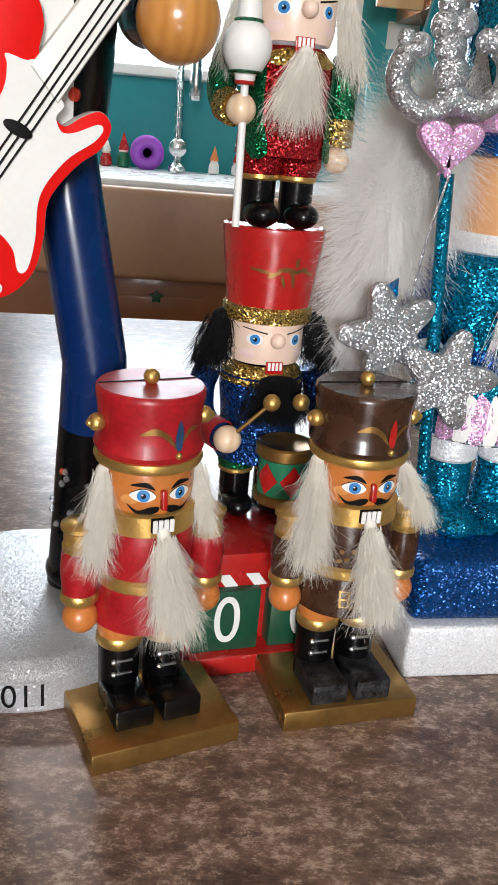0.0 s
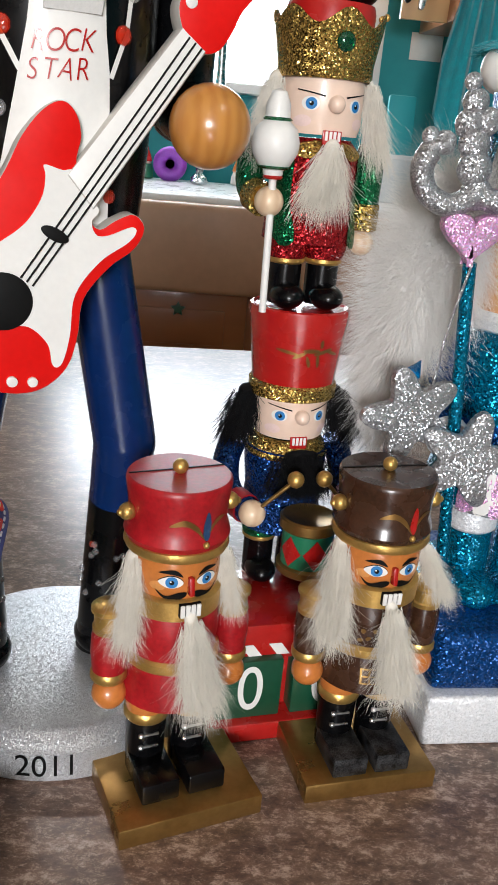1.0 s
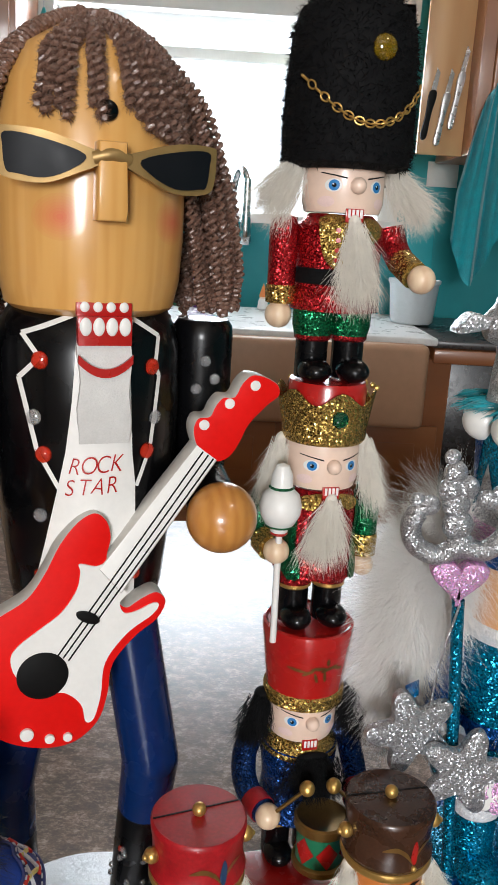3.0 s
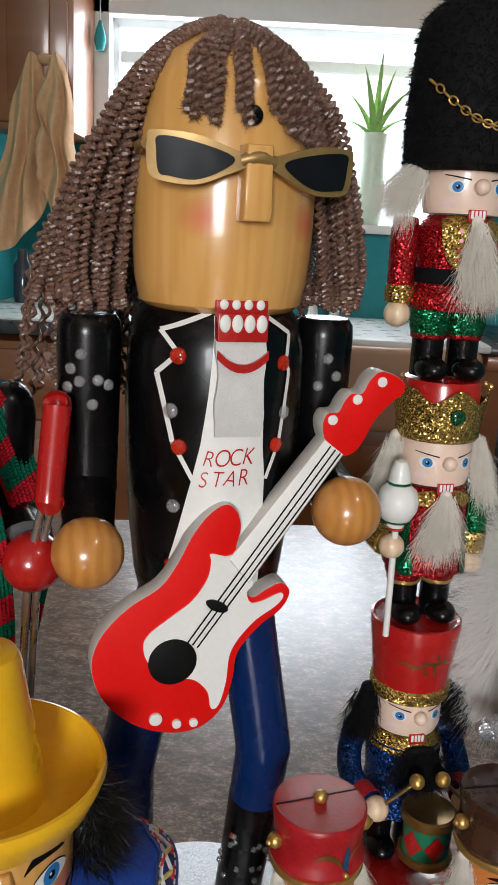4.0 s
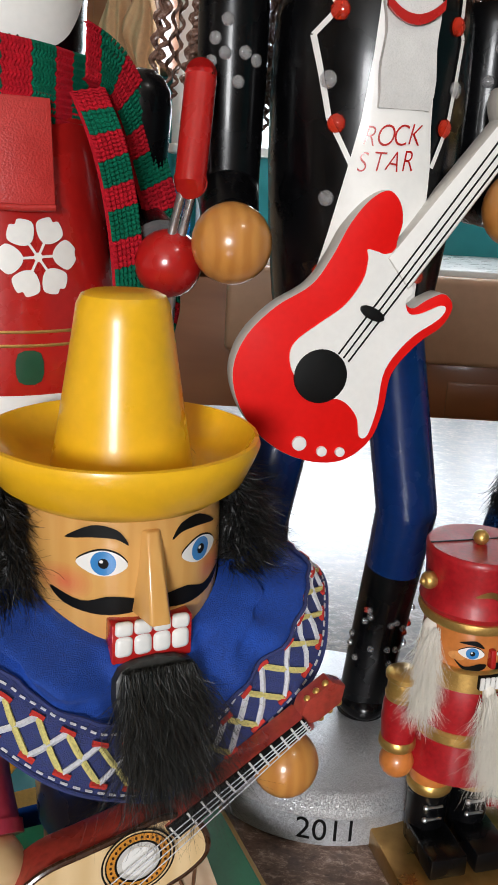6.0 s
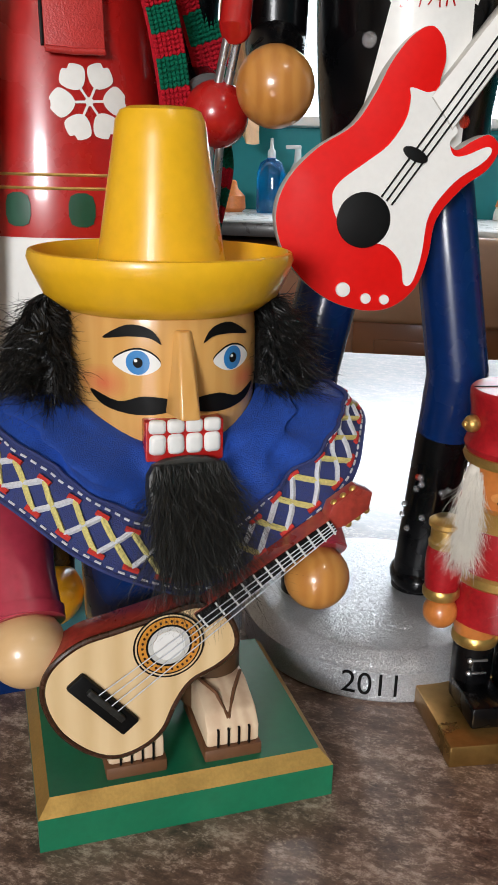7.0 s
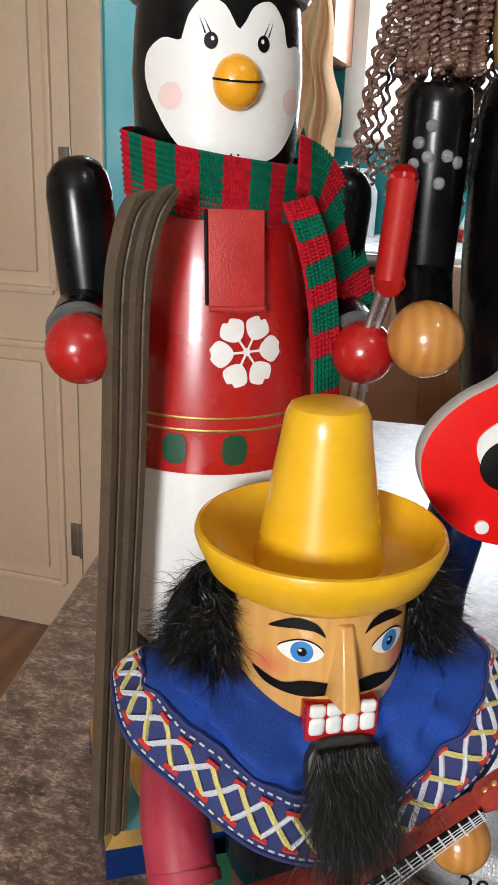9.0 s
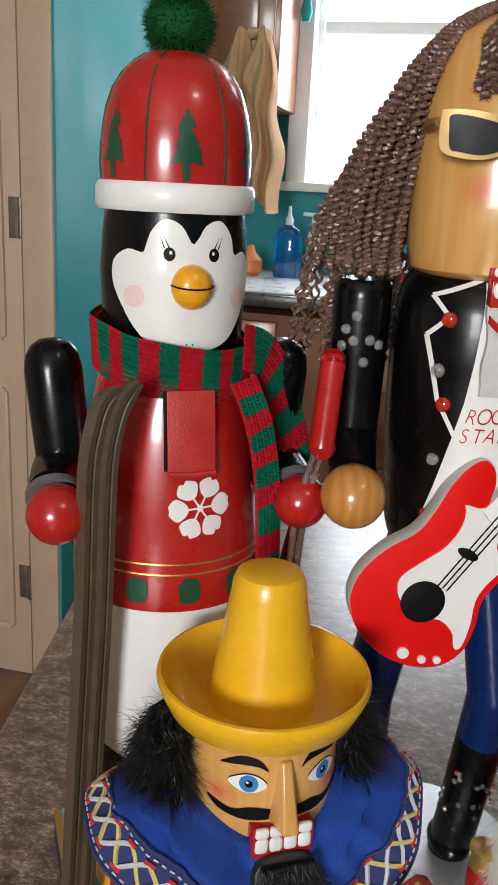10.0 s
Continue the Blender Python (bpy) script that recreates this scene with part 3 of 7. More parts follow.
star = [(0.021 * (1 if k % 2 == 0 else 0.5) * math.sin(math.pi * k / 5), 0.021 * (1 if k % 2 == 0 else 0.5) * math.cos(math.pi * k / 5)) for k in range(10)]
slab(b, star, 0.0, -0.012, DGREEN, I4, 0.002)
part("knob", b, run, "dark green star knob", at(0.0, 0.018, 0.62))
b = Build()
box(b, (AX1 - AX0, 0.5, 0.235), SINKTAN, at((AX0 + AX1) / 2, 0.235, 0.785), 0.018, 4)
part("sink_apron", b, run, "tan apron-front sink")
b = Build()
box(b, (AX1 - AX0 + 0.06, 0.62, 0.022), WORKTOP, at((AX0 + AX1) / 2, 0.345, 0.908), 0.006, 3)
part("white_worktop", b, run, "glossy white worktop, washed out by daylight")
b = Build()
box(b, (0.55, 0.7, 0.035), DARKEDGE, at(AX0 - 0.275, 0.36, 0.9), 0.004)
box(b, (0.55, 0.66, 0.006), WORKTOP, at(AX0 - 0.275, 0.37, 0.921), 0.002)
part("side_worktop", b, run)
b = Build()
box(b, (1.5, 0.62, 0.906), APPL, at(1.4, 0.4, 0.407), 0.004)
part("appliance", b, run, "black built-in appliance")
b = Build()
box(b, (1.6, 0.66, 0.04), CHERRY, at(1.42, 0.36, 0.87), 0.004)
box(b, (1.6, 0.66, 0.02), DARKEDGE, at(1.42, 0.37, 0.903), 0.003)
part("right_worktop", b, run)

# upper cabinets
cab = holder("wall_cabinet", at(-0.745, 2.93, 0.59), "cherry wood wall cabinet beside the window", "cabinet", "", "structure")
b = Build()
box(b, (0.26, 0.4, 0.9), CHERRY, at(0, 0, 0.45), 0.003)
part("body", b, cab)
b = Build()
box(b, (0.23, 0.02, 0.86), CHERRY, I4, 0.004)
box(b, (0.13, 0.01, 0.74), CHERRY, at(0, -0.01, 0), 0.005)
part("cabinet_door", b, cab, "", at(0, -0.21, 0.45))
cab2 = holder("wall_cabinet", at(1.0, 2.88, 0.572), "cherry wall cabinet with a maple side panel", "cabinet", "", "structure")
b = Build()
box(b, (0.56, 0.44, 0.92), CHERRY, at(0.02, 0, 0.46), 0.003)
part("body", b, cab2)
b = Build()
box(b, (0.14, 0.02, 0.92), LIGHTPLY, at(-0.33, -0.11, 0.46), 0.002)
part("side_panel", b, cab2, "pale maple side panel", at(0, 0, 0))
b = Build()
box(b, (0.5, 0.02, 0.88), CHERRY, at(0.03, -0.225, 0.46), 0.005)
box(b, (0.38, 0.012, 0.76), CHERRY, at(0.03, -0.235, 0.46), 0.005)
part("cabinet_door", b, cab2)
for kx, kz, L in ((0.622, 0.685, 0.13), (0.664, 0.675, 0.14), (0.703, 0.73, 0.15)):
    knife = holder("kitchen_knife", at(kx, 2.752, kz, 0, 8, 0), "kitchen knife held on the maple panel", "knife", "knives on the panel")
    b = Build()
    slab(b, curve([(-0.009, -L / 2), (0.009, -L / 2), (0.008, 0), (0.011, L / 2), (-0.011, L / 2), (-0.008, 0)], 4), 0.006, -0.008, STEEL if L > 0.135 else INK, I4, 0.002)
    part("handle", b, knife)
    b = Build()
    slab(b, [(-0.008, L / 2), (0.008, L / 2), (0.008, L * 0.95), (-0.004, L * 1.05)], 0.003, -0.001, CHROME)
    part("blade", b, knife)


def hanging_cloth(name, m, width, height, material, label, seed):
    rnd = random.Random(seed)
    ph = [rnd.random() * 6 for _ in range(4)]
    b, nu, nv, vs, fs = Build(), 40, 30, [], []
    for side in (0, 1):
        for i in range(nv + 1):
            t = i / nv
            for j in range(nu + 1):
                u = j / nu - 0.5
                gather = 0.42 + 0.58 * min(1, t * 1.6) ** 0.7
                drop = height * (t * (1 + 0.18 * math.sin(7 * u + ph[0]) * t) - 0.16 * (1 - abs(2 * u)) * (1 - t) ** 2)
                fold = 0.018 * math.sin(u * 17 + ph[1]) * (0.4 + 0.6 * t) + 0.01 * math.sin(u * 31 + ph[2] + 3 * t)
                vs.append((u * width * gather, fold - 0.02 + side * 0.006, -drop))
    w = nu + 1
    for side in (0, 1):
        o = side * (nv + 1) * w
        for i in range(nv):
            for j in range(nu):
                q = (o + i * w + j, o + (i + 1) * w + j, o + (i + 1) * w + j + 1, o + i * w + j + 1)
                fs.append(q if side == 0 else q[::-1])
    b.add(vs, fs, material)
    return thing(name, b, m, label, "towel")


def draped_towel(m, lobes, material, label):
    """A towel bunched on a hook: each lobe falls from the top into a slanting tip."""
    towel, nu, nv = holder("hand_towel", m, label, "towel"), 28, 34
    for cx, cy, w, L, lean, skew, seed in lobes:
        b, vs, fs = Build(), [], []
        for side in (0, 1):
            for j in range(nv + 1):
                v = j / nv
                half = w * (0.16 + 0.84 * min(1.0, 1.6 * v) ** 0.7)
                for i in range(nu + 1):
                    u = 2 * i / nu - 1
                    end = L * (0.8 + 0.2 * skew * u - 0.12 * u * u)
                    fold = 0.02 * math.sin(2.6 * u * math.pi + seed + 2.2 * v) * min(1.0, 2 * v) + 0.016 * noise.noise(Vector((2 * u, 5 * v, seed)))
                    sway = 0.03 * noise.noise(Vector((0.6 * u, 3.5 * v, seed + 7))) * min(1.0, 3 * v)
                    round_ = -0.03 * math.sqrt(max(0.0, 1 - u * u))
                    vs.append((cx + lean * v + half * u + sway, cy + round_ + fold + 0.006 * side, 0.01 * (1 - u * u) - end * v))
        o = (nu + 1) * (nv + 1)
        for side in (0, 1):
            for j in range(nv):
                for i in range(nu):
                    k = side * o + j * (nu + 1) + i
                    q = (k, k + 1, k + nu + 2, k + nu + 1)
                    fs.append(q[::-1] if side == 0 else q)
        b.add(vs, fs, material)
        part("cloth_fold", b, towel)
    b = Build()
    ball(b, (0, -0.005, -0.005), 0.02, material, 16, 1.3, 1, 0.8)
    part("gathered_top", b, towel)


draped_towel(at(-0.69, 2.69, 0.79), [(-0.035, 0, 0.095, 0.68, -0.045, -0.7, 1.0), (0.04, -0.02, 0.075, 0.62, 0.01, 0.8, 4.0)], TANCLOTH, "tan kitchen towel hung on a hook beside the window")
hanging_cloth("hand_towel", at(0.80, 2.63, 0.72), 0.2, 0.45, TEALCLOTH, "teal kitchen towel hung in folds", 9)

fau = holder("faucet", at(0.04, 2.86, 0.054), "tall brushed steel gooseneck faucet", "faucet")
b = Build()
tube(b, curve([(0, 0, 0.005), (0, 0, 0.2), (0, 0, 0.34), (0.01, -0.02, 0.42), (0.025, -0.06, 0.45), (0.04, -0.1, 0.42), (0.045, -0.11, 0.36)], 5, False), 0.012, CHROME, I4, 14)
lathe(b, [(0.028, 0.004), (0.027, 0.02), (0.016, 0.03)], CHROME)
part("spout", b, fau)
b = Build()
lathe(b, [(0.012, 0.0), (0.019, 0.012), (0.018, 0.06), (0.0135, 0.11), (0.0125, 0.2)], CHROME, at(0.045, -0.11, 0.215))
part("spray_head", b, fau)


def gnome(x, y, hat, body, s=1.0):
    b = Build()
    lathe(b, [(0.014, 0), (0.02, 0.004), (0.018, 0.03), (0.013, 0.042)], body)
    ball(b, (0, 0, 0.045), 0.013, SKIN, 16)
    lathe(b, [(0.016, 0.048), (0.013, 0.06), (0.006, 0.08), (0.0005, 0.098)], hat)
    ob = thing("gnome_ornament", b, at(x, y, 0.0555), "small ceramic garden gnome ornament", "ornament", "ornaments on the worktop")
    ob.scale = (s, s, s)
    return ob


gnome(0.16, 2.9, TERRA, WHITE, 0.9)
gnome(0.235, 2.92, RED, WHITE, 0.88)
gnome(-0.13, 2.9, RED, GREEN, 1.1)
gnome(-0.185, 2.9, WHITE, RED, 0.95)
b = Build()
ring = [(0.034 + 0.02 * math.cos(a), 0.02 * math.sin(a)) for a in (2 * math.pi * k / 16 for k in range(17))]
lathe(b, ring, PURPLE, at(0, 0, 0.05, 90, 0, 0), 36)
thing("purple_ring", b, at(-0.055, 2.88, 0.0555), "purple plastic ring standing on the worktop", "ornament")
b = Build()
lathe(b, [(0.004, 0.04), (0.004, 0.25), (0.003, 0.3)], CHROME, I4, 10)
ball(b, (0.005, 0, 0.075), 0.028, CHROME, 18, 1, 0.4, 1)
lathe(b, [(0.02, 0.002), (0.02, 0.01), (0.006, 0.02), (0.004, 0.05)], CHROME, I4, 16)
thing("utensil_stand", b, at(0.035, 2.8, 0.0555), "steel spoon on a stand beside the sink", "utensil")

soap = holder("soap_bottle", at(-0.565, 2.8, 0.0605), "clear bottle of blue dish soap", "bottle")
b = Build()
lathe(b, [(0.044, 0), (0.047, 0.012), (0.047, 0.12), (0.036, 0.155), (0.012, 0.17)], BLUESOAP, I4, 24, True, 1, 0.6)
part("bottle_body", b, soap)
b = Build()
lathe(b, [(0.013, 0.17), (0.013, 0.19), (0.006, 0.2), (0.005, 0.23)], PLASTIC, I4, 16)
part("cap", b, soap)
b = Build()
lathe(b, [(0.02, 0), (0.022, 0.01), (0.022, 0.14), (0.012, 0.16), (0.01, 0.2)], PLASTIC)
box(b, (0.05, 0.014, 0.012), PLASTIC, at(-0.015, 0, 0.205), 0.003)
thing("soap_dispenser", b, at(-0.49, 2.86, 0.0605), "frosted plastic soap dispenser", "bottle")
b = Build()
lathe(b, [(0.03, 0), (0.042, 0.012), (0.04, 0.05), (0.016, 0.075), (0.012, 0.095), (0.004, 0.1)], TERRA)
thing("orange_bottle", b, at(-0.69, 2.8, 0.0605), "squat orange bottle on the worktop", "bottle")
b = Build()
lathe(b, [(0.03, 0), (0.032, 0.01), (0.032, 0.12), (0.02, 0.14), (0.018, 0.17), (0.0, 0.172)], mat("smoked_glass", (0.03, 0.035, 0.05), 0.15, coat=0.4))
thing("dark_jar", b, at(-0.80, 2.82, 0.0605), "dark glass jar on the worktop", "jar")

b = Build()
prof = [(0.06, 0.002), (0.068, 0.01), (0.078, 0.125), (0.083, 0.13), (0.083, 0.14), (0.077, 0.14), (0.068, 0.014), (0.0, 0.012)]
lathe(b, prof, PLASTIC, I4, 40, True, 1.0, 0.8)
thing("plastic_tub", b, at(0.628, 2.72, 0.054), "frosted plastic dish tub on the worktop", "tub")
b = Build()
box(b, (0.09, 0.02, 0.315), TEALWALL, at(0, 0, 0.16), 0.008)
thing("cutting_board", b, at(0.665, 2.84, 0.054, -6, 0, 0), "teal plastic cutting board leaning upright", "cutting board")
for px, pz, w, h in ((0.785, 0.54, 0.11, 0.085),):
    plain("wall_notice", (w, 0.004, h), (px, 3.155, pz), PAPER, "", "white paper notice on the teal wall", "paper", 0.0005)

pot = holder("potted_plant", at(0.335, 3.06, 0.368), "spiky green plant in a tall pale vase on the window sill", "plant")
b = Build()
lathe(b, [(0.04, 0), (0.046, 0.01), (0.05, 0.12), (0.044, 0.22), (0.05, 0.3), (0.046, 0.3), (0.04, 0.22), (0.045, 0.12), (0.0, 0.02)], mat("pale_green_ceramic", (0.62, 0.72, 0.58), 0.35, vary=0.08), I4, 28)
part("vase", b, pot, "pale green vase")
for k, (lx, ly, L) in enumerate(((-0.09, 0.02, 0.2), (-0.05, -0.03, 0.26), (0.01, 0.0, 0.3), (0.06, 0.03, 0.27), (0.12, -0.02, 0.24), (0.14, 0.02, 0.16), (-0.12, -0.01, 0.13), (0.03, -0.05, 0.18))):
    b, vs, fs = Build(), [], []
    for q in range(9):
        u = q / 8
        c = Vector((lx * u ** 1.4, ly * u, 0.27 + L * u - 0.05 * u * u * abs(lx) / 0.1))
        w = 0.012 * (1 - u ** 2.2) + 0.0006
        vs += [c + Vector((-w, 0, 0)), c + Vector((0, -0.4 * w, 0)), c + Vector((w, 0, 0)), c + Vector((0, 0.2 * w, 0))]
    for q in range(8):
        for e in range(4):
            fs.append((4 * q + e, 4 * q + (e + 1) % 4, 4 * q + 4 + (e + 1) % 4, 4 * q + 4 + e))
    b.add(vs, fs, LEAF)
    part("leaf", b, pot)
b = Build()
lathe(b, [(0.001, 0), (0.012, 0.012), (0.011, 0.03), (0.004, 0.038), (0.001, 0.05)], GREEN, I4, 16)
lathe(b, [(0.009, 0.035), (0.008, 0.05), (0.001, 0.075)], RED, I4, 16)
tube(b, [(0, 0, 0.07), (0, 0, 0.12)], 0.0012, WTHREAD)
thing("hanging_ornament", b, at(-0.03, 3.12, 0.5), "small red and green ornament hung in the window", "ornament")
b = Build()
lathe(b, [(0.012, -0.06), (0.02, -0.03), (0.014, 0.0), (0.004, 0.03)], TEALWALL, I4, 16)
tube(b, [(0, 0, 0.02), (0, 0, 0.2)], 0.0015, WTHREAD)
thing("hanging_ornament", b, at(-0.585, 2.98, 0.93), "teal glass ornament hung beside the window", "ornament")

# Assumed fixtures out of view, one above each of these lights.
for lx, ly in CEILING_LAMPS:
    lamp = holder("assumed_ceiling_lamp", at(lx, ly, 1.5), "round white ceiling lamp, assumed, out of view", "lamp", "ceiling lamps")
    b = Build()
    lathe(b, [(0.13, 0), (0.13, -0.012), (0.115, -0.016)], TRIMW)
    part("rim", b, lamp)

# the island worktop on its cabinet
isl = holder("island", I4, "kitchen island with a brown stone-look worktop", "island", "", "structure")
b = Build()
bm = bmesh.new()
corners = [(-0.113, -0.62), (1.9, -0.62), (1.9, 1.11), (-0.377, 0.93)]
fc = bm.faces.new([bm.verts.new((x, y, 0)) for x, y in corners])
ex = bmesh.ops.extrude_face_region(bm, geom=[fc])
for v in ex["geom"]:
    if isinstance(v, bmesh.types.BMVert):
        v.co.z = -0.038
bmesh.ops.recalc_face_normals(bm, faces=bm.faces)
bmesh.ops.bevel(bm, geom=list(bm.edges), offset=0.004, segments=3, profile=0.5, affect="EDGES")
bmesh.ops.triangulate(bm, faces=[q for q in bm.faces if len(q.verts) > 4])
take(b, bm, STONE)
part("worktop", b, isl, "brown and grey mottled glossy worktop")
b = Build()
box(b, (2.0, 1.2, 0.87), CHERRY, at(0.82, 0.2, -0.4745), 0.004)
part("base_cabinet", b, isl)

# ---------- figures ----------
def eye(b, x, z, R, s, material=BLUE, m=I4, round_white=True, look_x=0.0, fine=0.002):
    if round_white:
        pts = [(x - s * 1.5, z - s * 0.1), (x - s * 0.9, z + s * 0.55), (x, z + s * 0.85), (x + s * 0.9, z + s * 0.55), (x + s * 1.4, z - s * 0.15), (x + s * 0.6, z - s * 0.75), (x - s * 0.5, z - s * 0.8)]
        painted(b, curve([(p[0], p[1] + s * 0.12) for p in pts], 4), INK, R, 0.0001, fine, m)
        painted(b, curve(pts, 4), WHITE, R, 0.0002, fine, m)
    painted(b, ell(x + look_x, z, s * 0.72, s * 0.8), material, R, 0.0003, fine, m)
    painted(b, ell(x + look_x, z, s * 0.3, s * 0.34, 14), INK, R, 0.0004, fine, m)
    painted(b, ell(x + look_x - s * 0.12, z + s * 0.14, s * 0.11, s * 0.11, 10), WHITE, R, 0.0005, fine, m)


def cheek(b, x, z, rx, rz, R, m=I4):
    """Soft red blush, airbrushed in rings that fade into the wood."""
    for k, mt in enumerate(CHEEK):
        q = 1 - k / len(CHEEK)
        painted(b, ell(x, z, rx * q, rz * q), mt, R, 0.00006 + 0.00004 * k, 0.002, m)


def small_soldier(m, coat, hat, feather, scale, seed, label, trousers, dusty, locks):
    """A turned toy soldier with tall hat, long side hair and beard."""
    b, rnd = Build(), random.Random(seed)
    head = [(0.0148, 0.0855), (0.0158, 0.092), (0.0158, 0.0985), (0.0152, 0.1015)]
    body = [(0.0186, 0.042), (0.0182, 0.048), (0.0166, 0.057), (0.0163, 0.062), (0.017, 0.07), (0.0163, 0.078), (0.0148, 0.0815)]
    RH, RB = reach(head), reach(body)
    lathe(b, head, ORANGE)
    lathe(b, body, coat)
    lathe(b, [(0.0168, 0.0565), (0.0178, 0.0575), (0.0178, 0.0605), (0.0167, 0.0615)], GOLD)
    lathe(b, [(0.0155, 0.0775), (0.0168, 0.0785), (0.0168, 0.0855), (0.0152, 0.0866)], GOLD)
    # hat
    lathe(b, [(0.0158, 0.1008), (0.0178, 0.1012), (0.0185, 0.1028), (0.0181, 0.1045), (0.017, 0.105)], GOLD, I4, 44)
    prof = [(0.0176, 0.1048), (0.0186, 0.107), (0.0178, 0.1098), (0.0170, 0.112), (0.0174, 0.119), (0.0182, 0.1245), (0.0181, 0.1262), (0.0174, 0.127)]
    lathe(b, prof, hat, I4, 44)
    RHAT = reach(prof)
    box(b, (0.034, 0.0006, 0.0004), INK, at(0, 0.003, 0.1271), 0)
    ball(b, (0, 0, 0.1292), 0.0027, GOLD, 16)
    for sx in (-1, 1):
        ball(b, (sx * 0.0186, -0.002, 0.1155), 0.0031, GOLD, 16)
        ball(b, (sx * 0.0212, -0.0025, 0.1155), 0.0013, GOLD, 10)
    painted(b, curve([(-0.0085, 0.1145), (-0.004, 0.1172), (0.0005, 0.1148), (0.003, 0.1108), (0.0035, 0.1092), (0.001, 0.112), (-0.003, 0.1148)], 4), DULLGOLD, RHAT, 0.0002)
    painted(b, curve([(0.0125, 0.1155), (0.009, 0.1165), (0.006, 0.114), (0.0042, 0.1095), (0.0065, 0.1125), (0.009, 0.1148)], 4), DULLGOLD, RHAT, 0.0002)
    painted(b, curve([(0.0042, 0.1195), (0.0056, 0.1155), (0.0054, 0.111), (0.004, 0.1092), (0.0028, 0.111), (0.003, 0.1155)], 4), feather, RHAT, 0.00035)
    ball(b, (0.0038 * 1, -RHAT(0.1085), 0.1078), 0.0012, GOLD, 10)
    # face
    for sx in (-1, 1):
        eye(b, sx * 0.0062, 0.0934, RH, 0.0027, fine=0.0015)
        painted(b, curve([(sx * 0.0026, 0.0955), (sx * 0.0055, 0.0982), (sx * 0.0102, 0.0968), (sx * 0.006, 0.0964)], 4), INK, RH, 0.0003, 0.0015)
        painted(b, curve([(sx * 0.0012, 0.0893), (sx * 0.004, 0.0893), (sx * 0.0078, 0.0878), (sx * 0.0108, 0.0902), (sx * 0.0084, 0.0869), (sx * 0.0045, 0.0862), (sx * 0.0015, 0.0875)], 4), INK, RH, 0.0003, 0.0015)
        painted(b, ell(sx * 0.0102, 0.0915, 0.0022, 0.0018), BLUSH, RH, 0.00012, 0.0015)
    box(b, (0.0019, 0.0032, 0.0068), RED, at(0, -0.0166, 0.0922, -8, 0, 0), 0.0006)
    # mouth and teeth
    box(b, (0.0078, 0.003, 0.005), INK, at(0, -0.0162, 0.0832), 0.0003)
    for k in range(4):
        box(b, (0.0016, 0.0012, 0.0046), WHITE, at(-0.0029 + k * 0.00193, -0.0177, 0.0832), 0.0003)
    # arms
    for sx in (-1, 1):
        am = at(sx * 0.0232, -0.001, 0)
        lathe(b, [(0.0001, 0.0805), (0.0052, 0.0805), (0.0066, 0.0795), (0.0066, 0.078), (0.0056, 0.077), (0.0056, 0.0725), (0.0062, 0.0718), (0.006, 0.07)], GOLD, am, 22)
        lathe(b, [(0.0058, 0.0705), (0.0064, 0.068), (0.0067, 0.062), (0.006, 0.0535)], coat, am, 22)
        lathe(b, [(0.0062, 0.054), (0.0067, 0.053), (0.0067, 0.051), (0.006, 0.05)], GOLD, am, 22)
        ball(b, (sx * 0.0232, -0.002, 0.0445), 0.0063, ORANGE, 18)
    # legs and boots
    for sx in (-1, 1):
        lm = at(sx * 0.0085, -0.0015, 0)
        lathe(b, [(0.0078, 0.035), (0.0085, 0.039), (0.0085, 0.0435)], ORANGE, lm, 20)
        lathe(b, [(0.0078, 0.0312), (0.0085, 0.0322), (0.0085, 0.0348), (0.0078, 0.0358)], GOLD, lm, 20)
        lathe(b, [(0.0072, 0.0085), (0.0074, 0.02), (0.0076, 0.0315)], BLACK, lm, 20)
        box(b, (0.0142, 0.0215, 0.0085), dusty, at(sx * 0.0088, -0.0125, 0.0124), 0.001)
        for k in range(2):
            box(b, (0.0064, 0.001, 0.0009), STEEL, at(sx * 0.0085 - 0.0005, -0.0089, 0.027 - k * 0.0052), 0.0003)
            ball(b, (sx * 0.0085 - 0.004, -0.0088, 0.027 - k * 0.0052), 0.0011, STEEL, 8)
    if trousers:
        for fx, fz in ((-0.008, 0.0685), (-0.006, 0.0655), (-0.004, 0.069), (-0.0085, 0.0645), (-0.002, 0.0665)):
            painted(b, ell(fx, fz, 0.0011, 0.0008, 10, fz * 300), DULLGOLD, RB, 0.0003)
        for k in range(3):
            painted(b, [(-0.0075 + 0.003 * k, 0.0465), (-0.0068 + 0.003 * k, 0.0465), (-0.0068 + 0.003 * k, 0.0528), (-0.0075 + 0.003 * k, 0.0528)], DULLGOLD, RB, 0.0003)
        for k in range(3):
            painted(b, [(-0.0075, 0.0465 + 0.0029 * k), (-0.0008, 0.0465 + 0.0029 * k), (-0.0008, 0.0471 + 0.0029 * k), (-0.0075, 0.0471 + 0.0029 * k)], DULLGOLD, RB, 0.0003)
    # beard and side hair
    fluff(b, HAIRW, (0.0002, -0.0175, 0.0805), (0.004, -0.023, 0.047), (1, 0, 0), 0.003, 0.0066, (0, -1, 0.1), 0.0036, 3600, rnd, 0.00008, fray=0.22, wild=0.55, length=0.4, core=0.4)
    for top, tip, w1, n in locks:
        fluff(b, HAIRW, top, tip, (1, -0.4, 0), 0.0028, w1, (0.1, -1, 0.1), 0.0042, n, rnd, 0.00008, fray=0.2, wild=0.55, length=0.42, core=0.35)
    ob = thing("nutcracker", b, m, label, "nutcracker", "small nutcrackers")
    ob.scale = (scale, scale, scale)
    return ob


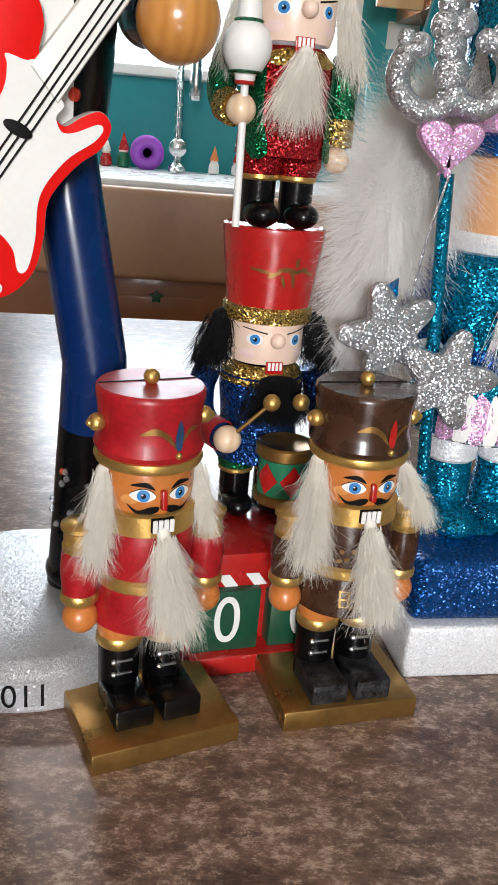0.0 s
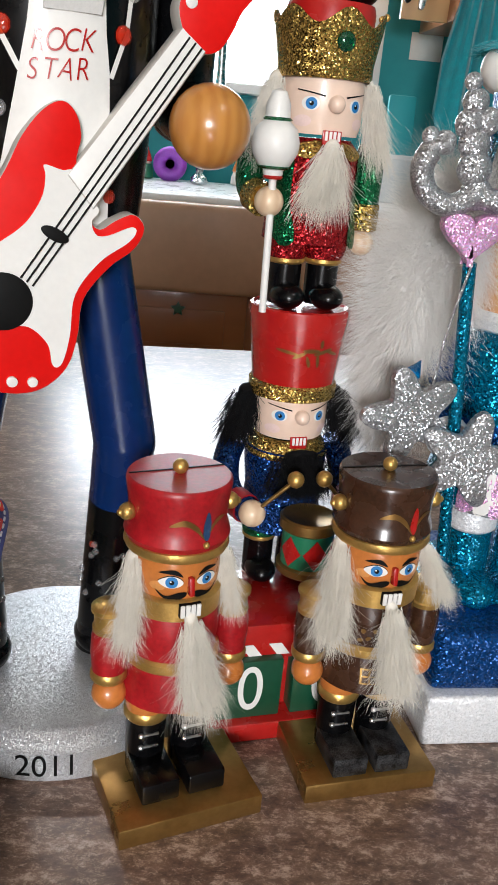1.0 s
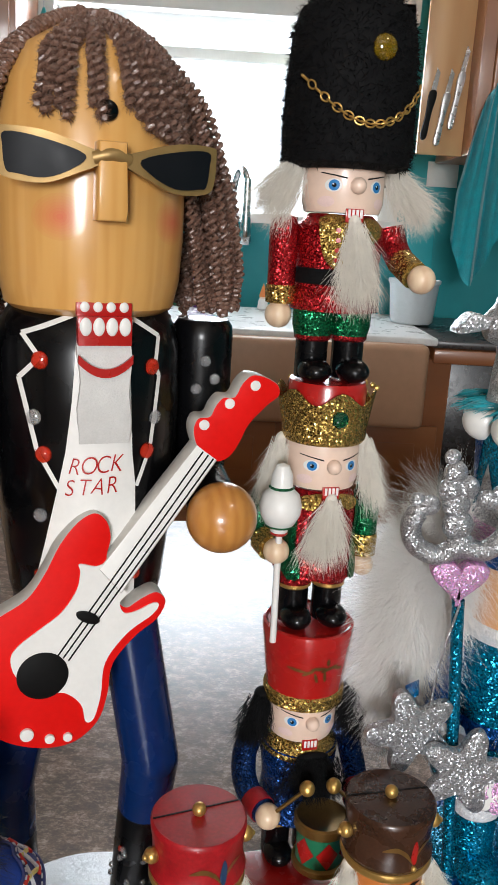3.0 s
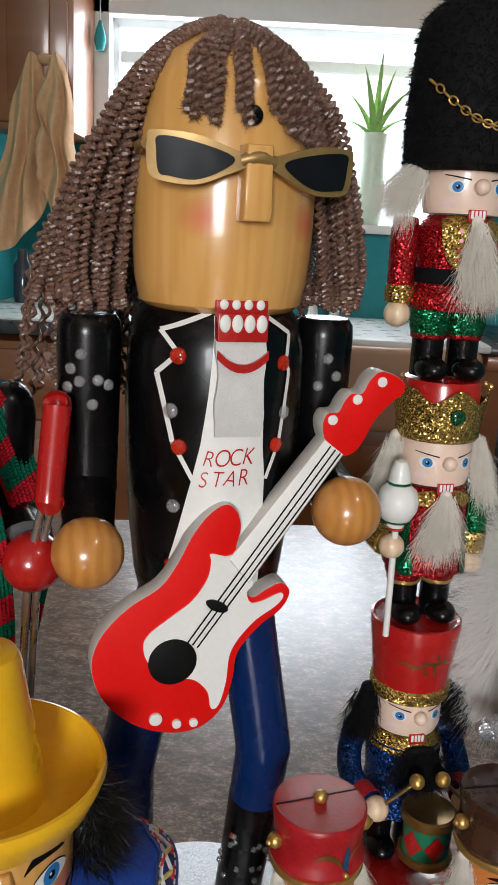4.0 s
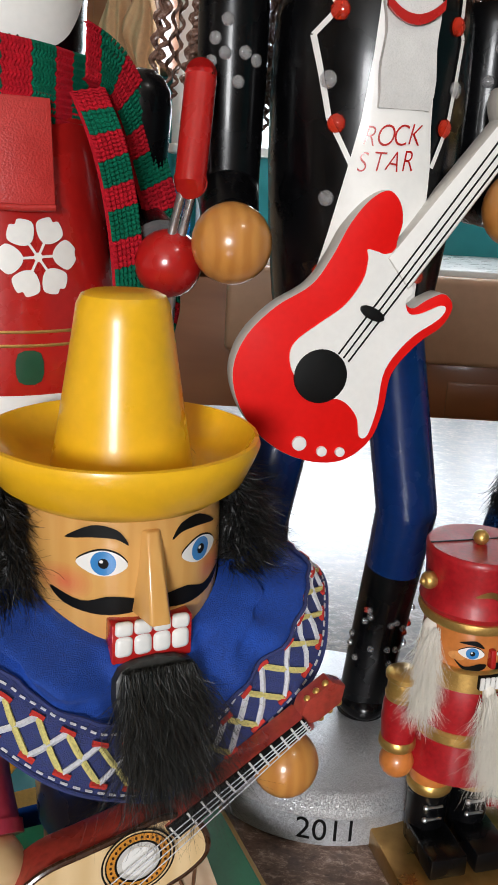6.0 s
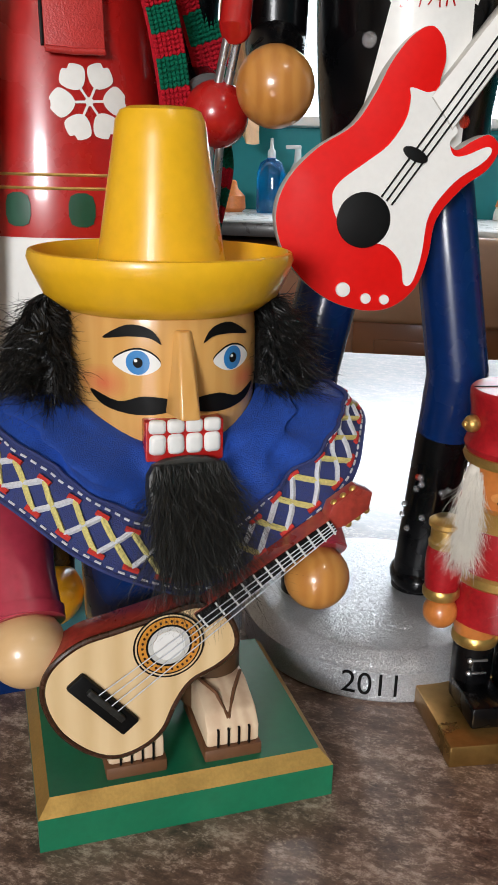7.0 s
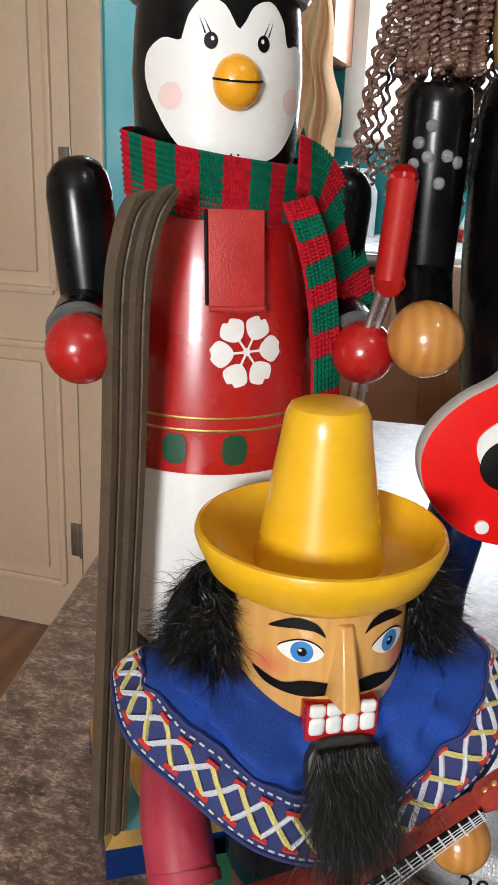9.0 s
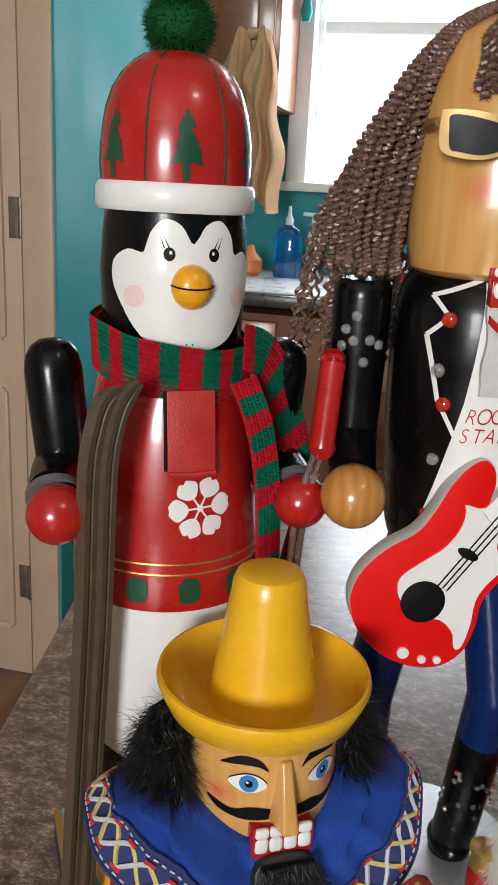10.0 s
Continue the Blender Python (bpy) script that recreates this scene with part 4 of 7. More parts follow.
DUSTY = mat("scuffed_black_shoe", (0.02, 0.02, 0.021), 0.4, vary=1.6, scale=260, spec=0.25)
BLUEF = mat("blue_feather_paint", (0.02, 0.05, 0.12), 0.35, vary=0.1)
small_soldier(at(0.0232, 0.2929, 0, 0, 0, 20.5), CRIMSON, CRIMSON, BLUEF, 1.0, 11, "small red-coated nutcracker with white beard on a gold base", False, BLACK,
              (((-0.0162, -0.002, 0.099), (-0.0215, -0.0085, 0.07), 0.003, 2000), ((0.0162, -0.002, 0.099), (0.0185, -0.0085, 0.077), 0.0021, 1500)))
small_soldier(at(0.0987, 0.3075, 0, 0, 0, 11.4), BROWNH, BROWNH, RED, 0.995, 12, "small dark brown nutcracker with white beard on a gold base", True, DUSTY,
              (((-0.0168, -0.003, 0.1), (-0.0205, -0.011, 0.066), 0.0048, 3000), ((0.0162, -0.001, 0.099), (0.0255, -0.006, 0.077), 0.0036, 2200)))


def gold_base(x, y, yaw, w, d):
    b = Build()
    box(b, (w, d, 0.0085), DULLGOLD, at(0, 0, 0.00425), 0.0007)
    return thing("wooden_base", b, at(x, y, 0, 0, 0, yaw), "rectangular gold-painted wooden base on the worktop", "base", "gold bases")


gold_base(0.0277, 0.2822, 20.5, 0.0545, 0.041)
gold_base(0.0995, 0.3025, 11.4, 0.054, 0.041)

# ---------- stacked soldiers ----------
def stacked_soldiers(m):
    b, rnd = Build(), random.Random(21)

    def face(z0, z1, r=0.0155):
        prof = [(r * 0.93, z0), (r, z0 + 0.004), (r, z1 - 0.003), (r * 0.97, z1)]
        lathe(b, prof, SKIN)
        R = reach(prof)
        ze = z0 + (z1 - z0) * 0.52
        for sx in (-1, 1):
            painted(b, ell(sx * 0.0085, ze, 0.0028, 0.0024), WHITE, R, 0.0001, 0.0015)
            eye(b, sx * 0.0083, ze, R, 0.0025, BLUE, I4, False)
            painted(b, [(sx * 0.004, ze + 0.0024), (sx * 0.0125, ze + 0.0042), (sx * 0.0125, ze + 0.0046), (sx * 0.004, ze + 0.003)], INK, R, 0.0003, 0.0015)
            painted(b, ell(sx * 0.0105, ze - 0.006, 0.0026, 0.002), PBLUSH, R, 0.0001, 0.0015)
        ball(b, (0, -r - 0.0012, ze + 0.0002), 0.0031, SKIN, 16)
        box(b, (0.0072, 0.0014, 0.005), RED, at(0, -r * 0.96, z0 - 0.0008), 0.0003)
        for k in range(4):
            box(b, (0.0011, 0.0006, 0.0032), WHITE, at(-0.0023 + 0.0016 * k, -r * 0.96 - 0.0007, z0 - 0.0002), 0.0002)
        return R

    def boots(z0, z1, cuff):
        for sx in (-1, 1):
            lathe(b, [(0.0066, z0 + 0.001), (0.0066, z1 - 0.002), (0.007, z1)], BLACK, at(sx * 0.0078, 0.001, 0), 20)
            ball(b, (sx * 0.0082, -0.006, z0 + 0.0046), 0.0068, BLACK, 18, 1, 1.25, 0.75)
            lathe(b, [(0.0068, z1 - 0.0022), (0.0076, z1 - 0.0014), (0.0076, z1), (0.0068, z1 + 0.0008)], cuff, at(sx * 0.0078, 0.001, 0), 20)

    # drummer
    boots(0.0505, 0.0705, GOLD)
    for sx in (-1, 1):
        lathe(b, [(0.0075, 0.0705), (0.0082, 0.074), (0.008, 0.08)], GREENG, at(sx * 0.0078, 0.001, 0), 20)
    coat = [(0.0178, 0.0765), (0.0172, 0.085), (0.0162, 0.093), (0.0176, 0.107), (0.0172, 0.113), (0.0125, 0.1178)]
    lathe(b, coat, BLUEG)
    lathe(b, [(0.0172, 0.1095), (0.0178, 0.111), (0.0162, 0.1152), (0.013, 0.1178)], GOLDG)
    for sx in (-1, 1):
        tube(b, curve([(sx * 0.0225, 0.002, 0.1145), (sx * 0.0255, 0.001, 0.106), (sx * 0.0265, -0.005, 0.097), (sx * 0.0245, -0.0155, 0.0925), (sx * 0.0215, -0.023, 0.0925)], 5, False), 0.0057, BLUEG, I4, 16)
        tube(b, [(sx * 0.0245, -0.0145, 0.0928), (sx * 0.022, -0.022, 0.0925)], 0.0063, CRIMSON, I4, 16)
        ball(b, (sx * 0.0208, -0.0265, 0.0925), 0.0056, BEAD, 18)
        tube(b, [(sx * 0.0245, -0.026, 0.0885), (sx * 0.006, -0.033, 0.1095)], 0.0009, DULLGOLD, I4, 8)
        ball(b, (sx * 0.006, -0.033, 0.1095), 0.0034, GOLD, 14)
    lathe(b, [(0.0112, 0.066), (0.0122, 0.067), (0.0122, 0.0695), (0.0108, 0.0705)], DULLGOLD, at(0.004, -0.0275, 0), 28)
    lathe(b, [(0.0107, 0.0695), (0.0107, 0.0865)], GREEN, at(0.004, -0.0275, 0), 28)
    lathe(b, [(0.0112, 0.0855), (0.0124, 0.0865), (0.0124, 0.0905), (0.0112, 0.0912), (0.01, 0.0905), (0.0001, 0.0905)], DULLGOLD, at(0.004, -0.0275, 0), 28)
    for k in range(6):
        painted(b, [(-0.005, 0.0775), (0, 0.0845), (0.005, 0.0775), (0, 0.0708)], RED, lambda z: 0.0107, 0.0002, 0.002, at(0.004, -0.0275, 0), k * math.pi / 3)
    fluff(b, FURB, (0.001, -0.0175, 0.1145), (0.001, -0.0215, 0.0965), (1, 0, 0), 0.009, 0.0135, (0, -1, 0.2), 0.005, 2600, rnd, 0.00014, 0.35, 0.6, 0.7, 0.5)
    face(0.119, 0.139)
    for sx in (-1, 1):
        fluff(b, FURB, (sx * 0.0188, 0.001, 0.1375), (sx * 0.0235, -0.001, 0.1165), (1, 0.3 * sx, 0), 0.0045, 0.0068, (0.3 * sx, -1, 0), 0.0075, 1300, rnd, 0.00018, 0.4, 0.35, 0.4)
    lathe(b, [(0.0165, 0.1355), (0.0182, 0.1362), (0.0184, 0.1412), (0.0172, 0.1425)], GOLDG, I4, 44)
    shako = [(0.0172, 0.1415), (0.0178, 0.148), (0.0192, 0.16), (0.0205, 0.1705), (0.0203, 0.1725), (0.0192, 0.173), (0.018, 0.172)]
    lathe(b, shako, RED, I4, 48)
    lathe(b, [(0.0182, 0.1721), (0.0001, 0.1722)], RED, I4, 40)
    RS_ = reach(shako)
    for px, pz, rx, rz, tr in ((-0.009, 0.157, 0.0042, 0.0007, -0.2), (-0.0045, 0.156, 0.003, 0.0008, 0.5), (0.0, 0.158, 0.0036, 0.0009, 0), (0.005, 0.1575, 0.0042, 0.0008, 0.3), (0.009, 0.157, 0.003, 0.0007, -0.4), (0.003, 0.154, 0.0007, 0.003, 0.1), (-0.001, 0.1535, 0.0007, 0.0026, 0.3), (0.004, 0.1608, 0.0008, 0.0018, 0.0)):
        painted(b, ell(px, pz, rx, rz, 12, tr), DULLGOLD, RS_, 0.00025)
    # king
    boots(0.1725, 0.1915, GOLD)
    for sx in (-1, 1):
        lathe(b, [(0.0074, 0.191), (0.0088, 0.195), (0.0088, 0.203)], REDG, at(sx * 0.0078, 0.001, 0), 20)
    coat = [(0.0182, 0.1985), (0.0176, 0.206), (0.0162, 0.213), (0.0172, 0.225), (0.017, 0.231), (0.0125, 0.2362)]
    lathe(b, coat, REDG)
    RK = reach(coat)
    for sx in (-1, 1):
        painted(b, curve([(sx * 0.0125, 0.232), (sx * 0.0166, 0.229), (sx * 0.0166, 0.2), (sx * 0.0105, 0.1995), (sx * 0.0125, 0.215)], 3), GREENG, RK, 0.0003)
        painted(b, curve([(sx * 0.003, 0.2355), (sx * 0.0118, 0.2335), (sx * 0.012, 0.2302), (sx * 0.007, 0.2295)], 3), GOLDG, RK, 0.0005)
    lathe(b, [(0.001, 0.2362), (0.005, 0.2355), (0.0058, 0.231), (0.0054, 0.2135)], GREENG, at(0.0225, 0, 0), 18)
    lathe(b, [(0.0058, 0.2135), (0.006, 0.212), (0.0058, 0.2035), (0.004, 0.203)], GOLDG, at(0.0225, 0, 0), 18)
    ball(b, (0.0225, -0.001, 0.1985), 0.0051, BEAD, 18)
    tube(b, curve([(-0.0225, 0.002, 0.2335), (-0.025, 0.0, 0.226), (-0.026, -0.004, 0.218), (-0.0245, -0.012, 0.2135)], 5, False), 0.0056, GREENG, I4, 16)
    tube(b, [(-0.0255, -0.008, 0.215), (-0.0238, -0.0145, 0.2135)], 0.0062, GOLDG, I4, 16)
    ball(b, (-0.0228, -0.0185, 0.2135), 0.0054, BEAD, 18)
    tube(b, [(-0.0222, -0.0205, 0.1735), (-0.0228, -0.0205, 0.235)], 0.0014, WHITE, I4, 10)
    mace = [(0.0001, 0.2215), (0.0026, 0.2218), (0.0036, 0.2232), (0.0036, 0.2245), (0.0058, 0.2262), (0.0082, 0.2305), (0.0086, 0.234), (0.0074, 0.2385), (0.0046, 0.241), (0.0044, 0.2435), (0.0042, 0.2465), (0.0026, 0.2505), (0.0001, 0.2516)]
    lathe(b, mace, WHITE, at(-0.0228, -0.0205, 0), 26)
    for z, r, mt in ((0.2222, 0.0034, RED), (0.2256, 0.0056, GREENG), (0.2415, 0.0049, GREENG)):
        lathe(b, [(r * 0.9, z - 0.0007), (r * 1.08, z), (r * 0.9, z + 0.0007)], mt, at(-0.0228, -0.0205, 0), 26)
    fluff(b, HAIRW, (0.0, -0.0165, 0.235), (-0.0045, -0.0215, 0.2135), (1, 0, 0), 0.003, 0.0085, (0, -1, 0.1), 0.0036, 1900, rnd, 0.00009, fray=0.24, wild=0.4, length=0.55, core=0.4)
    face(0.2375, 0.2575)
    for sx in (-1, 1):
        fluff(b, HAIRW, (sx * 0.018, 0.001, 0.257), (sx * 0.0225, -0.002, 0.231), (1, 0.4 * sx, 0), 0.003, 0.005, (0.4 * sx, -1, 0), 0.0055, 1700, rnd, 0.00009, fray=0.18, wild=0.4, length=0.5, core=0.6)
    vs, fs, n = [], [], 60
    for k in range(n):
        a = 2 * math.pi * k / n
        top = 0.2765 + 0.0028 * math.cos(6 * a)
        for r, z in ((0.0168, 0.2565), (0.0178, 0.258), (0.0178, 0.262), (0.0205, top), (0.0196, top), (0.0166, 0.262)):
            vs.append((r * math.sin(a), -r * math.cos(a), z))
    for k in range(n):
        q = (k + 1) % n
        for j in range(5):
            fs.append((k * 6 + j, q * 6 + j, q * 6 + j + 1, k * 6 + j + 1))
    b.add(vs, fs, GOLDG)
    lathe(b, [(0.0165, 0.26), (0.0165, 0.279), (0.0158, 0.2815), (0.0001, 0.2822)], RED, I4, 40)
    ball(b, (0, -0.0193, 0.2685), 0.0034, GEMG, 12, 1, 0.5, 1)
    for k in range(9):
        a = 0.9 + k * 0.3
        ball(b, (0.0205 * math.sin(a + 0.4), -0.0205 * math.cos(a + 0.4), 0.279), 0.0013, GOLD, 8)
    # top soldier
    boots(0.2815, 0.3, REDG)
    for sx in (-1, 1):
        lathe(b, [(0.0076, 0.3), (0.0086, 0.304), (0.0086, 0.314)], GREENG, at(sx * 0.0078, 0.001, 0), 20)
    coat = [(0.018, 0.3105), (0.0175, 0.317), (0.0164, 0.3235), (0.0168, 0.33), (0.0176, 0.338), (0.017, 0.343), (0.0125, 0.3475)]
    lathe(b, coat, REDG)
    RT = reach(coat)
    lathe(b, [(0.0166, 0.3205), (0.0176, 0.3212), (0.0172, 0.3265), (0.0164, 0.327)], FURB)
    painted(b, curve([(-0.011, 0.346), (-0.0025, 0.346), (-0.002, 0.331), (-0.005, 0.3268), (-0.0095, 0.33), (-0.012, 0.338)], 4), GOLDG, RT, 0.0005)
    painted(b, curve([(0.004, 0.346), (0.011, 0.3455), (0.012, 0.34), (0.006, 0.337)], 4), GOLDG, RT, 0.0005)
    for k in range(4):
        painted(b, ell(-0.006, 0.3415 - 0.0037 * k, 0.0009, 0.0009, 10), RED, RT, 0.0009)
    lathe(b, [(0.001, 0.3465), (0.005, 0.3458), (0.0058, 0.341), (0.0055, 0.319)], REDG, at(-0.0228, 0, 0), 18)
    lathe(b, [(0.0058, 0.3195), (0.0062, 0.318), (0.0058, 0.3125), (0.004, 0.312)], GOLDG, at(-0.0228, 0, 0), 18)
    ball(b, (-0.0235, -0.001, 0.3078), 0.0054, BEAD, 18)
    tube(b, curve([(0.0222, 0.002, 0.3435), (0.0238, 0.0, 0.336), (0.0248, -0.006, 0.3305)], 5, False), 0.0056, REDG, I4, 16)
    tube(b, [(0.0247, -0.005, 0.331), (0.0262, -0.0175, 0.326)], 0.0056, GOLDG, I4, 16)
    ball(b, (0.0268, -0.0225, 0.3248), 0.0055, BEAD, 18)
    fluff(b, HAIRW, (0.0, -0.0165, 0.3455), (0.0012, -0.0215, 0.317), (1, 0, 0), 0.003, 0.0075, (0, -1, 0.1), 0.0038, 2300, rnd, 0.00009, fray=0.2, wild=0.4, length=0.45, core=0.45)
    face(0.348, 0.367, 0.016)
    for sx in (-1, 1):
        fluff(b, HAIRW, (sx * 0.0175, 0.001, 0.3655), (sx * 0.0295, -0.002, 0.349), (0.7, 0.3 * sx, 0.6 * sx), 0.0042, 0.007, (0.3 * sx, -1, 0.2), 0.0062, 2000, rnd, 0.00009, fray=0.26, wild=0.5, length=0.6, core=0.6)
    busby = [(0.02, 0.364), (0.0245, 0.366), (0.0252, 0.374), (0.0245, 0.395), (0.0235, 0.411), (0.021, 0.42), (0.0135, 0.4262), (0.0001, 0.4275)]
    lathe(b, busby, FURB, I4, 40)
    RB_, roots = reach(busby), []
    for _ in range(8000):
        z, a = rnd.uniform(0.3645, 0.4255), rnd.uniform(0, 2 * math.pi)
        r = RB_(z) - 0.0003
        d = Vector((math.sin(a), -math.cos(a), 0.1))
        roots.append(((r * math.sin(a), -r * math.cos(a), z), d * 0.35 + Vector((rnd.gauss(0, 0.35), rnd.gauss(0, 0.35), rnd.gauss(-0.15, 0.4)))))
    strands(b, FURB, roots, 0.0026, 0.0002, 0.4, 0.4, 3, I4, rnd)
    ball(b, (0.003, -0.0238, 0.405), 0.0046, GEMY, 10, 1, 0.55, 1)
    chain = []
    for k in range(25):
        x = -0.0235 + 0.047 * k / 24
        a = math.asin(x / 0.0262)
        chain.append((x, -0.0262 * math.cos(a), 0.379 + 0.0165 * (x / 0.0235) ** 2))
    for k in range(24):
        p, q = Vector(chain[k]), Vector(chain[k + 1])
        c, d = (p + q) / 2, (q - p).normalized()
        out = Vector((c.x, c.y, 0)).normalized()
        w = d.cross(out) if k % 2 else out
        tube(b, [c + d * 0.0019 * math.cos(t) + w * (0.0013 if k % 2 else 0.0008) * math.sin(t) for t in (2 * math.pi * i / 12 for i in range(12))], 0.00036, GOLD, I4, 6, True)
    return thing("nutcracker", b, m, "three glittery nutcracker soldiers stacked into one tall figure", "nutcracker")


stacked_soldiers(at(0.068, 0.3665, 0, 0, 0, 12))

# red sled base with numbered blocks under the stack
sled = holder("calendar_base", at(0.067, 0.3415, 0, 0, 0, 12), "red wooden calendar base with green number blocks", "base")
b = Build()
box(b, (0.062, 0.056, 0.009), RED, at(0, 0, 0.0045), 0.0012)
part("foot_board", b, sled)
b = Build()
box(b, (0.058, 0.046, 0.0165), RED, at(0, 0.003, 0.0425), 0.001)
part("tray", b, sled)
b = Build()
for k in range(5):
    b.add([(-0.028 + 0.012 * k, -0.0203, 0.0365), (-0.0225 + 0.012 * k, -0.0203, 0.0365), (-0.0265 + 0.012 * k, -0.0203, 0.042), (-0.032 + 0.012 * k, -0.0203, 0.042)] if k else
          [(-0.028, -0.0203, 0.0365), (-0.0225, -0.0203, 0.0365), (-0.0265, -0.0203, 0.042), (-0.028, -0.0203, 0.042)], [(0, 1, 2, 3)], WHITE, I4, False)
part("candy_stripe", b, sled, "white slanted stripes")
b = Build()
box(b, (0.0062, 0.04, 0.027), RED, at(0.0005, 0.004, 0.022), 0.0006)
box(b, (0.058, 0.008, 0.027), RED, at(0, 0.02, 0.022), 0.0006)
part("divider", b, sled)
for bx in (-0.0155, 0.0165):
    b = Build()
    box(b, (0.0275, 0.025, 0.0275), DGREEN, I4, 0.001)
    blk = part("number_block", b, sled, "green wooden block with a white digit", at(bx, -0.0115, 0.0228))
    b = Build()
    vs, fs = letters("0", 0.03)
    b.add([(x * 0.8, -0.0129, z) for x, z in vs], fs, WHITE, I4, False)
    part("digit", b, blk, "white painted digit 0")

# ---------- rock star ----------
RSM = at(-0.027, 0.340, 0, 0, 0, 18)


def rock_star(m):
    b, rnd = Build(), random.Random(31)
    hy = -0.003
    HM = at(0, hy, 0)
    head = [(0.027, 0.3085), (0.0305, 0.311), (0.0325, 0.32), (0.0335, 0.335), (0.0335, 0.352), (0.0325, 0.37), (0.0295, 0.385), (0.0235, 0.396), (0.012, 0.403), (0.0005, 0.405)]
    RH = reach(head)
    lathe(b, head, FACEWOOD, HM, 48)
    jacket = [(0.0262, 0.194), (0.0285, 0.196), (0.03, 0.202), (0.0325, 0.225), (0.034, 0.25), (0.0345, 0.275), (0.034, 0.295), (0.032, 0.304), (0.0285, 0.3095), (0.026, 0.311)]
    RJ = reach(jacket)
    lathe(b, jacket, BLACK, I4, 48)
    # shirt front, vinyl jaw strap and mouth
    painted(b, [(-0.0085, 0.308), (0.0085, 0.308), (0.0095, 0.27), (0.012, 0.25), (0.013, 0.225), (0.0135, 0.198), (-0.0235, 0.198), (-0.022, 0.21), (-0.0175, 0.235), (-0.0125, 0.262), (-0.0105, 0.28)], WHITE, RJ, 0.0004, 0.004)
    strap = []
    for k in range(9):
        z = 0.2655 + (0.3005 - 0.2655) * k / 8
        strap.append((-0.0352 - 0.0022 * math.sin(k * 0.42), z))
    vs, fs = [], []
    for y, z in strap:
        for x in (-0.0088 - 0.0006 * math.sin(z * 300), 0.0088 + 0.0006 * math.sin(z * 260)):
            vs += [(x, y, z), (x, y + 0.0022, z)]
    for k in range(8):
        i = 4 * k
        fs += [(i, i + 2, i + 6, i + 4), (i + 1, i, i + 4, i + 5), (i + 2, i + 3, i + 7, i + 6)]
    fs += [(0, 1, 3, 2)]
    b.add(vs, fs, STRAP)
    smile = [(-0.0092 + 0.0184 * k / 12, 0.2892 + 0.0048 * (k / 6 - 1) ** 2) for k in range(13)]
    slab(b, smile + [(x, z + 0.003) for x, z in reversed(smile)], -0.0372, -0.0386, RED)
    box(b, (0.0182, 0.005, 0.0098), RED, at(0, -0.0342, 0.3047), 0.0004)
    box(b, (0.0188, 0.004, 0.0046), RED, at(0, -0.0322, 0.3117), 0.0004)
    for k in range(4):
        x = -0.0066 + 0.0044 * k
        ball(b, (x, -0.0368, 0.3062), 0.002, WHITE, 12, 1, 0.35, 1.55)
        ball(b, (x, -0.0343, 0.3125), 0.0016, WHITE, 12, 1, 0.35, 1.1)
    for word, x0, z0 in (("ROCK", -0.0096, 0.2568), ("STAR", -0.0112, 0.2488)):
        for k, c in enumerate(word):
            vs, fs = letters(c, 0.0092 + rnd.uniform(-0.0006, 0.0006), 0.00011)
            q, out = math.radians(rnd.uniform(-7, 6)), []
            for x, z in vs:
                x, z = x * 0.78 * math.cos(q) - z * math.sin(q) + 0.16 * z, z * math.cos(q) + x * math.sin(q)
                x, z = x + x0 + 0.0049 * k, z + z0 + 0.00035 * k + rnd.uniform(0, 0.00002)
                r = RJ(z) + 0.0009
                out.append((x, -math.sqrt(r * r - x * x), z))
            b.add(out, fs, RED, I4, False)
    # jacket piping and rhinestones
    for pts in ([(-0.0095, 0.309), (-0.0255, 0.302), (-0.0205, 0.2945), (-0.0268, 0.2868), (-0.0215, 0.262), (-0.0145, 0.2485)], [(0.0095, 0.309), (0.0205, 0.302), (0.0188, 0.292), (0.0206, 0.288), (0.0175, 0.262), (0.0125, 0.2485)]):
        for p, q in zip(pts, pts[1:]):
            d = Vector((q[0] - p[0], q[1] - p[1]))
            n = Vector((-d.y, d.x)).normalized() * 0.00078
            painted(b, [(p[0] + n.x, p[1] + n.y), (q[0] + n.x, q[1] + n.y), (q[0] - n.x, q[1] - n.y), (p[0] - n.x, p[1] - n.y)], WHITE, RJ, 0.0005, 0.004)

    def stone(x, z, r, material, R=RJ, m2=I4):
        rr = R(z)
        a = math.asin(max(-0.97, min(0.97, x / rr)))
        lathe(b, [(r, 0), (r * 0.95, r * 0.3), (r * 0.55, r * 0.62), (0.00001, r * 0.64)], material, m2 @ at(rr * math.sin(a), -rr * math.cos(a), z) @ at(0, 0, 0, 90, 0, math.degrees(a)), 10, False)

    for x, z, r, mt in ((-0.0205, 0.2935, 0.0032, GEMR), (-0.0225, 0.2735, 0.0029, GEMW), (-0.0195, 0.2605, 0.0031, GEMR), (-0.0205, 0.2375, 0.0027, GEMW), (-0.0205, 0.2135, 0.0024, GEMR), (0.0178, 0.2915, 0.003, GEMR), (0.0195, 0.273, 0.0027, GEMW), (0.0165, 0.261, 0.003, GEMR), (0.0135, 0.213, 0.0024, GEMR)):
        stone(x, z, r, mt)
    # arms
    for sx in (-1, 1):
        top, elbow, ex = 0.304, 0.2415 if sx > 0 else 0.238, 0.0455 if sx > 0 else 0.0485
        lathe(b, [(0.0001, top + 0.0012), (0.0098, top + 0.001), (0.0116, top - 0.0015), (0.012, top - 0.006), (0.0118, 0.27), (0.011, elbow)], BLACK, at(sx * ex, 0.002, 0), 28)
        ball(b, (sx * ex, 0.001, elbow), 0.0112, BLACK, 20)
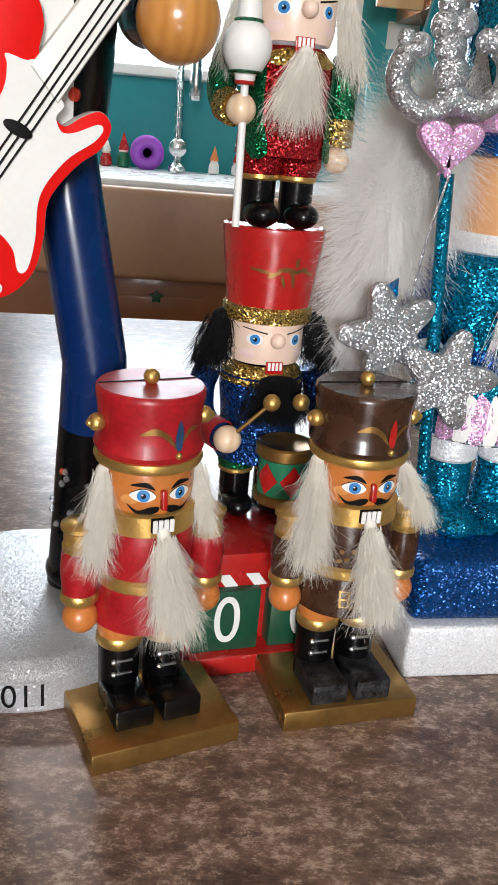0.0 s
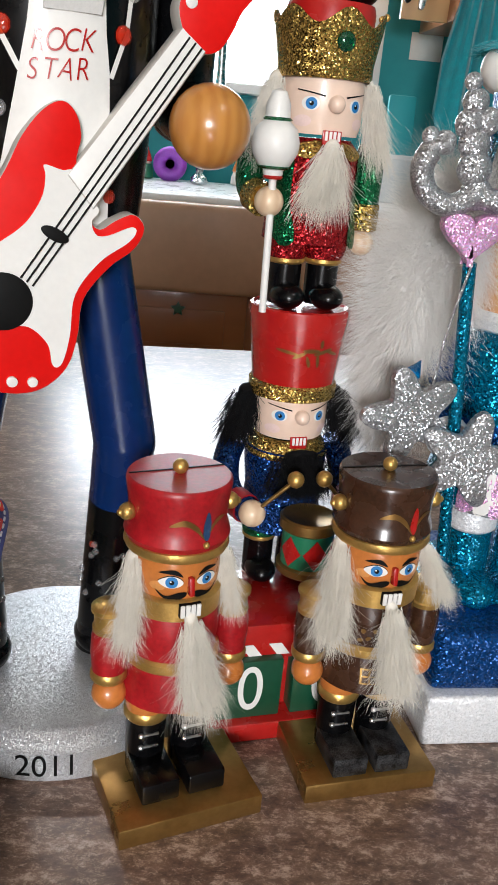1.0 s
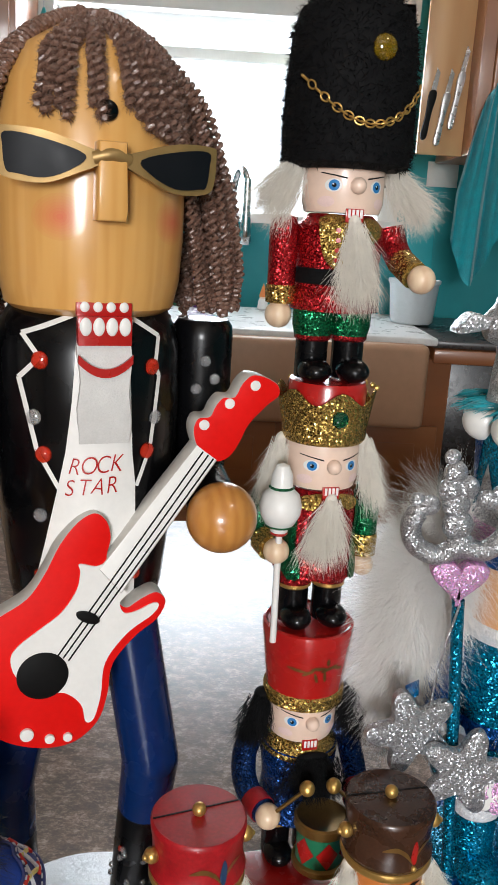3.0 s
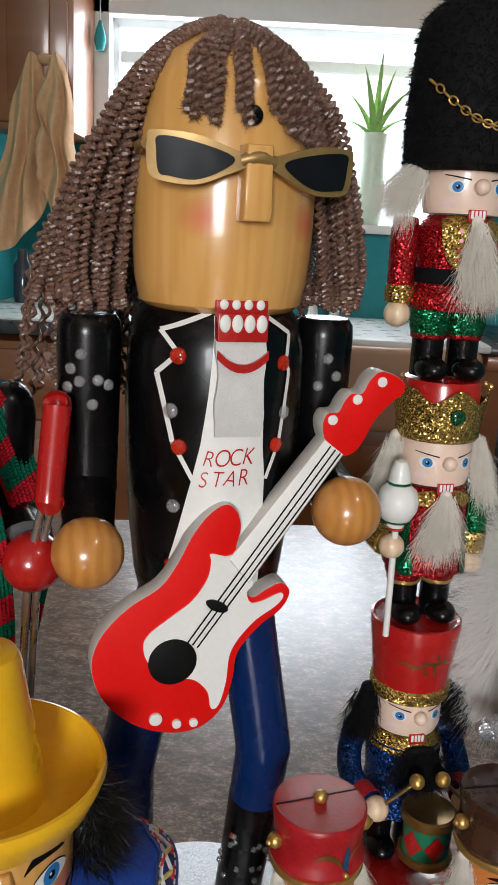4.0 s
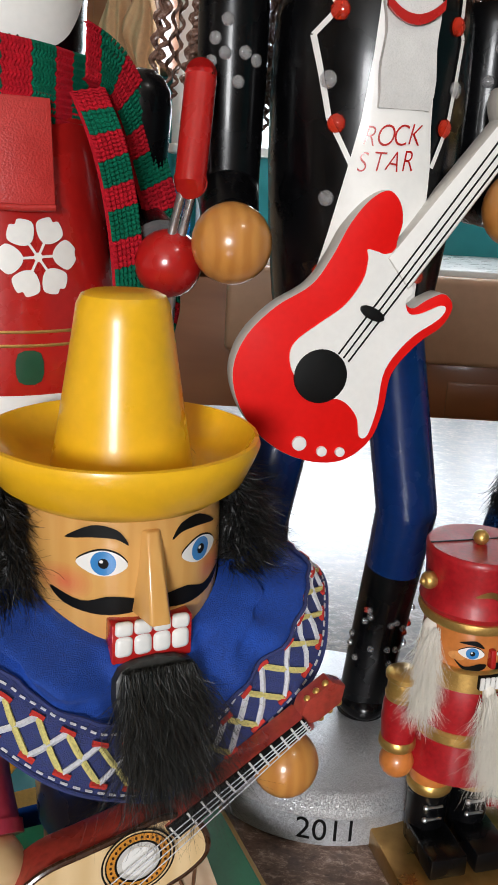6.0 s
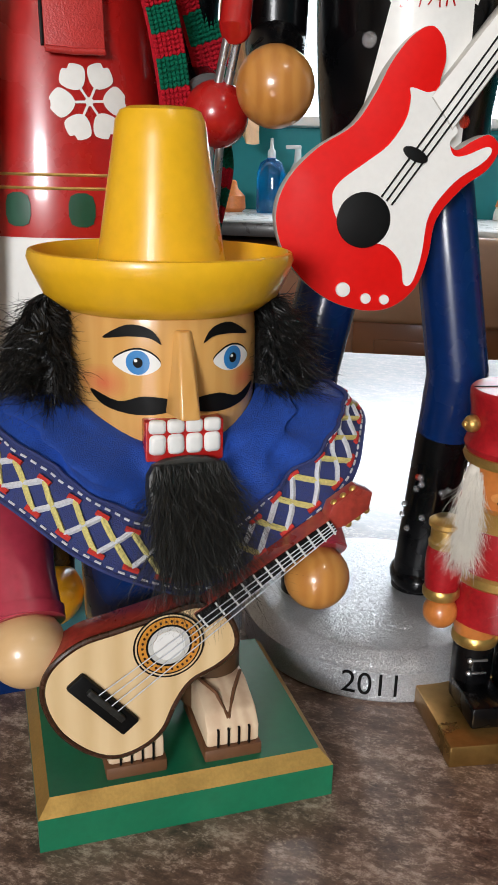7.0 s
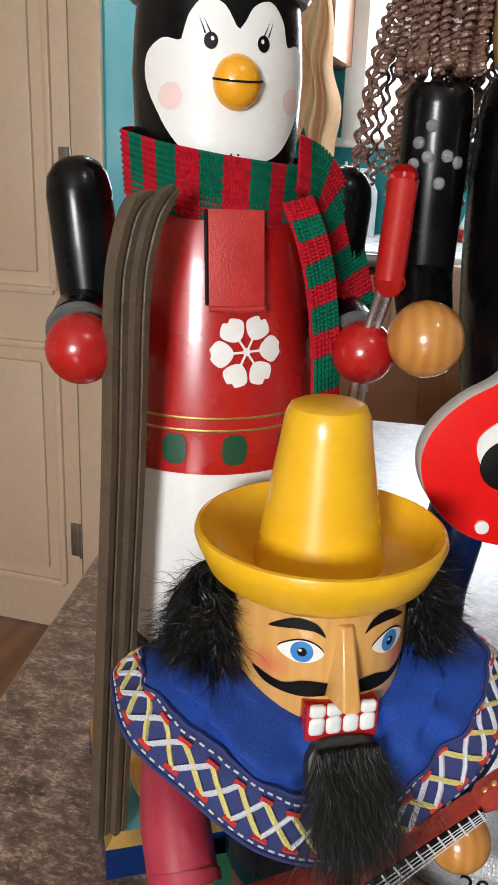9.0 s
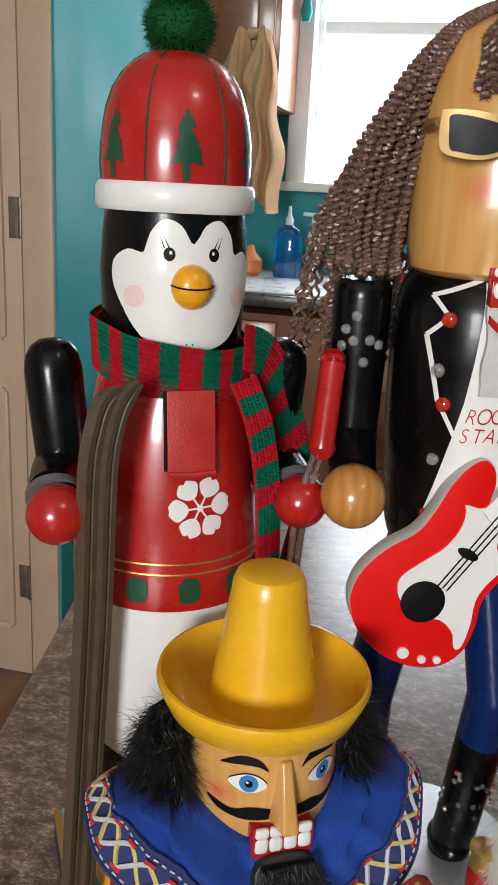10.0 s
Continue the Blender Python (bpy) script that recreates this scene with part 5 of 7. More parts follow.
        bx, by, bz = (-0.0519, -0.0285, 0.2219) if sx < 0 else (0.0432, -0.0395, 0.237)
        hand, elb = Vector((bx, by, bz)), Vector((sx * ex, 0.0, elbow))
        way = (elb - hand).normalized()
        tube(b, [elb, hand + way * 0.009], [0.0108, 0.0095], BLACK, I4, 22)
        tube(b, [hand + way * 0.0105, hand + way * 0.0082], 0.0103, BLACK, I4, 22)
        ball(b, hand, 0.0132, BALLWOOD, 28)
        spots = ((-0.004, 0.291), (-0.0075, 0.2855), (0.002, 0.2815), (-0.0045, 0.281), (0.006, 0.2795), (-0.0085, 0.2785), (0.0, 0.2725)) if sx < 0 else ((-0.002, 0.29), (0.002, 0.283), (-0.005, 0.279), (0.005, 0.275))
        for x, z in spots:
            stone(x, z, 0.0022, GEMW, lambda q: 0.0119, at(sx * ex, 0.002, 0))
    # legs, boots and studs
    for sx in (-1, 1):
        hip, knee, ankle = (Vector((0.0125, -0.004, 0.208)), Vector((0.0252, -0.0145, 0.1215)), Vector((0.0205, 0.006, 0.0))) if sx > 0 else (Vector((-0.0145, -0.004, 0.208)), Vector((-0.0345, -0.0145, 0.1215)), Vector((-0.027, 0.006, 0.0)))
        tube(b, [hip, hip.lerp(knee, 0.5), knee], [0.0118, 0.0118, 0.0119], NAVY, I4, 26)
        ball(b, knee, 0.0119, NAVY, 26)
        tube(b, [knee, knee.lerp(ankle, 0.22)], [0.0119, 0.0113], NAVY, I4, 26)
        tube(b, [knee.lerp(ankle, 0.21), knee.lerp(ankle, 0.5), knee.lerp(ankle, 0.83)], [0.0114, 0.011, 0.0106], BLACK, I4, 26)
        ball(b, (ankle.x, ankle.y - 0.004, 0.0265), 0.0106, BLACK, 22, 1, 1.35, 0.7)
        for k in range(20):
            a, z = rnd.uniform(-1.7, 1.7), 0.08 - 0.028 * rnd.random()
            c = knee.lerp(ankle, (0.1215 - z) / 0.1215)
            ball(b, (c.x + 0.0112 * math.sin(a), c.y - 0.0112 * math.cos(a), z), 0.0014, GEMW if k % 5 else GEMR, 8)
    # nose, button, cheeks
    slab(b, [(-0.0046, 0.3405), (0.0048, 0.3405), (0.0052, 0.344), (0.0046, 0.3645), (-0.0042, 0.3645)], -0.0325, -0.0425, FACEWOOD, HM, 0.0008)
    ball(b, (0.0, -0.0328, 0.3742), 0.0033, BLACK, 14, 1, 0.5, 1, HM)
    cheek(b, -0.0145, 0.341, 0.0085, 0.0075, RH, HM)
    cheek(b, 0.024, 0.341, 0.0068, 0.0075, RH, HM)
    # crimped yarn hair: chains of small knots
    def lock(pts, rad, knots):
        """One tightly curled strand."""
        pts = [Vector(p) for p in pts]
        n, start = len(pts), rnd.uniform(0, 6.28)
        path, rads = [], []
        for i, p in enumerate(pts):
            d = (pts[min(i + 1, n - 1)] - pts[max(i - 1, 0)]).normalized()
            s = d.cross(Vector((0.2, 0.9, 0.1))).normalized()
            a = start + 2 * math.pi * knots * i / n
            path.append(p + rad * 0.62 * (math.cos(a) * s + math.sin(a) * d.cross(s)))
            rads.append(rad * (0.46 + 0.1 * math.sin(1.7 * a)))
        tube(b, path, rads, YARN, I4, 6)

    for layer, count in ((0, 54), (1, 66), (2, 64)):
        for k in range(count):
            a = math.pi - 2.0 + 4.0 * (k + 0.5) / count + rnd.gauss(0, 0.05)
            sxn, syn = math.sin(a), -math.cos(a)
            front = max(0.0, -syn)
            R0 = 0.0352 + 0.0029 * layer + abs(rnd.gauss(0, 0.001))
            back = max(0.0, syn)
            left = sxn < 0
            if left:
                far = min(1.0, 1.6 * back + 0.25) * (0.5 + 0.25 * layer)
                end = 0.3 - 0.032 * min(1.0, 2.0 * back) + rnd.uniform(-0.006, 0.008)
                flare = 0.04 * far * abs(sxn) ** 0.5 + rnd.uniform(0, 0.003)
            else:
                end = 0.301 + rnd.uniform(-0.006, 0.006) - 0.018 * back
                flare = 0.009 * abs(sxn) + rnd.uniform(0, 0.003)
            if syn < (0.25 if left else 0.5):
                end = max(end, 0.3075 + rnd.uniform(0, 0.003))
            belly = 0.004 * layer
            out = 0.0008 * layer
            ctrl = [(0.003 * sxn, 0.003 * syn, 0.4068 + out), (0.014 * sxn, 0.003 + 0.013 * syn, 0.4035 + out), ((0.0245 + out) * sxn, 0.004 + 0.0235 * syn, 0.3955 + out), ((R0 - 0.0035) * sxn, 0.004 + (R0 - 0.003) * syn * 0.92, 0.3795), ((R0 + belly + 0.2 * flare) * sxn, 0.004 + 0.006 * front + R0 * syn * 0.92, 0.353), ((R0 + belly + 0.62 * flare) * sxn, 0.004 + 0.01 * front + (R0 + 0.2 * flare) * syn * 0.92, 0.325), ((R0 + 0.4 * belly + flare) * sxn, 0.004 + 0.01 * front + (R0 + 0.4 * flare) * syn * 0.92, end)]
            ctrl = [(x + (rnd.gauss(0, 0.0011) if q > 2 else 0), y + hy, z) for q, (x, y, z) in enumerate(ctrl)]
            lock(curve(ctrl, 60, False), 0.00175 + rnd.uniform(-0.0002, 0.0003), 56 + rnd.uniform(-4, 4))
    # fringe of thick fuzzy locks over the forehead
    for x0, x1, z1 in ((-0.0165, -0.021, 0.3745), (-0.0145, -0.0188, 0.3725), (-0.0115, -0.0148, 0.374), (-0.0095, -0.0125, 0.371), (-0.004, -0.0045, 0.3755), (-0.002, -0.0022, 0.3715), (0.005, 0.0072, 0.3765), (0.008, 0.0108, 0.373), (0.011, 0.0142, 0.37), (0.0138, 0.0172, 0.3685), (0.0165, 0.0202, 0.3675), (0.019, 0.0235, 0.366), (0.0215, 0.0262, 0.3645), (0.024, 0.0292, 0.362)):
        pts = []
        for s_ in range(7):
            u = s_ / 6
            z = 0.4045 - (0.4045 - z1) * u ** 1.35
            x = (x0 * min(1, 0.25 + 1.5 * u)) + (x1 - x0) * u * u
            r = RH(z) + 0.0022
            pts.append((x, hy - math.sqrt(max(1e-6, r * r - x * x)) if r > abs(x) else hy, z))
        path = curve(pts, 14, False)
        lock(path, 0.0021, 14)
        roots = []
        for p in path[8::2]:
            for _ in range(30):
                d = Vector((rnd.gauss(0, 1), rnd.gauss(-0.4, 0.8), rnd.gauss(0, 0.8)))
                roots.append((p, d))
        strands(b, YARN, roots, 0.0028, 0.00014, 0.2, 0.6, 2, I4, rnd)
    ball(b, (0, 0.007, 0.393), 0.026, YARN, 24, 1, 0.95, 0.5)
    ball(b, (0, 0.012, 0.352), 0.032, YARN, 24, 0.98, 0.8, 1.2, HM)
    return thing("nutcracker", b, m, "rock star nutcracker with brown yarn hair and black jacket", "nutcracker")


rock_star(RSM)

# sunglasses on the face
shade = holder("sunglasses", RSM, "pale gold plastic sunglasses with dark lenses", "glasses")


def wrapped(b, pts, material, r, depth, m=I4):
    """A flat outline bent round the head, with thickness."""
    bm = bmesh.new()
    bm.faces.new([bm.verts.new((p[0], 0, p[1])) for p in pts])
    bmesh.ops.triangulate(bm, faces=list(bm.faces))
    for _ in range(3):
        bmesh.ops.subdivide_edges(bm, edges=[e for e in bm.edges if e.calc_length() > 0.004], cuts=1)
        bmesh.ops.triangulate(bm, faces=[q for q in bm.faces if len(q.verts) > 3])
    ex = bmesh.ops.extrude_face_region(bm, geom=list(bm.faces), use_keep_orig=True)
    far = {v for v in ex["geom"] if isinstance(v, bmesh.types.BMVert)}
    for v in bm.verts:
        rr = r + (depth if v in far else 0)
        a = v.co.x / r
        v.co = Vector((rr * math.sin(a), r - 0.0415 - rr * math.cos(a), v.co.z))
    bmesh.ops.recalc_face_normals(bm, faces=bm.faces)
    take(b, bm, material, m)


for sx in (-1, 1):
    outer = curve([(sx * 0.0035, 0.3605), (sx * 0.009, 0.3628), (sx * 0.021, 0.3665), (sx * 0.0335, 0.367), (sx * 0.0355, 0.3648), (sx * 0.035, 0.354), (sx * 0.031, 0.3505), (sx * 0.02, 0.3498), (sx * 0.0105, 0.3538), (sx * 0.0035, 0.3575)], 4)
    outer = [(p[0], 0.3592 + (p[1] - 0.3592) * 0.92) for p in outer]
    b = Build()
    wrapped(b, outer, GLASSES, 0.078, 0.003, tilt(0.0005, 0, 0.36, 0, 1.2))
    part("rim", b, shade)
    inner = curve([(sx * 0.0085, 0.3598), (sx * 0.021, 0.3635), (sx * 0.0318, 0.3645), (sx * 0.0325, 0.3603), (sx * 0.0315, 0.3538), (sx * 0.0285, 0.3528), (sx * 0.02, 0.3522), (sx * 0.012, 0.3555)], 4)
    inner = [(p[0] * 1.03, 0.3592 + (p[1] - 0.3592) * 1.02) for p in inner]
    b = Build()
    wrapped(b, inner, LENS, 0.0806, 0.001, tilt(0.0005, -0.0026, 0.36, 0, 1.2))
    part("lens", b, shade, "dark tinted lens")
    b = Build()
    tube(b, curve([(sx * 0.035, -0.034, 0.363), (sx * 0.0355, -0.026, 0.3632), (sx * 0.0345, -0.017, 0.3625)], 4, False), 0.0016, GLASSES)
    part("temple", b, shade)
b = Build()
tube(b, curve([(-0.0055, -0.0432, 0.3592), (0, -0.0445, 0.3605), (0.0055, -0.0432, 0.3592)], 4, False), 0.0022, GLASSES)
part("bridge", b, shade)

# silver disc with the year
disc = holder("display_base", at(-0.0235, 0.3435, 0, 0, 0, 18), "round silver sparkle base dated 2011", "base")
b = Build()
prof = [(0.0575, 0.0), (0.0588, 0.0012), (0.0588, 0.0135), (0.057, 0.0148), (0.0535, 0.0196), (0.0515, 0.0205), (0.0001, 0.0208)]
lathe(b, prof, SILVERP, I4, 96)
part("plinth", b, disc)
b = Build()
lettered(b, "2011", 0.0138, -0.0148, 0.0078, INK, lambda z: 0.0588, 0.0003, stretch=0.84)
part("year", b, disc, "black numerals 2011")

# electric guitar
GY = -0.0375
eg = holder("toy_guitar", RSM @ at(0, 0, 0), "red and white wooden toy electric guitar", "guitar")
S = 0.001


def mm(pts):
    return [(x * S, z * S) for x, z in pts]


body = curve(mm([(1.4, 223.2), (2.8, 231), (1.3, 237.5), (-3, 241), (-9, 238), (-15.2, 230.2), (-20.5, 219.6), (-26.9, 210.4), (-38.3, 203.1), (-47.6, 193.4), (-51.5, 182.4), (-49.3, 170.9), (-42.7, 160.9), (-32.3, 153), (-19.7, 149.3), (-9.2, 150.7), (-1.1, 157.9), (2.4, 168.7), (4.2, 181), (12.4, 191.3), (20.5, 197.5), (23.7, 204.3), (20, 208.6), (14, 206.5), (9, 203.6), (5.8, 206.5), (4, 214)]), 5)
b = Build()
slab(b, body, GY + 0.0098, GY, BRIGHT, I4, 0.0006, CREAMW)
part("guitar_body", b, eg, "glossy red body with white edges")
guard = curve(mm([(-8.5, 222.3), (-3, 221), (0.6, 221), (4.5, 214.5), (8.5, 209.5), (6.2, 206), (7.8, 201.8), (12, 201.8), (19, 204.6), (20.8, 203.2), (18, 199.5), (9, 193.2), (1.2, 182.5), (-0.4, 168.9), (-2.9, 159.6), (-5.9, 158.9), (-7.6, 166.1), (-13.6, 171.9), (-22.9, 173), (-30.5, 180.3), (-32.6, 187.7), (-30, 192.7), (-22.3, 198.5), (-14.6, 204.4), (-9.4, 212.4), (-8.2, 219)]), 5)
b = Build()
slab(b, guard, GY + 0.001, GY - 0.0006, WHITE)
part("pickguard", b, eg, "white painted pickguard")
b = Build()
slab(b, mm([(-1.6, 219.6), (6.6, 209.4), (41.0, 258.8), (33.0, 264.8)]), GY + 0.0085, GY - 0.0009, WHITE, I4, 0.0005, CREAMW)
part("neck", b, eg, "white neck")
headp = curve(mm([(33, 264), (31.4, 270), (33, 274.4), (37.3, 275), (39.2, 278.7), (42, 281.8), (46.3, 282), (48.8, 286.6), (52.5, 289.8), (57.9, 289), (62.9, 286), (63.4, 282), (59, 278.5), (52.4, 271.6), (49.4, 265.4), (45.6, 259.8), (40.8, 258.0), (36, 260.5)]), 4)
b = Build()
slab(b, headp, GY + 0.0095, GY - 0.0008, BRIGHT, I4, 0.0006, CREAMW)
part("headstock", b, eg, "red headstock")
for x, z, r in ((35.3, 272.0, 1.9), (44.5, 279.6, 1.9), (53.9, 286.0, 1.9), (-27.3, 156.7, 2.5), (-19.1, 153.7, 1.8), (-12.5, 153.4, 1.7)):
    b = Build()
    slab(b, mm(ell(x, z, r, r, 22)), GY + 0.001, GY - 0.0013, WHITE, I4, 0.0002)
    part("white_dot", b, eg)
b = Build()
slab(b, mm(ell(-21.5, 180.2, 9.2, 9.2, 36)), GY + 0.001, GY - 0.0012, INK, I4, 0.0002)
part("sound_hole", b, eg, "black disc")
b = Build()
slab(b, mm(ell(-5.4, 201.6, 4.6, 2.0, 24, -0.45)), GY + 0.001, GY - 0.0018, INK, I4, 0.0002)
part("pickup", b, eg, "black oval pickup")
for k in (-1, 0, 1):
    b = Build()
    o = Vector((2.3 * k * 0.8, -2.3 * k * 0.55))
    tube(b, [((-14.2 + o.x) * S, GY - 0.0013, (186.6 + o.y) * S), ((37.2 + o.x * 1.1) * S, GY - 0.0013, (260.8 + o.y * 1.1) * S)], 0.00032, INK, I4, 6)
    part("string", b, eg)

# ---------- sombrero figure ----------
SM = at(-0.089, 0.2409, 0, 0, 0, 29.8)


def guitarist(m):
    b, rnd = Build(), random.Random(41)
    head = [(0.0245, 0.1145), (0.0268, 0.119), (0.0278, 0.13), (0.0282, 0.142), (0.028, 0.152), (0.0268, 0.16)]
    RH = reach(head)
    lathe(b, head, FACEWOOD, I4, 48)
    for sx in (-1, 1):
        eye(b, sx * 0.0135 + 0.0016, 0.1451, RH, 0.0042)
        painted(b, curve([(sx * 0.0058, 0.1502), (sx * 0.0085, 0.1542), (sx * 0.0145, 0.1552), (sx * 0.0205, 0.1512), (sx * 0.0145, 0.1521), (sx * 0.009, 0.1519)], 4), INK, RH, 0.0003)
        painted(b, curve([(sx * 0.001, 0.1338), (sx * 0.005, 0.1352), (sx * 0.011, 0.1356), (sx * 0.017, 0.1338), (sx * 0.0235, 0.1362), (sx * 0.0205, 0.132), (sx * 0.0125, 0.1302), (sx * 0.004, 0.1312)], 4), INK, RH, 0.0003)
        cheek(b, sx * 0.0205, 0.1385, 0.0062, 0.0052, RH)
    # carved nose
    bm = bmesh.new()
    nose = [(-0.0034, -0.026, 0.154), (-0.0015, -0.0292, 0.154), (0.0015, -0.0292, 0.154), (0.0034, -0.026, 0.154), (-0.0052, -0.026, 0.1308), (-0.0027, -0.0378, 0.1312), (0.0027, -0.0378, 0.1312), (0.0052, -0.026, 0.1308)]
    nv = [bm.verts.new(p) for p in nose]
    for q in ((0, 1, 2, 3), (4, 5, 1, 0), (5, 6, 2, 1), (6, 7, 3, 2), (7, 6, 5, 4), (0, 3, 7, 4)):
        bm.faces.new([nv[k] for k in q])
    bmesh.ops.recalc_face_normals(bm, faces=bm.faces)
    bmesh.ops.bevel(bm, geom=list(bm.edges), offset=0.0007, segments=2, profile=0.5, affect="EDGES")
    take(b, bm, FACEWOOD)
    # mouth
    box(b, (0.0222, 0.007, 0.0145), RED, at(0, -0.0272, 0.1222), 0.0006)
    for k in range(4):
        box(b, (0.005, 0.0026, 0.004), WHITE, at(-0.0078 + 0.0052 * k, -0.0304, 0.1279, 0, jit(4), 0), 0.0012, 3)
        box(b, (0.0051, 0.0026, 0.0062), WHITE, at(-0.0078 + 0.0052 * k, -0.0304, 0.1228, 0, jit(4), 0), 0.0016, 3)
    # torso
    lathe(b, [(0.021, 0.04), (0.026, 0.05), (0.027, 0.08), (0.024, 0.105), (0.02, 0.116)], NAVY, I4, 36)
    # arms and hands
    for sx in (-1, 1):
        hx, hyy, hz = (-0.046, -0.0375, 0.069) if sx < 0 else (0.0385, -0.038, 0.0805)
        tube(b, curve([(sx * 0.032, 0.004, 0.108), (sx * 0.0425, 0.001, 0.1), (hx + sx * 0.001, hyy + 0.02, hz + 0.02), (hx, hyy + 0.005, hz + 0.005)], 6, False), 0.0106, MAROON, I4, 24)
        tube(b, [(hx, hyy + 0.0075, hz + 0.0075), (hx, hyy + 0.005, hz + 0.005)], 0.0111, MAROON, I4, 24)
        ball(b, (hx, hyy, hz), 0.0108 if sx < 0 else 0.0098, PALEWOOD if sx < 0 else BALLWOOD, 28)
    # trouser legs and bare feet in sandals
    for sx in (-1, 1):
        lathe(b, [(0.0105, 0.022), (0.0105, 0.05)], mat("brown_trouser", (0.09, 0.045, 0.02), 0.45), at(sx * 0.0145, -0.004, 0), 22)
        box(b, (0.019, 0.031, 0.0045), mat("sandal_sole", (0.14, 0.06, 0.025), 0.5), at(sx * 0.0155, -0.017, 0.0182), 0.0008)
        foot = [(-0.0165, 0.0205), (-0.0315, 0.0205), (-0.0315, 0.0265), (-0.027, 0.031), (-0.015, 0.0345), (-0.004, 0.0345), (-0.004, 0.0205)]
        bm = bmesh.new()
        fc = bm.faces.new([bm.verts.new((-0.0088, y, z)) for y, z in foot])
        ex = bmesh.ops.extrude_face_region(bm, geom=[fc])
        for v in ex["geom"]:
            if isinstance(v, bmesh.types.BMVert):
                v.co.x = 0.0088
        bmesh.ops.recalc_face_normals(bm, faces=bm.faces)
        bmesh.ops.bevel(bm, geom=list(bm.edges), offset=0.0013, segments=2, profile=0.5, affect="EDGES")
        take(b, bm, BEAD, at(sx * 0.0155, 0, 0))
        for k in range(4):
            box(b, (0.0006, 0.0012, 0.0062), INK, at(sx * 0.0155 - 0.005 + 0.0034 * k, -0.0315, 0.0238), 0)
        for q in (-1, 1):
            tube(b, [(sx * 0.0155 - 0.001, -0.0292, 0.0292), (sx * 0.0155 + q * 0.003, -0.021, 0.0335), (sx * 0.0155 + q * 0.0075, -0.013, 0.0352)], 0.0006, mat("sandal_strap", (0.16, 0.07, 0.03), 0.5), I4, 6)
    # hair at the sides
    for sx in (-1, 1):
        ball(b, (sx * 0.0325, 0.005, 0.132), 0.01, HAIRB, 22, 0.9, 1.35, 2.3)
        roots = []
        for _ in range(9000):
            u, v = rnd.uniform(-1, 1), rnd.uniform(0, 2 * math.pi)
            w = math.sqrt(1 - u * u)
            d = Vector((w * math.cos(v), w * math.sin(v), u))
            if d.x * sx < -0.45:
                continue
            swirl = Vector((noise.noise(d * 3.0), noise.noise(d * 3.0 + Vector((7, 0, 0))), noise.noise(d * 3.0 + Vector((0, 9, 0)))))
            roots.append((Vector((sx * 0.0335 + 0.0112 * d.x, 0.004 + 0.0165 * d.y, 0.1325 + 0.0275 * d.z)), d * 0.5 + swirl * 1.4 + Vector((sx * 0.15, rnd.gauss(-0.1, 0.25), rnd.gauss(-0.45, 0.25) - 0.9 * max(0.0, d.z)))))
        strands(b, HAIRB, roots, 0.0105, 0.00014, 0.3, 0.9, 6, I4, rnd, 0.6)
    ball(b, (0, 0.02, 0.137), 0.018, HAIRB, 20, 1.5, 0.8, 1.3)
    # beard
    BM = at(0, -0.030, 0.1182, -15, 0, 0) @ at(0, 0.030, -0.1135)
    slab(b, curve([(-0.0098, 0.1125), (0.0098, 0.1125), (0.0112, 0.097), (0.008, 0.081), (-0.006, 0.08), (-0.0108, 0.097)], 4), -0.027, -0.0345, HAIRG, BM, 0.002)
    roots = [((rnd.uniform(-0.0098, 0.0098), -0.0345 - 0.004 * rnd.random(), 0.1125 - 0.02 * rnd.random() ** 1.5), (rnd.gauss(0.1, 0.24), -0.14 + rnd.gauss(0, 0.2), -1)) for _ in range(5200)]
    strands(b, HAIRG, roots, 0.0215, 0.00011, 0.25, 1.1, 6, BM, rnd, 0.6)
    return thing("nutcracker", b, m, "moustached nutcracker with black hair, blue poncho and guitar", "nutcracker")


guitarist(SM)

hat = holder("sombrero", SM @ at(0, 0, -0.0026) @ Matrix.Diagonal((0.965, 0.965, 1, 1)), "glossy yellow painted wooden sombrero", "hat")
b = Build()
lathe(b, [(0.0262, 0.1592), (0.0305, 0.1596), (0.0358, 0.1635), (0.039, 0.1702), (0.0402, 0.1735), (0.0396, 0.1755), (0.0385, 0.1758), (0.0372, 0.1735), (0.0345, 0.1688), (0.0295, 0.1655), (0.0225, 0.1645), (0.0, 0.1645)], YELLOW, I4, 72)
part("brim", b, hat)
b = Build()
lathe(b, [(0.021, 0.164), (0.0206, 0.1672), (0.0195, 0.172), (0.0165, 0.19), (0.0138, 0.2062), (0.0132, 0.2105), (0.0118, 0.2132), (0.0095, 0.2142), (0.0, 0.2138)], YELLOW, I4, 56)
part("crown", b, hat)

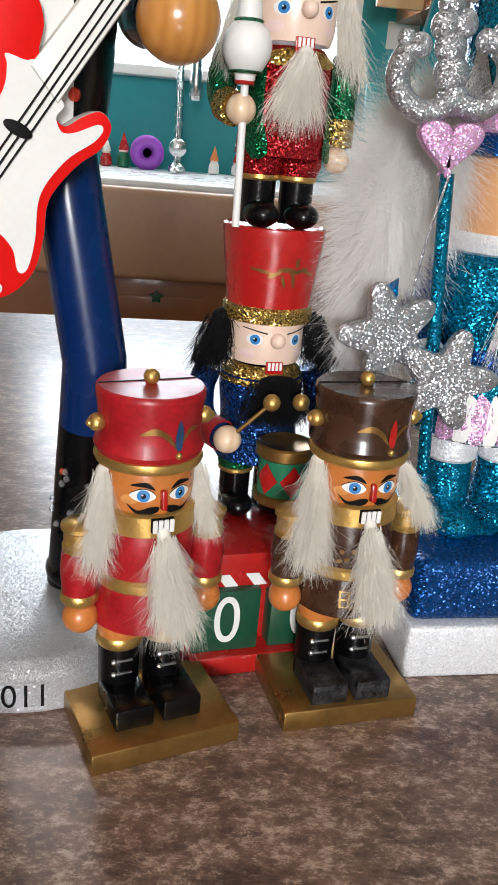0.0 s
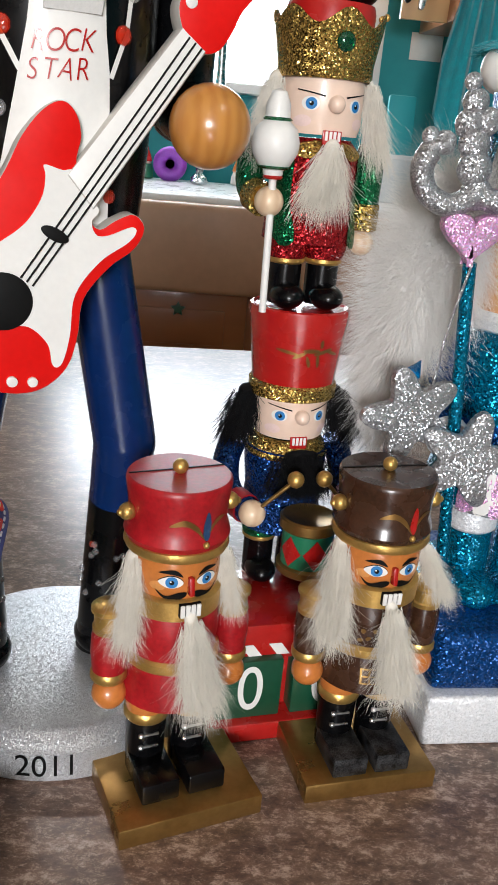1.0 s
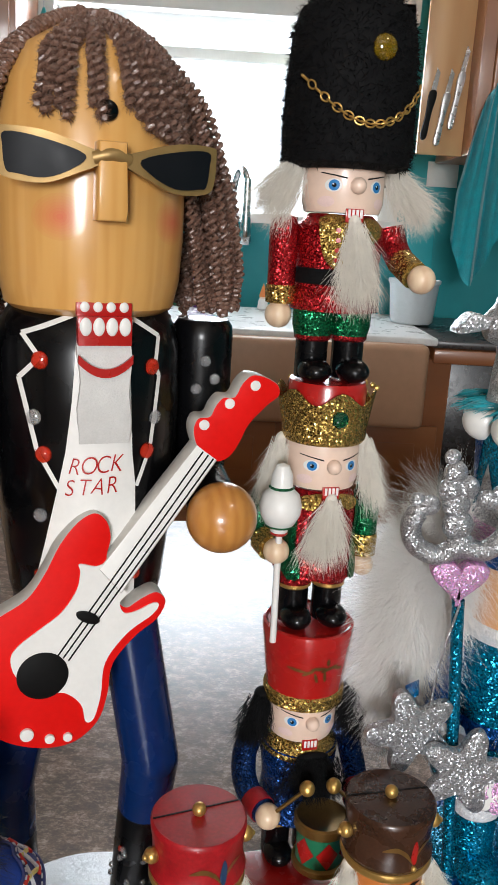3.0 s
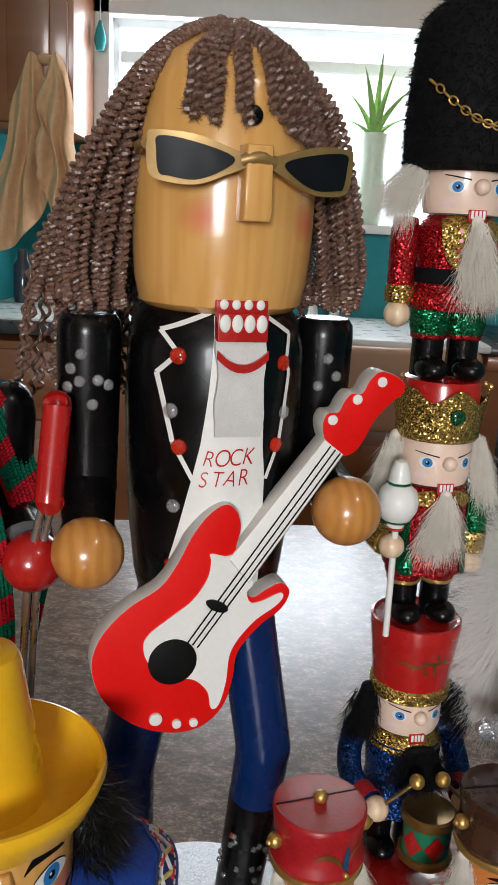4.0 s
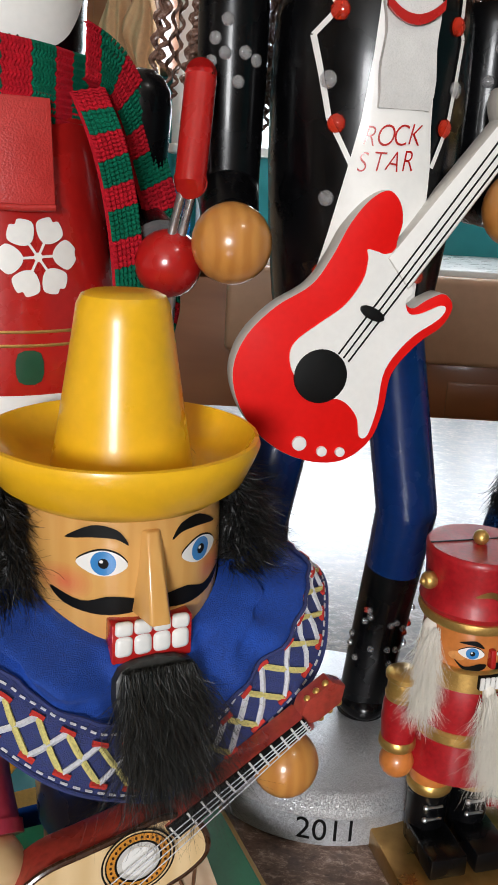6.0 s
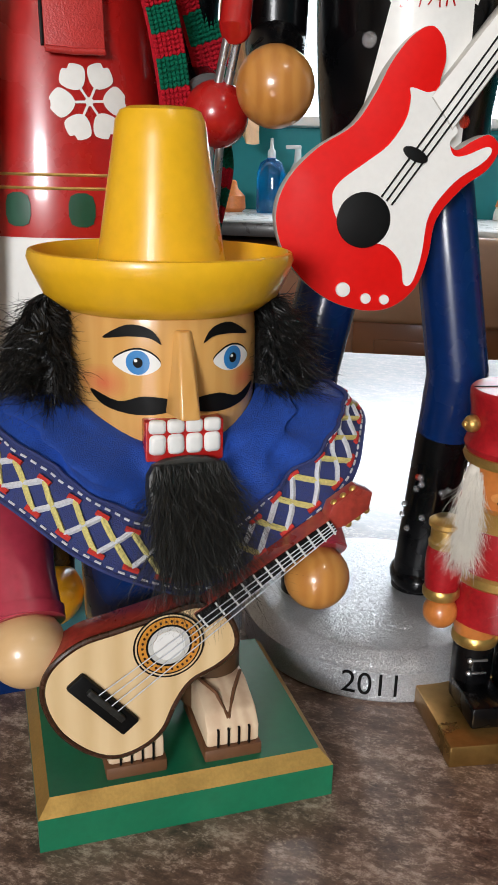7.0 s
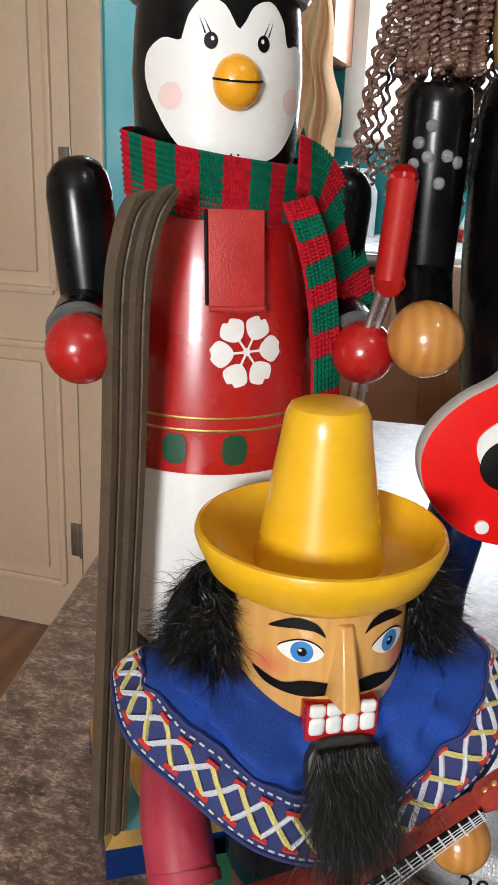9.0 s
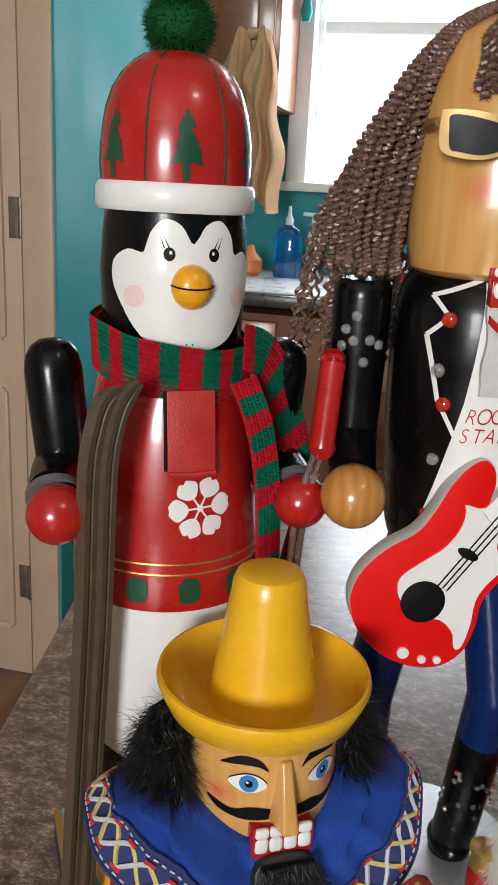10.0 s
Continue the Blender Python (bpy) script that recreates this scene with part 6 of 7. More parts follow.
# poncho with woven border
def drape(a, t):
    """A point of the poncho: a round the neck (0 is the front), t from the neck to the hem."""
    s = abs(math.sin(a))
    front = max(0.0, math.cos(a))
    rim = 0.0425 + 0.0245 * s ** 1.2 + 0.003 * math.cos(2 * a)
    hem = 0.0825 + 0.0385 * s ** 1.5 - 0.004 * (1 - front) * (1 - s)
    neck_r, neck_z = 0.0287, 0.1335 - 0.013 * front ** 2
    r = neck_r + (rim - neck_r) * (t ** 0.75)
    z = neck_z + (hem - neck_z) * (t ** 1.25) + 0.003 * math.sin(math.pi * t) * s
    w = math.sin(math.pi * min(1.0, t * 1.1)) ** 1.2
    fold = w * (0.0085 * noise.noise(Vector((2.4 * math.sin(a), 2.4 * math.cos(a), 4 * t))) + 0.0045 * noise.noise(Vector((7 * math.sin(a), 7 * math.cos(a), 3 * t + 5)))) + 0.001 * math.sin(9 * a) * t
    return Vector(((r + fold) * math.sin(a), -(r + fold) * math.cos(a) * (0.92 if math.cos(a) > 0 else 0.8), z))


def drape_out(a, t):
    e = 0.002
    n = (drape(a + e, t) - drape(a - e, t)).cross(drape(a, t + e) - drape(a, t - e))
    n.normalize()
    p = drape(a, t)
    return n if n.dot(Vector((p.x, p.y, 0.02))) > 0 else -n


pon = holder("poncho", SM, "blue cotton poncho with a woven diamond border", "poncho")
b, vs, fs, na, nt_ = Build(), [], [], 240, 28
for lay in (0, 1):
    for i in range(nt_ + 1):
        for k in range(na):
            a, t = 2 * math.pi * k / na, i / nt_
            vs.append(drape(a, t) - drape_out(a, max(0.05, t)) * (0.0009 * lay))
for lay in (0, 1):
    o = lay * (nt_ + 1) * na
    for i in range(nt_):
        for k in range(na):
            q = (k + 1) % na
            fc = (o + i * na + k, o + (i + 1) * na + k, o + (i + 1) * na + q, o + i * na + q)
            fs.append(fc if lay == 0 else fc[::-1])
b.add(vs, fs, BLUECLOTH)
part("cloth", b, pon)
b, vs, fs, na = Build(), [], [], 200
for lay, (lo, hi, up) in enumerate(((0.63, 1.015, 0.0006),)):
    for i in range(7):
        for k in range(na):
            a, t = 2 * math.pi * k / na, lo + (hi - lo) * i / 6
            vs.append(drape(a, t) + drape_out(a, t) * up)
    for i in range(6):
        for k in range(na):
            q = (k + 1) % na
            fs.append((i * na + k, (i + 1) * na + k, (i + 1) * na + q, i * na + q))
b.add(vs, fs, NAVYTRIM)
for t in (0.63, 1.015):
    tube(b, [drape(2 * math.pi * k / na, t) + drape_out(2 * math.pi * k / na, t) * 0.0007 for k in range(na)], 0.0006, NAVYTRIM, I4, 6, True)
trim = part("woven_border", b, pon, "navy woven border")
# arc positions at even distance
angles, acc, last = [0.0], 0.0, drape(0, 0.86)
total = sum((drape(2 * math.pi * (k + 1) / 720, 0.86) - drape(2 * math.pi * k / 720, 0.86)).length for k in range(720))
step, nxt = total / 37, total / 37
for k in range(1, 720):
    p = drape(2 * math.pi * k / 720, 0.86)
    acc += (p - last).length
    last = p
    if acc >= nxt and len(angles) < 37:
        angles.append(2 * math.pi * k / 720)
        nxt += step
angles.append(2 * math.pi)
yb, rb, wb = Build(), Build(), Build()


def stitched(bb, a0, t0, a1, t1, w, material, lift):
    pts = [drape(a0 + (a1 - a0) * s / 3, t0 + (t1 - t0) * s / 3) + drape_out(a0, 0.86) * lift for s in range(4)]
    tube(bb, pts, w, material, I4, 5)


for i in range(37):
    a0, a1 = angles[i], angles[i + 1]
    am_ = (a0 + a1) / 2
    for s in (0, 1):
        stitched(yb, a0, 0.71 if s else 0.94, a1, 0.94 if s else 0.71, 0.0009, YTHREAD if s else WTHREAD, 0.0008)
    for t in (0.705, 0.945):
        stitched(rb, a0 - (a1 - a0) * 0.22, t, a0 + (a1 - a0) * 0.22, t, 0.0008, RTHREAD, 0.001)
    for t in (0.66, 0.985):
        for s in (0.0, 0.33, 0.66):
            stitched(wb, a0 + (a1 - a0) * s, t, a0 + (a1 - a0) * (s + 0.18), t, 0.00034, WTHREAD, 0.0008)
for nm, bb in (("diamond_stitching", yb), ("red_stitching", rb), ("white_stitching", wb)):
    part(nm, bb, trim, nm.replace("_", " "))

# green base with gold chamfer
def chamfer_base(name, m, w, d, h, lower, upper, label):
    base = holder(name, m, label, "base")
    b = Build()
    ch = 0.0038
    vs = []
    for z, k in ((0, 0), (h - 0.0046, 0), (h, ch)):
        vs += [(-w / 2 + k, -d / 2 + k, z), (w / 2 - k, -d / 2 + k, z), (w / 2 - k, d / 2 - k, z), (-w / 2 + k, d / 2 - k, z)]
    b.add(vs, [(0, 1, 5, 4), (1, 2, 6, 5), (2, 3, 7, 6), (3, 0, 4, 7), (3, 2, 1, 0)], lower, I4, False)
    part("block", b, base)
    b = Build()
    b.add(vs, [(4, 5, 9, 8), (5, 6, 10, 9), (6, 7, 11, 10), (7, 4, 8, 11)], GOLD, I4, False)
    part("gold_edge", b, base, "gold painted chamfer")
    b = Build()
    b.add(vs[8:], [(0, 1, 2, 3)], upper, I4, False)
    part("top_face", b, base)
    return base


chamfer_base("wooden_base", SM @ at(0.0007, 0.0, 0), 0.0938, 0.0775, 0.0162, GREEN, GREEN, "green painted wooden base with a gold edge")

# small acoustic guitar
AY = -0.0495
ag = holder("toy_guitar", SM, "small acoustic toy guitar with pale spruce top", "guitar")
ab = curve(mm([(-2.0, 82.5), (-13.5, 79.8), (-23.2, 77.6), (-32.6, 75.3), (-39.9, 70.1), (-43, 64), (-42.5, 56.9), (-38.8, 48.6), (-31.7, 41.4), (-24.4, 38.3), (-16.8, 40), (-10.9, 44.8), (-7.2, 52.9), (-2.6, 59.3), (5, 63.0), (9.9, 67.5), (9.9, 73.5), (6.2, 79.5)]), 5)
b = Build()
slab(b, ab, AY + 0.0115, AY, REDWOOD, I4, 0.0005)
part("guitar_body", b, ag, "red stained sides")
cx_, cz_ = sum(p[0] for p in ab) / len(ab), sum(p[1] for p in ab) / len(ab)
b = Build()
tube(b, [(p[0], AY, p[1]) for p in ab], 0.0009, BROWNH, I4, 8, True)
part("binding", b, ag, "dark edge binding")
b = Build()
slab(b, [(cx_ + (p[0] - cx_) * 0.972, cz_ + (p[1] - cz_) * 0.972) for p in ab], AY + 0.001, AY - 0.0005, TOPWOOD)
part("soundboard", b, ag, "pale spruce soundboard")
rc = (-0.0091, 0.0719)
b = Build()
for r0, r1, mt, up in ((0.0, 0.0044, WHITE, 0.0012), (0.0044, 0.0058, CREAMW, 0.0011), (0.0058, 0.0064, INK, 0.0012), (0.0064, 0.0085, mat("amber_inlay", (0.6, 0.25, 0.03), 0.35), 0.0011), (0.0085, 0.0089, INK, 0.0012), (0.0089, 0.0094, TOPWOOD, 0.0011), (0.0094, 0.0099, INK, 0.0012)):
    n = 48
    vs = [(rc[0] + r * math.cos(2 * math.pi * k / n), AY - up, rc[1] + r * math.sin(2 * math.pi * k / n)) for r in (r0, r1) for k in range(n)]
    fs = [(k, n + k, n + (k + 1) % n, (k + 1) % n) for k in range(n)]
    b.add(vs, [q[::-1] for q in fs], mt, I4, False)
for k in range(30):
    a = 2 * math.pi * k / 30
    slab(b, ell(rc[0] + 0.0074 * math.cos(a), rc[1] + 0.0074 * math.sin(a), 0.00035, 0.00035, 8), AY - 0.001, AY - 0.0014, BROWNH)
part("rosette", b, ag, "amber and black ring inlay")
b = Build()
box(b, (0.0228, 0.0022, 0.0062), INK, at(-0.0274, AY - 0.001, 0.0565, 0, 49, 0), 0.0007)
box(b, (0.014, 0.003, 0.0018), HAIRG, at(-0.0268, AY - 0.002, 0.057, 0, 49, 0), 0.0004)
part("bridge", b, ag, "black bridge")
nd = Vector((36.5 - 1.2, 103.2 - 79.0)).normalized()
nn = Vector((-nd.y, nd.x))
n0, n1 = Vector((-0.6, 78.2)), Vector((37.2, 102.6))
b = Build()
q = [n0 + nn * 2.6, n1 + nn * 2.0, n1 - nn * 2.0, n0 - nn * 2.6]
slab(b, mm([tuple(p) for p in q]), AY + 0.0055, AY - 0.0012, REDWOOD)
part("neck", b, ag, "red stained neck")
b = Build()
q = [n0 + nn * 2.5, n1 + nn * 1.9, n1 - nn * 1.9, n0 - nn * 2.5]
slab(b, mm([tuple(p) for p in q]), AY - 0.001, AY - 0.002, INK)
part("fingerboard", b, ag, "black fingerboard")
for k in range(12):
    b = Build()
    c = n0.lerp(n1, 0.02 + 0.96 * (k / 11) ** 0.85)
    tube(b, [((c + nn * 2.4).x * S, AY - 0.0021, (c + nn * 2.4).y * S), ((c - nn * 2.4).x * S, AY - 0.0021, (c - nn * 2.4).y * S)], 0.00032, WHITE, I4, 6)
    part("fret", b, ag)
b = Build()
hp = [n1 + nn * 2.1, n1 + nd * 3 + nn * 4.4, n1 + nd * 12 + nn * 4.2, n1 + nd * 14.5, n1 + nd * 11 - nn * 3.6, n1 + nd * 3 - nn * 3.4, n1 - nn * 2.1]
slab(b, mm([tuple(p) for p in hp]), AY + 0.005, AY - 0.0005, REDWOOD, I4, 0.0005)
part("headstock", b, ag, "red stained headstock")
for k in range(3):
    for sgn in (-1, 1):
        b = Build()
        c = n1 + nd * (4 + 3.2 * k) + nn * 4.0 * sgn
        ball(b, (c.x * S, AY + 0.001, c.y * S), 0.0011, GOLD, 10)
        part("tuning_peg", b, ag)
for k in range(4):
    b = Build()
    o = nn * (1.5 - k)
    st = Vector((-26.5, 57.5)) + nn * (2.4 - 1.6 * k) * 1.6
    e = n1 + o * 0.9
    tube(b, [(st.x * S, AY - 0.0028, st.y * S), (e.x * S, AY - 0.0026, e.y * S)], 0.00016, WTHREAD, I4, 5)
    part("string", b, ag)

# ---------- penguin ----------
PM = at(-0.1486, 0.3078, 0, 0, 0, 31.5)


def penguin_figure(m):
    b, rnd = Build(), random.Random(51)
    head = [(0.026, 0.272), (0.0292, 0.28), (0.0312, 0.292), (0.0318, 0.305), (0.031, 0.318), (0.0295, 0.33)]
    RH = reach(head)
    lathe(b, head, BLACK, I4, 56)
    body = [(0.0405, 0.1722), (0.0407, 0.178), (0.0402, 0.19), (0.0385, 0.205), (0.0365, 0.222), (0.0342, 0.24), (0.031, 0.258), (0.027, 0.272)]
    RB = reach(body)
    lathe(b, body, RED, I4, 64)
    lathe(b, [(0.012, 0.088), (0.028, 0.09), (0.036, 0.1), (0.0392, 0.12), (0.0402, 0.145), (0.0402, 0.1725)], WHITE, I4, 64)
    face = curve([(-0.0184, 0.3132), (-0.024, 0.3138), (-0.0285, 0.309), (-0.0282, 0.299), (-0.0225, 0.287), (-0.014, 0.2785), (0, 0.2755), (0.014, 0.2785), (0.0225, 0.287), (0.0282, 0.299), (0.0285, 0.309), (0.024, 0.3138), (0.0192, 0.313), (0.0172, 0.32), (0.0122, 0.3252), (0.0055, 0.3232), (0.0005, 0.3165), (-0.0045, 0.3232), (-0.0112, 0.3252), (-0.0162, 0.32)], 4)
    painted(b, face, WHITE, RH, 0.0003, 0.003)
    for sx in (-1, 1):
        painted(b, ell(sx * 0.0091, 0.3128, 0.0023, 0.0025), INK, RH, 0.0005, 0.002)
        painted(b, ell(sx * 0.0086, 0.3134, 0.0006, 0.0007, 10), WHITE, RH, 0.0007, 0.002)
        for k in (0, 1):
            painted(b, [(sx * (0.0088 + 0.0018 * k), 0.3148), (sx * (0.0094 + 0.0018 * k), 0.3148), (sx * (0.0118 + 0.0012 * k), 0.3202)], INK, RH, 0.0005, 0.002)
        painted(b, ell(sx * 0.0215, 0.2965, 0.0036, 0.0042), PBLUSH, RH, 0.0005, 0.002)
    ball(b, (0.0, -0.0315, 0.301), 0.0085, BEAK, 28, 1, 0.85, 1)
    tube(b, [(0.0088 * math.sin(a), -0.0315 - 0.0076 * math.cos(a), 0.3014 - 0.0006 * math.cos(a * 1.5)) for a in (-1.45 + 2.9 * k / 20 for k in range(21))], 0.00035, INK, I4, 6)
    for k in (-1, 1):
        painted(b, ell(k * 0.0012, 0.2792, 0.0004, 0.0004, 8), INK, RH, 0.0005, 0.002)
    # hat
    lathe(b, [(0.0295, 0.328), (0.0325, 0.3275), (0.0338, 0.3292), (0.0338, 0.3362), (0.0325, 0.338), (0.03, 0.3382)], WHITE, I4, 64)
    cap = [(0.0312, 0.3375), (0.0316, 0.345), (0.0312, 0.355), (0.0295, 0.366), (0.0262, 0.3755), (0.021, 0.383), (0.0135, 0.388), (0.0004, 0.3905)]
    RC = reach(cap)
    lathe(b, cap, RED, I4, 64)
    half = [(0.0036, 0.3588), (0.0009, 0.3596), (0.005, 0.3518), (0.0013, 0.3528), (0.0064, 0.3448), (0.0013, 0.3462), (0.0014, 0.339)]
    fir = [(0.0, 0.366)] + [(-x, z) for x, z in half] + [(x, z) for x, z in reversed(half)]
    for k in range(6):
        painted(b, fir, DGREEN, RC, 0.0003, 0.003, I4, math.radians(-6 + 60 * k))
        tube(b, [((RC(z) + 0.0001) * math.sin(math.radians(24 + 60 * k)), -(RC(z) + 0.0001) * math.cos(math.radians(24 + 60 * k)), z) for z in (0.3385, 0.345, 0.352, 0.36, 0.367, 0.374, 0.38, 0.385, 0.388)], 0.00045, DGREEN, I4, 6)
    # jersey decoration
    sn = (0.004, 0.2155)
    for k in range(6):
        a = math.radians(4) + k * math.pi / 3
        c, s = math.cos(a), math.sin(a)

        def turned(pts):
            return [(sn[0] + x * c - z * s, sn[1] + x * s + z * c) for x, z in pts]
        painted(b, curve(turned([(0.0046, 0.0), (0.0062, 0.0029), (0.0096, 0.0046), (0.0126, 0.0017), (0.0118, 0.0), (0.0126, -0.0017), (0.0096, -0.0046), (0.0062, -0.0029)]), 4), WHITE, RB, 0.0004, 0.003)
        painted(b, turned([(0.001, 0.0004), (0.005, 0.0004), (0.005, -0.0004), (0.001, -0.0004)]), WHITE, RB, 0.0004, 0.003)
    painted(b, ell(sn[0], sn[1], 0.0014, 0.0014, 16), WHITE, RB, 0.0004, 0.003)
    for z in (0.1925, 0.1882):
        lathe(b, [(RB(z) + 0.0001, z - 0.0005), (RB(z) + 0.0003, z), (RB(z) + 0.0001, z + 0.0005)], GOLD, I4, 64)
    for k in range(12):
        painted(b, curve([(-0.0036, 0.1768), (0.0036, 0.1768), (0.0036, 0.1858), (-0.0036, 0.1858)], 3), DGREEN, RB, 0.0004, 0.003, I4, math.radians(-30 + 30 * k))
    # jaw lever of the nutcracker, red leather
    box(b, (0.0192, 0.0016, 0.032), LEATHER, at(0.0, -0.0352, 0.2465, -9, 0, 0), 0.0005)
    # Black strip draws the shade of the gap along the lever's left edge.
    box(b, (0.0011, 0.0016, 0.031), INK, at(-0.0101, -0.0347, 0.2468, -9, 0, 0), 0.0003)
    tube(b, [(-0.0094, -0.0383, 0.2306), (0.0, -0.0388, 0.2302), (0.0094, -0.0383, 0.2306)], 0.0011, LEATHER, I4, 10)
    # flippers
    for sx in (-1, 1):
        a = tilt(sx * 0.047, -0.002, 0.25, -6 if sx < 0 else 10, sx * (5 if sx < 0 else 0))
        lathe(b, [(0.0001, 0.2775), (0.0045, 0.277), (0.008, 0.2748), (0.0105, 0.271), (0.0115, 0.265), (0.0113, 0.245), (0.0108, 0.222)], BLACK, a, 28)
        hx, hy2, hz = (-0.0518, -0.0415, 0.2188) if sx < 0 else (0.0488, -0.0324, 0.2135)
        tube(b, [(sx * 0.0475, -0.004 if sx > 0 else -0.006, 0.2235), (hx, hy2 + 0.01, hz + 0.004)], [0.0108, 0.0102], BLACK, I4, 22)
        tube(b, [(hx, hy2 + 0.011, hz + 0.0045), (hx, hy2 + 0.0085, hz + 0.0032)], 0.0108, mat("grey_cuff", (0.12, 0.12, 0.12), 0.4), I4, 22)
        ball(b, (hx, hy2, hz), 0.0115, RED, 28)
    # legs and yellow feet
    for sx in (-1, 1):
        lathe(b, [(0.013, 0.02), (0.014, 0.06), (0.014, 0.095)], BLACK, at(sx * 0.016, 0.0, 0), 24)
        ball(b, (sx * 0.018, -0.014, 0.0285), 0.0175, BEAK, 24, 0.95, 1.4, 0.62)
    # plush pompom
    ball(b, (0, 0, 0.399), 0.0115, POMG, 20, 1.15, 1.15, 0.9)
    roots = []
    for _ in range(2400):
        u, v = rnd.uniform(-1, 1), rnd.uniform(0, 2 * math.pi)
        w = math.sqrt(1 - u * u)
        d = Vector((w * math.cos(v), w * math.sin(v), u))
        roots.append((Vector((0, 0, 0.399)) + 0.0112 * d, d + Vector((rnd.gauss(0, 0.25), rnd.gauss(0, 0.25), rnd.gauss(0, 0.25)))))
    strands(b, POMG, roots, 0.0042, 0.0003, 0.1, 0.3, 2, I4, rnd)
    ob = thing("nutcracker", b, m, "penguin nutcracker in red jersey and knit-painted red cap", "nutcracker")
    # the head is a little smaller than the body
    for v in ob.data.vertices:
        r = math.hypot(v.co.x, v.co.y)
        if v.co.z > 0.272 and r < 0.0405 and abs(v.co.x) < 0.0352:
            k = 1 - 0.075 * min(1.0, (v.co.z - 0.272) / 0.02)
            v.co = Vector((v.co.x * k, v.co.y * k, min(v.co.z, 0.338) + 0.92 * max(0.0, v.co.z - 0.338)))
    return ob


penguin_figure(PM)
SKYB = mat("light_blue_paint", (0.1, 0.36, 0.48), 0.4, vary=0.05)
chamfer_base("wooden_base", PM @ at(0.001, 0.002, 0), 0.097, 0.084, 0.0195, NAVY, SKYB, "navy and light blue wooden base with a gold edge")

# striped knitted scarf: rows of stitches
def knit_strip(b, centre, across, outw, n_along, n_across, stripe, w):
    """Rounded stitches along a band. centre(s), across(s) and outw(s) give the band, s from 0 to 1."""
    for i in range(n_along):
        s = (i + 0.5) / n_along
        c, ac, ow = centre(s), across(s).normalized(), outw(s).normalized()
        c2 = centre(min(1, s + 0.001)) - centre(max(0, s - 0.001))
        al = c2.normalized()
        L = (centre(min(1, s + 0.5 / n_along)) - centre(max(0, s - 0.5 / n_along))).length
        material = KNITG if int(s * stripe) % 2 else KNITR
        for j in range(n_across):
            u = (j + 0.5) / n_across - 0.5
            p = c + ac * (u * w) + ow * 0.0006
            hw = w / n_across * 0.56
            tip = 0.35 * hw * (1 if j % 2 else -1)
            vs, fs = [], []
            for ka, la in ((-1, 0.0), (-0.45, 0.75), (0.3, 0.9), (0.95, 0.1)):
                for kb, lb in ((-1, 0.0), (0.0, 1.0), (1, 0.0)):
                    vs.append(p + al * (ka * L * 0.6 + tip * kb) + ac * (kb * hw) + ow * (0.0011 * la * lb - 0.0004))
            for r in range(3):
                for q in range(2):
                    k0 = r * 3 + q
                    fs.append((k0, k0 + 1, k0 + 4, k0 + 3))
            b.add(vs, fs, material)


scarf = holder("scarf", PM, "red and green striped knitted scarf", "scarf")
b = Build()


def loop_c(s):
    a = -2.6 + 5.2 * s
    return Vector(((0.0316 + 0.0008 * math.sin(7 * a)) * math.sin(a), -(0.0316 + 0.0008 * math.sin(7 * a)) * math.cos(a), 0.2715 - 0.004 * math.cos(a) - 0.004 * math.sin(a)))


def loop_o(s):
    p = loop_c(s)
    return Vector((p.x, p.y, 0.006))


ringv, ringf = [], []
for k in range(97):
    p, o = loop_c(k / 96), loop_o(k / 96).normalized()
    for u, d in ((-0.01, 0.002), (-0.009, -0.0001), (0.009, -0.0001), (0.01, 0.002)):
        ringv.append(p + Vector((0, 0, u)) - o * d)
for k in range(96):
    for q in range(3):
        ringf.append((4 * k + q, 4 * k + 4 + q, 4 * k + 5 + q, 4 * k + 1 + q))
b.add(ringv, ringf, KNITR)
knit_strip(b, loop_c, lambda s: Vector((0, 0, 1)) + loop_o(s) * 2.0, loop_o, 150, 11, 21, 0.022)
part("neck_wrap", b, scarf)


def tail_fn(pts):
    cv = curve(pts, 12, False)

    def f_(s):
        x = s * (len(cv) - 1)
        i = min(int(x), len(cv) - 2)
        return cv[i].lerp(cv[i + 1], x - i)
    return f_


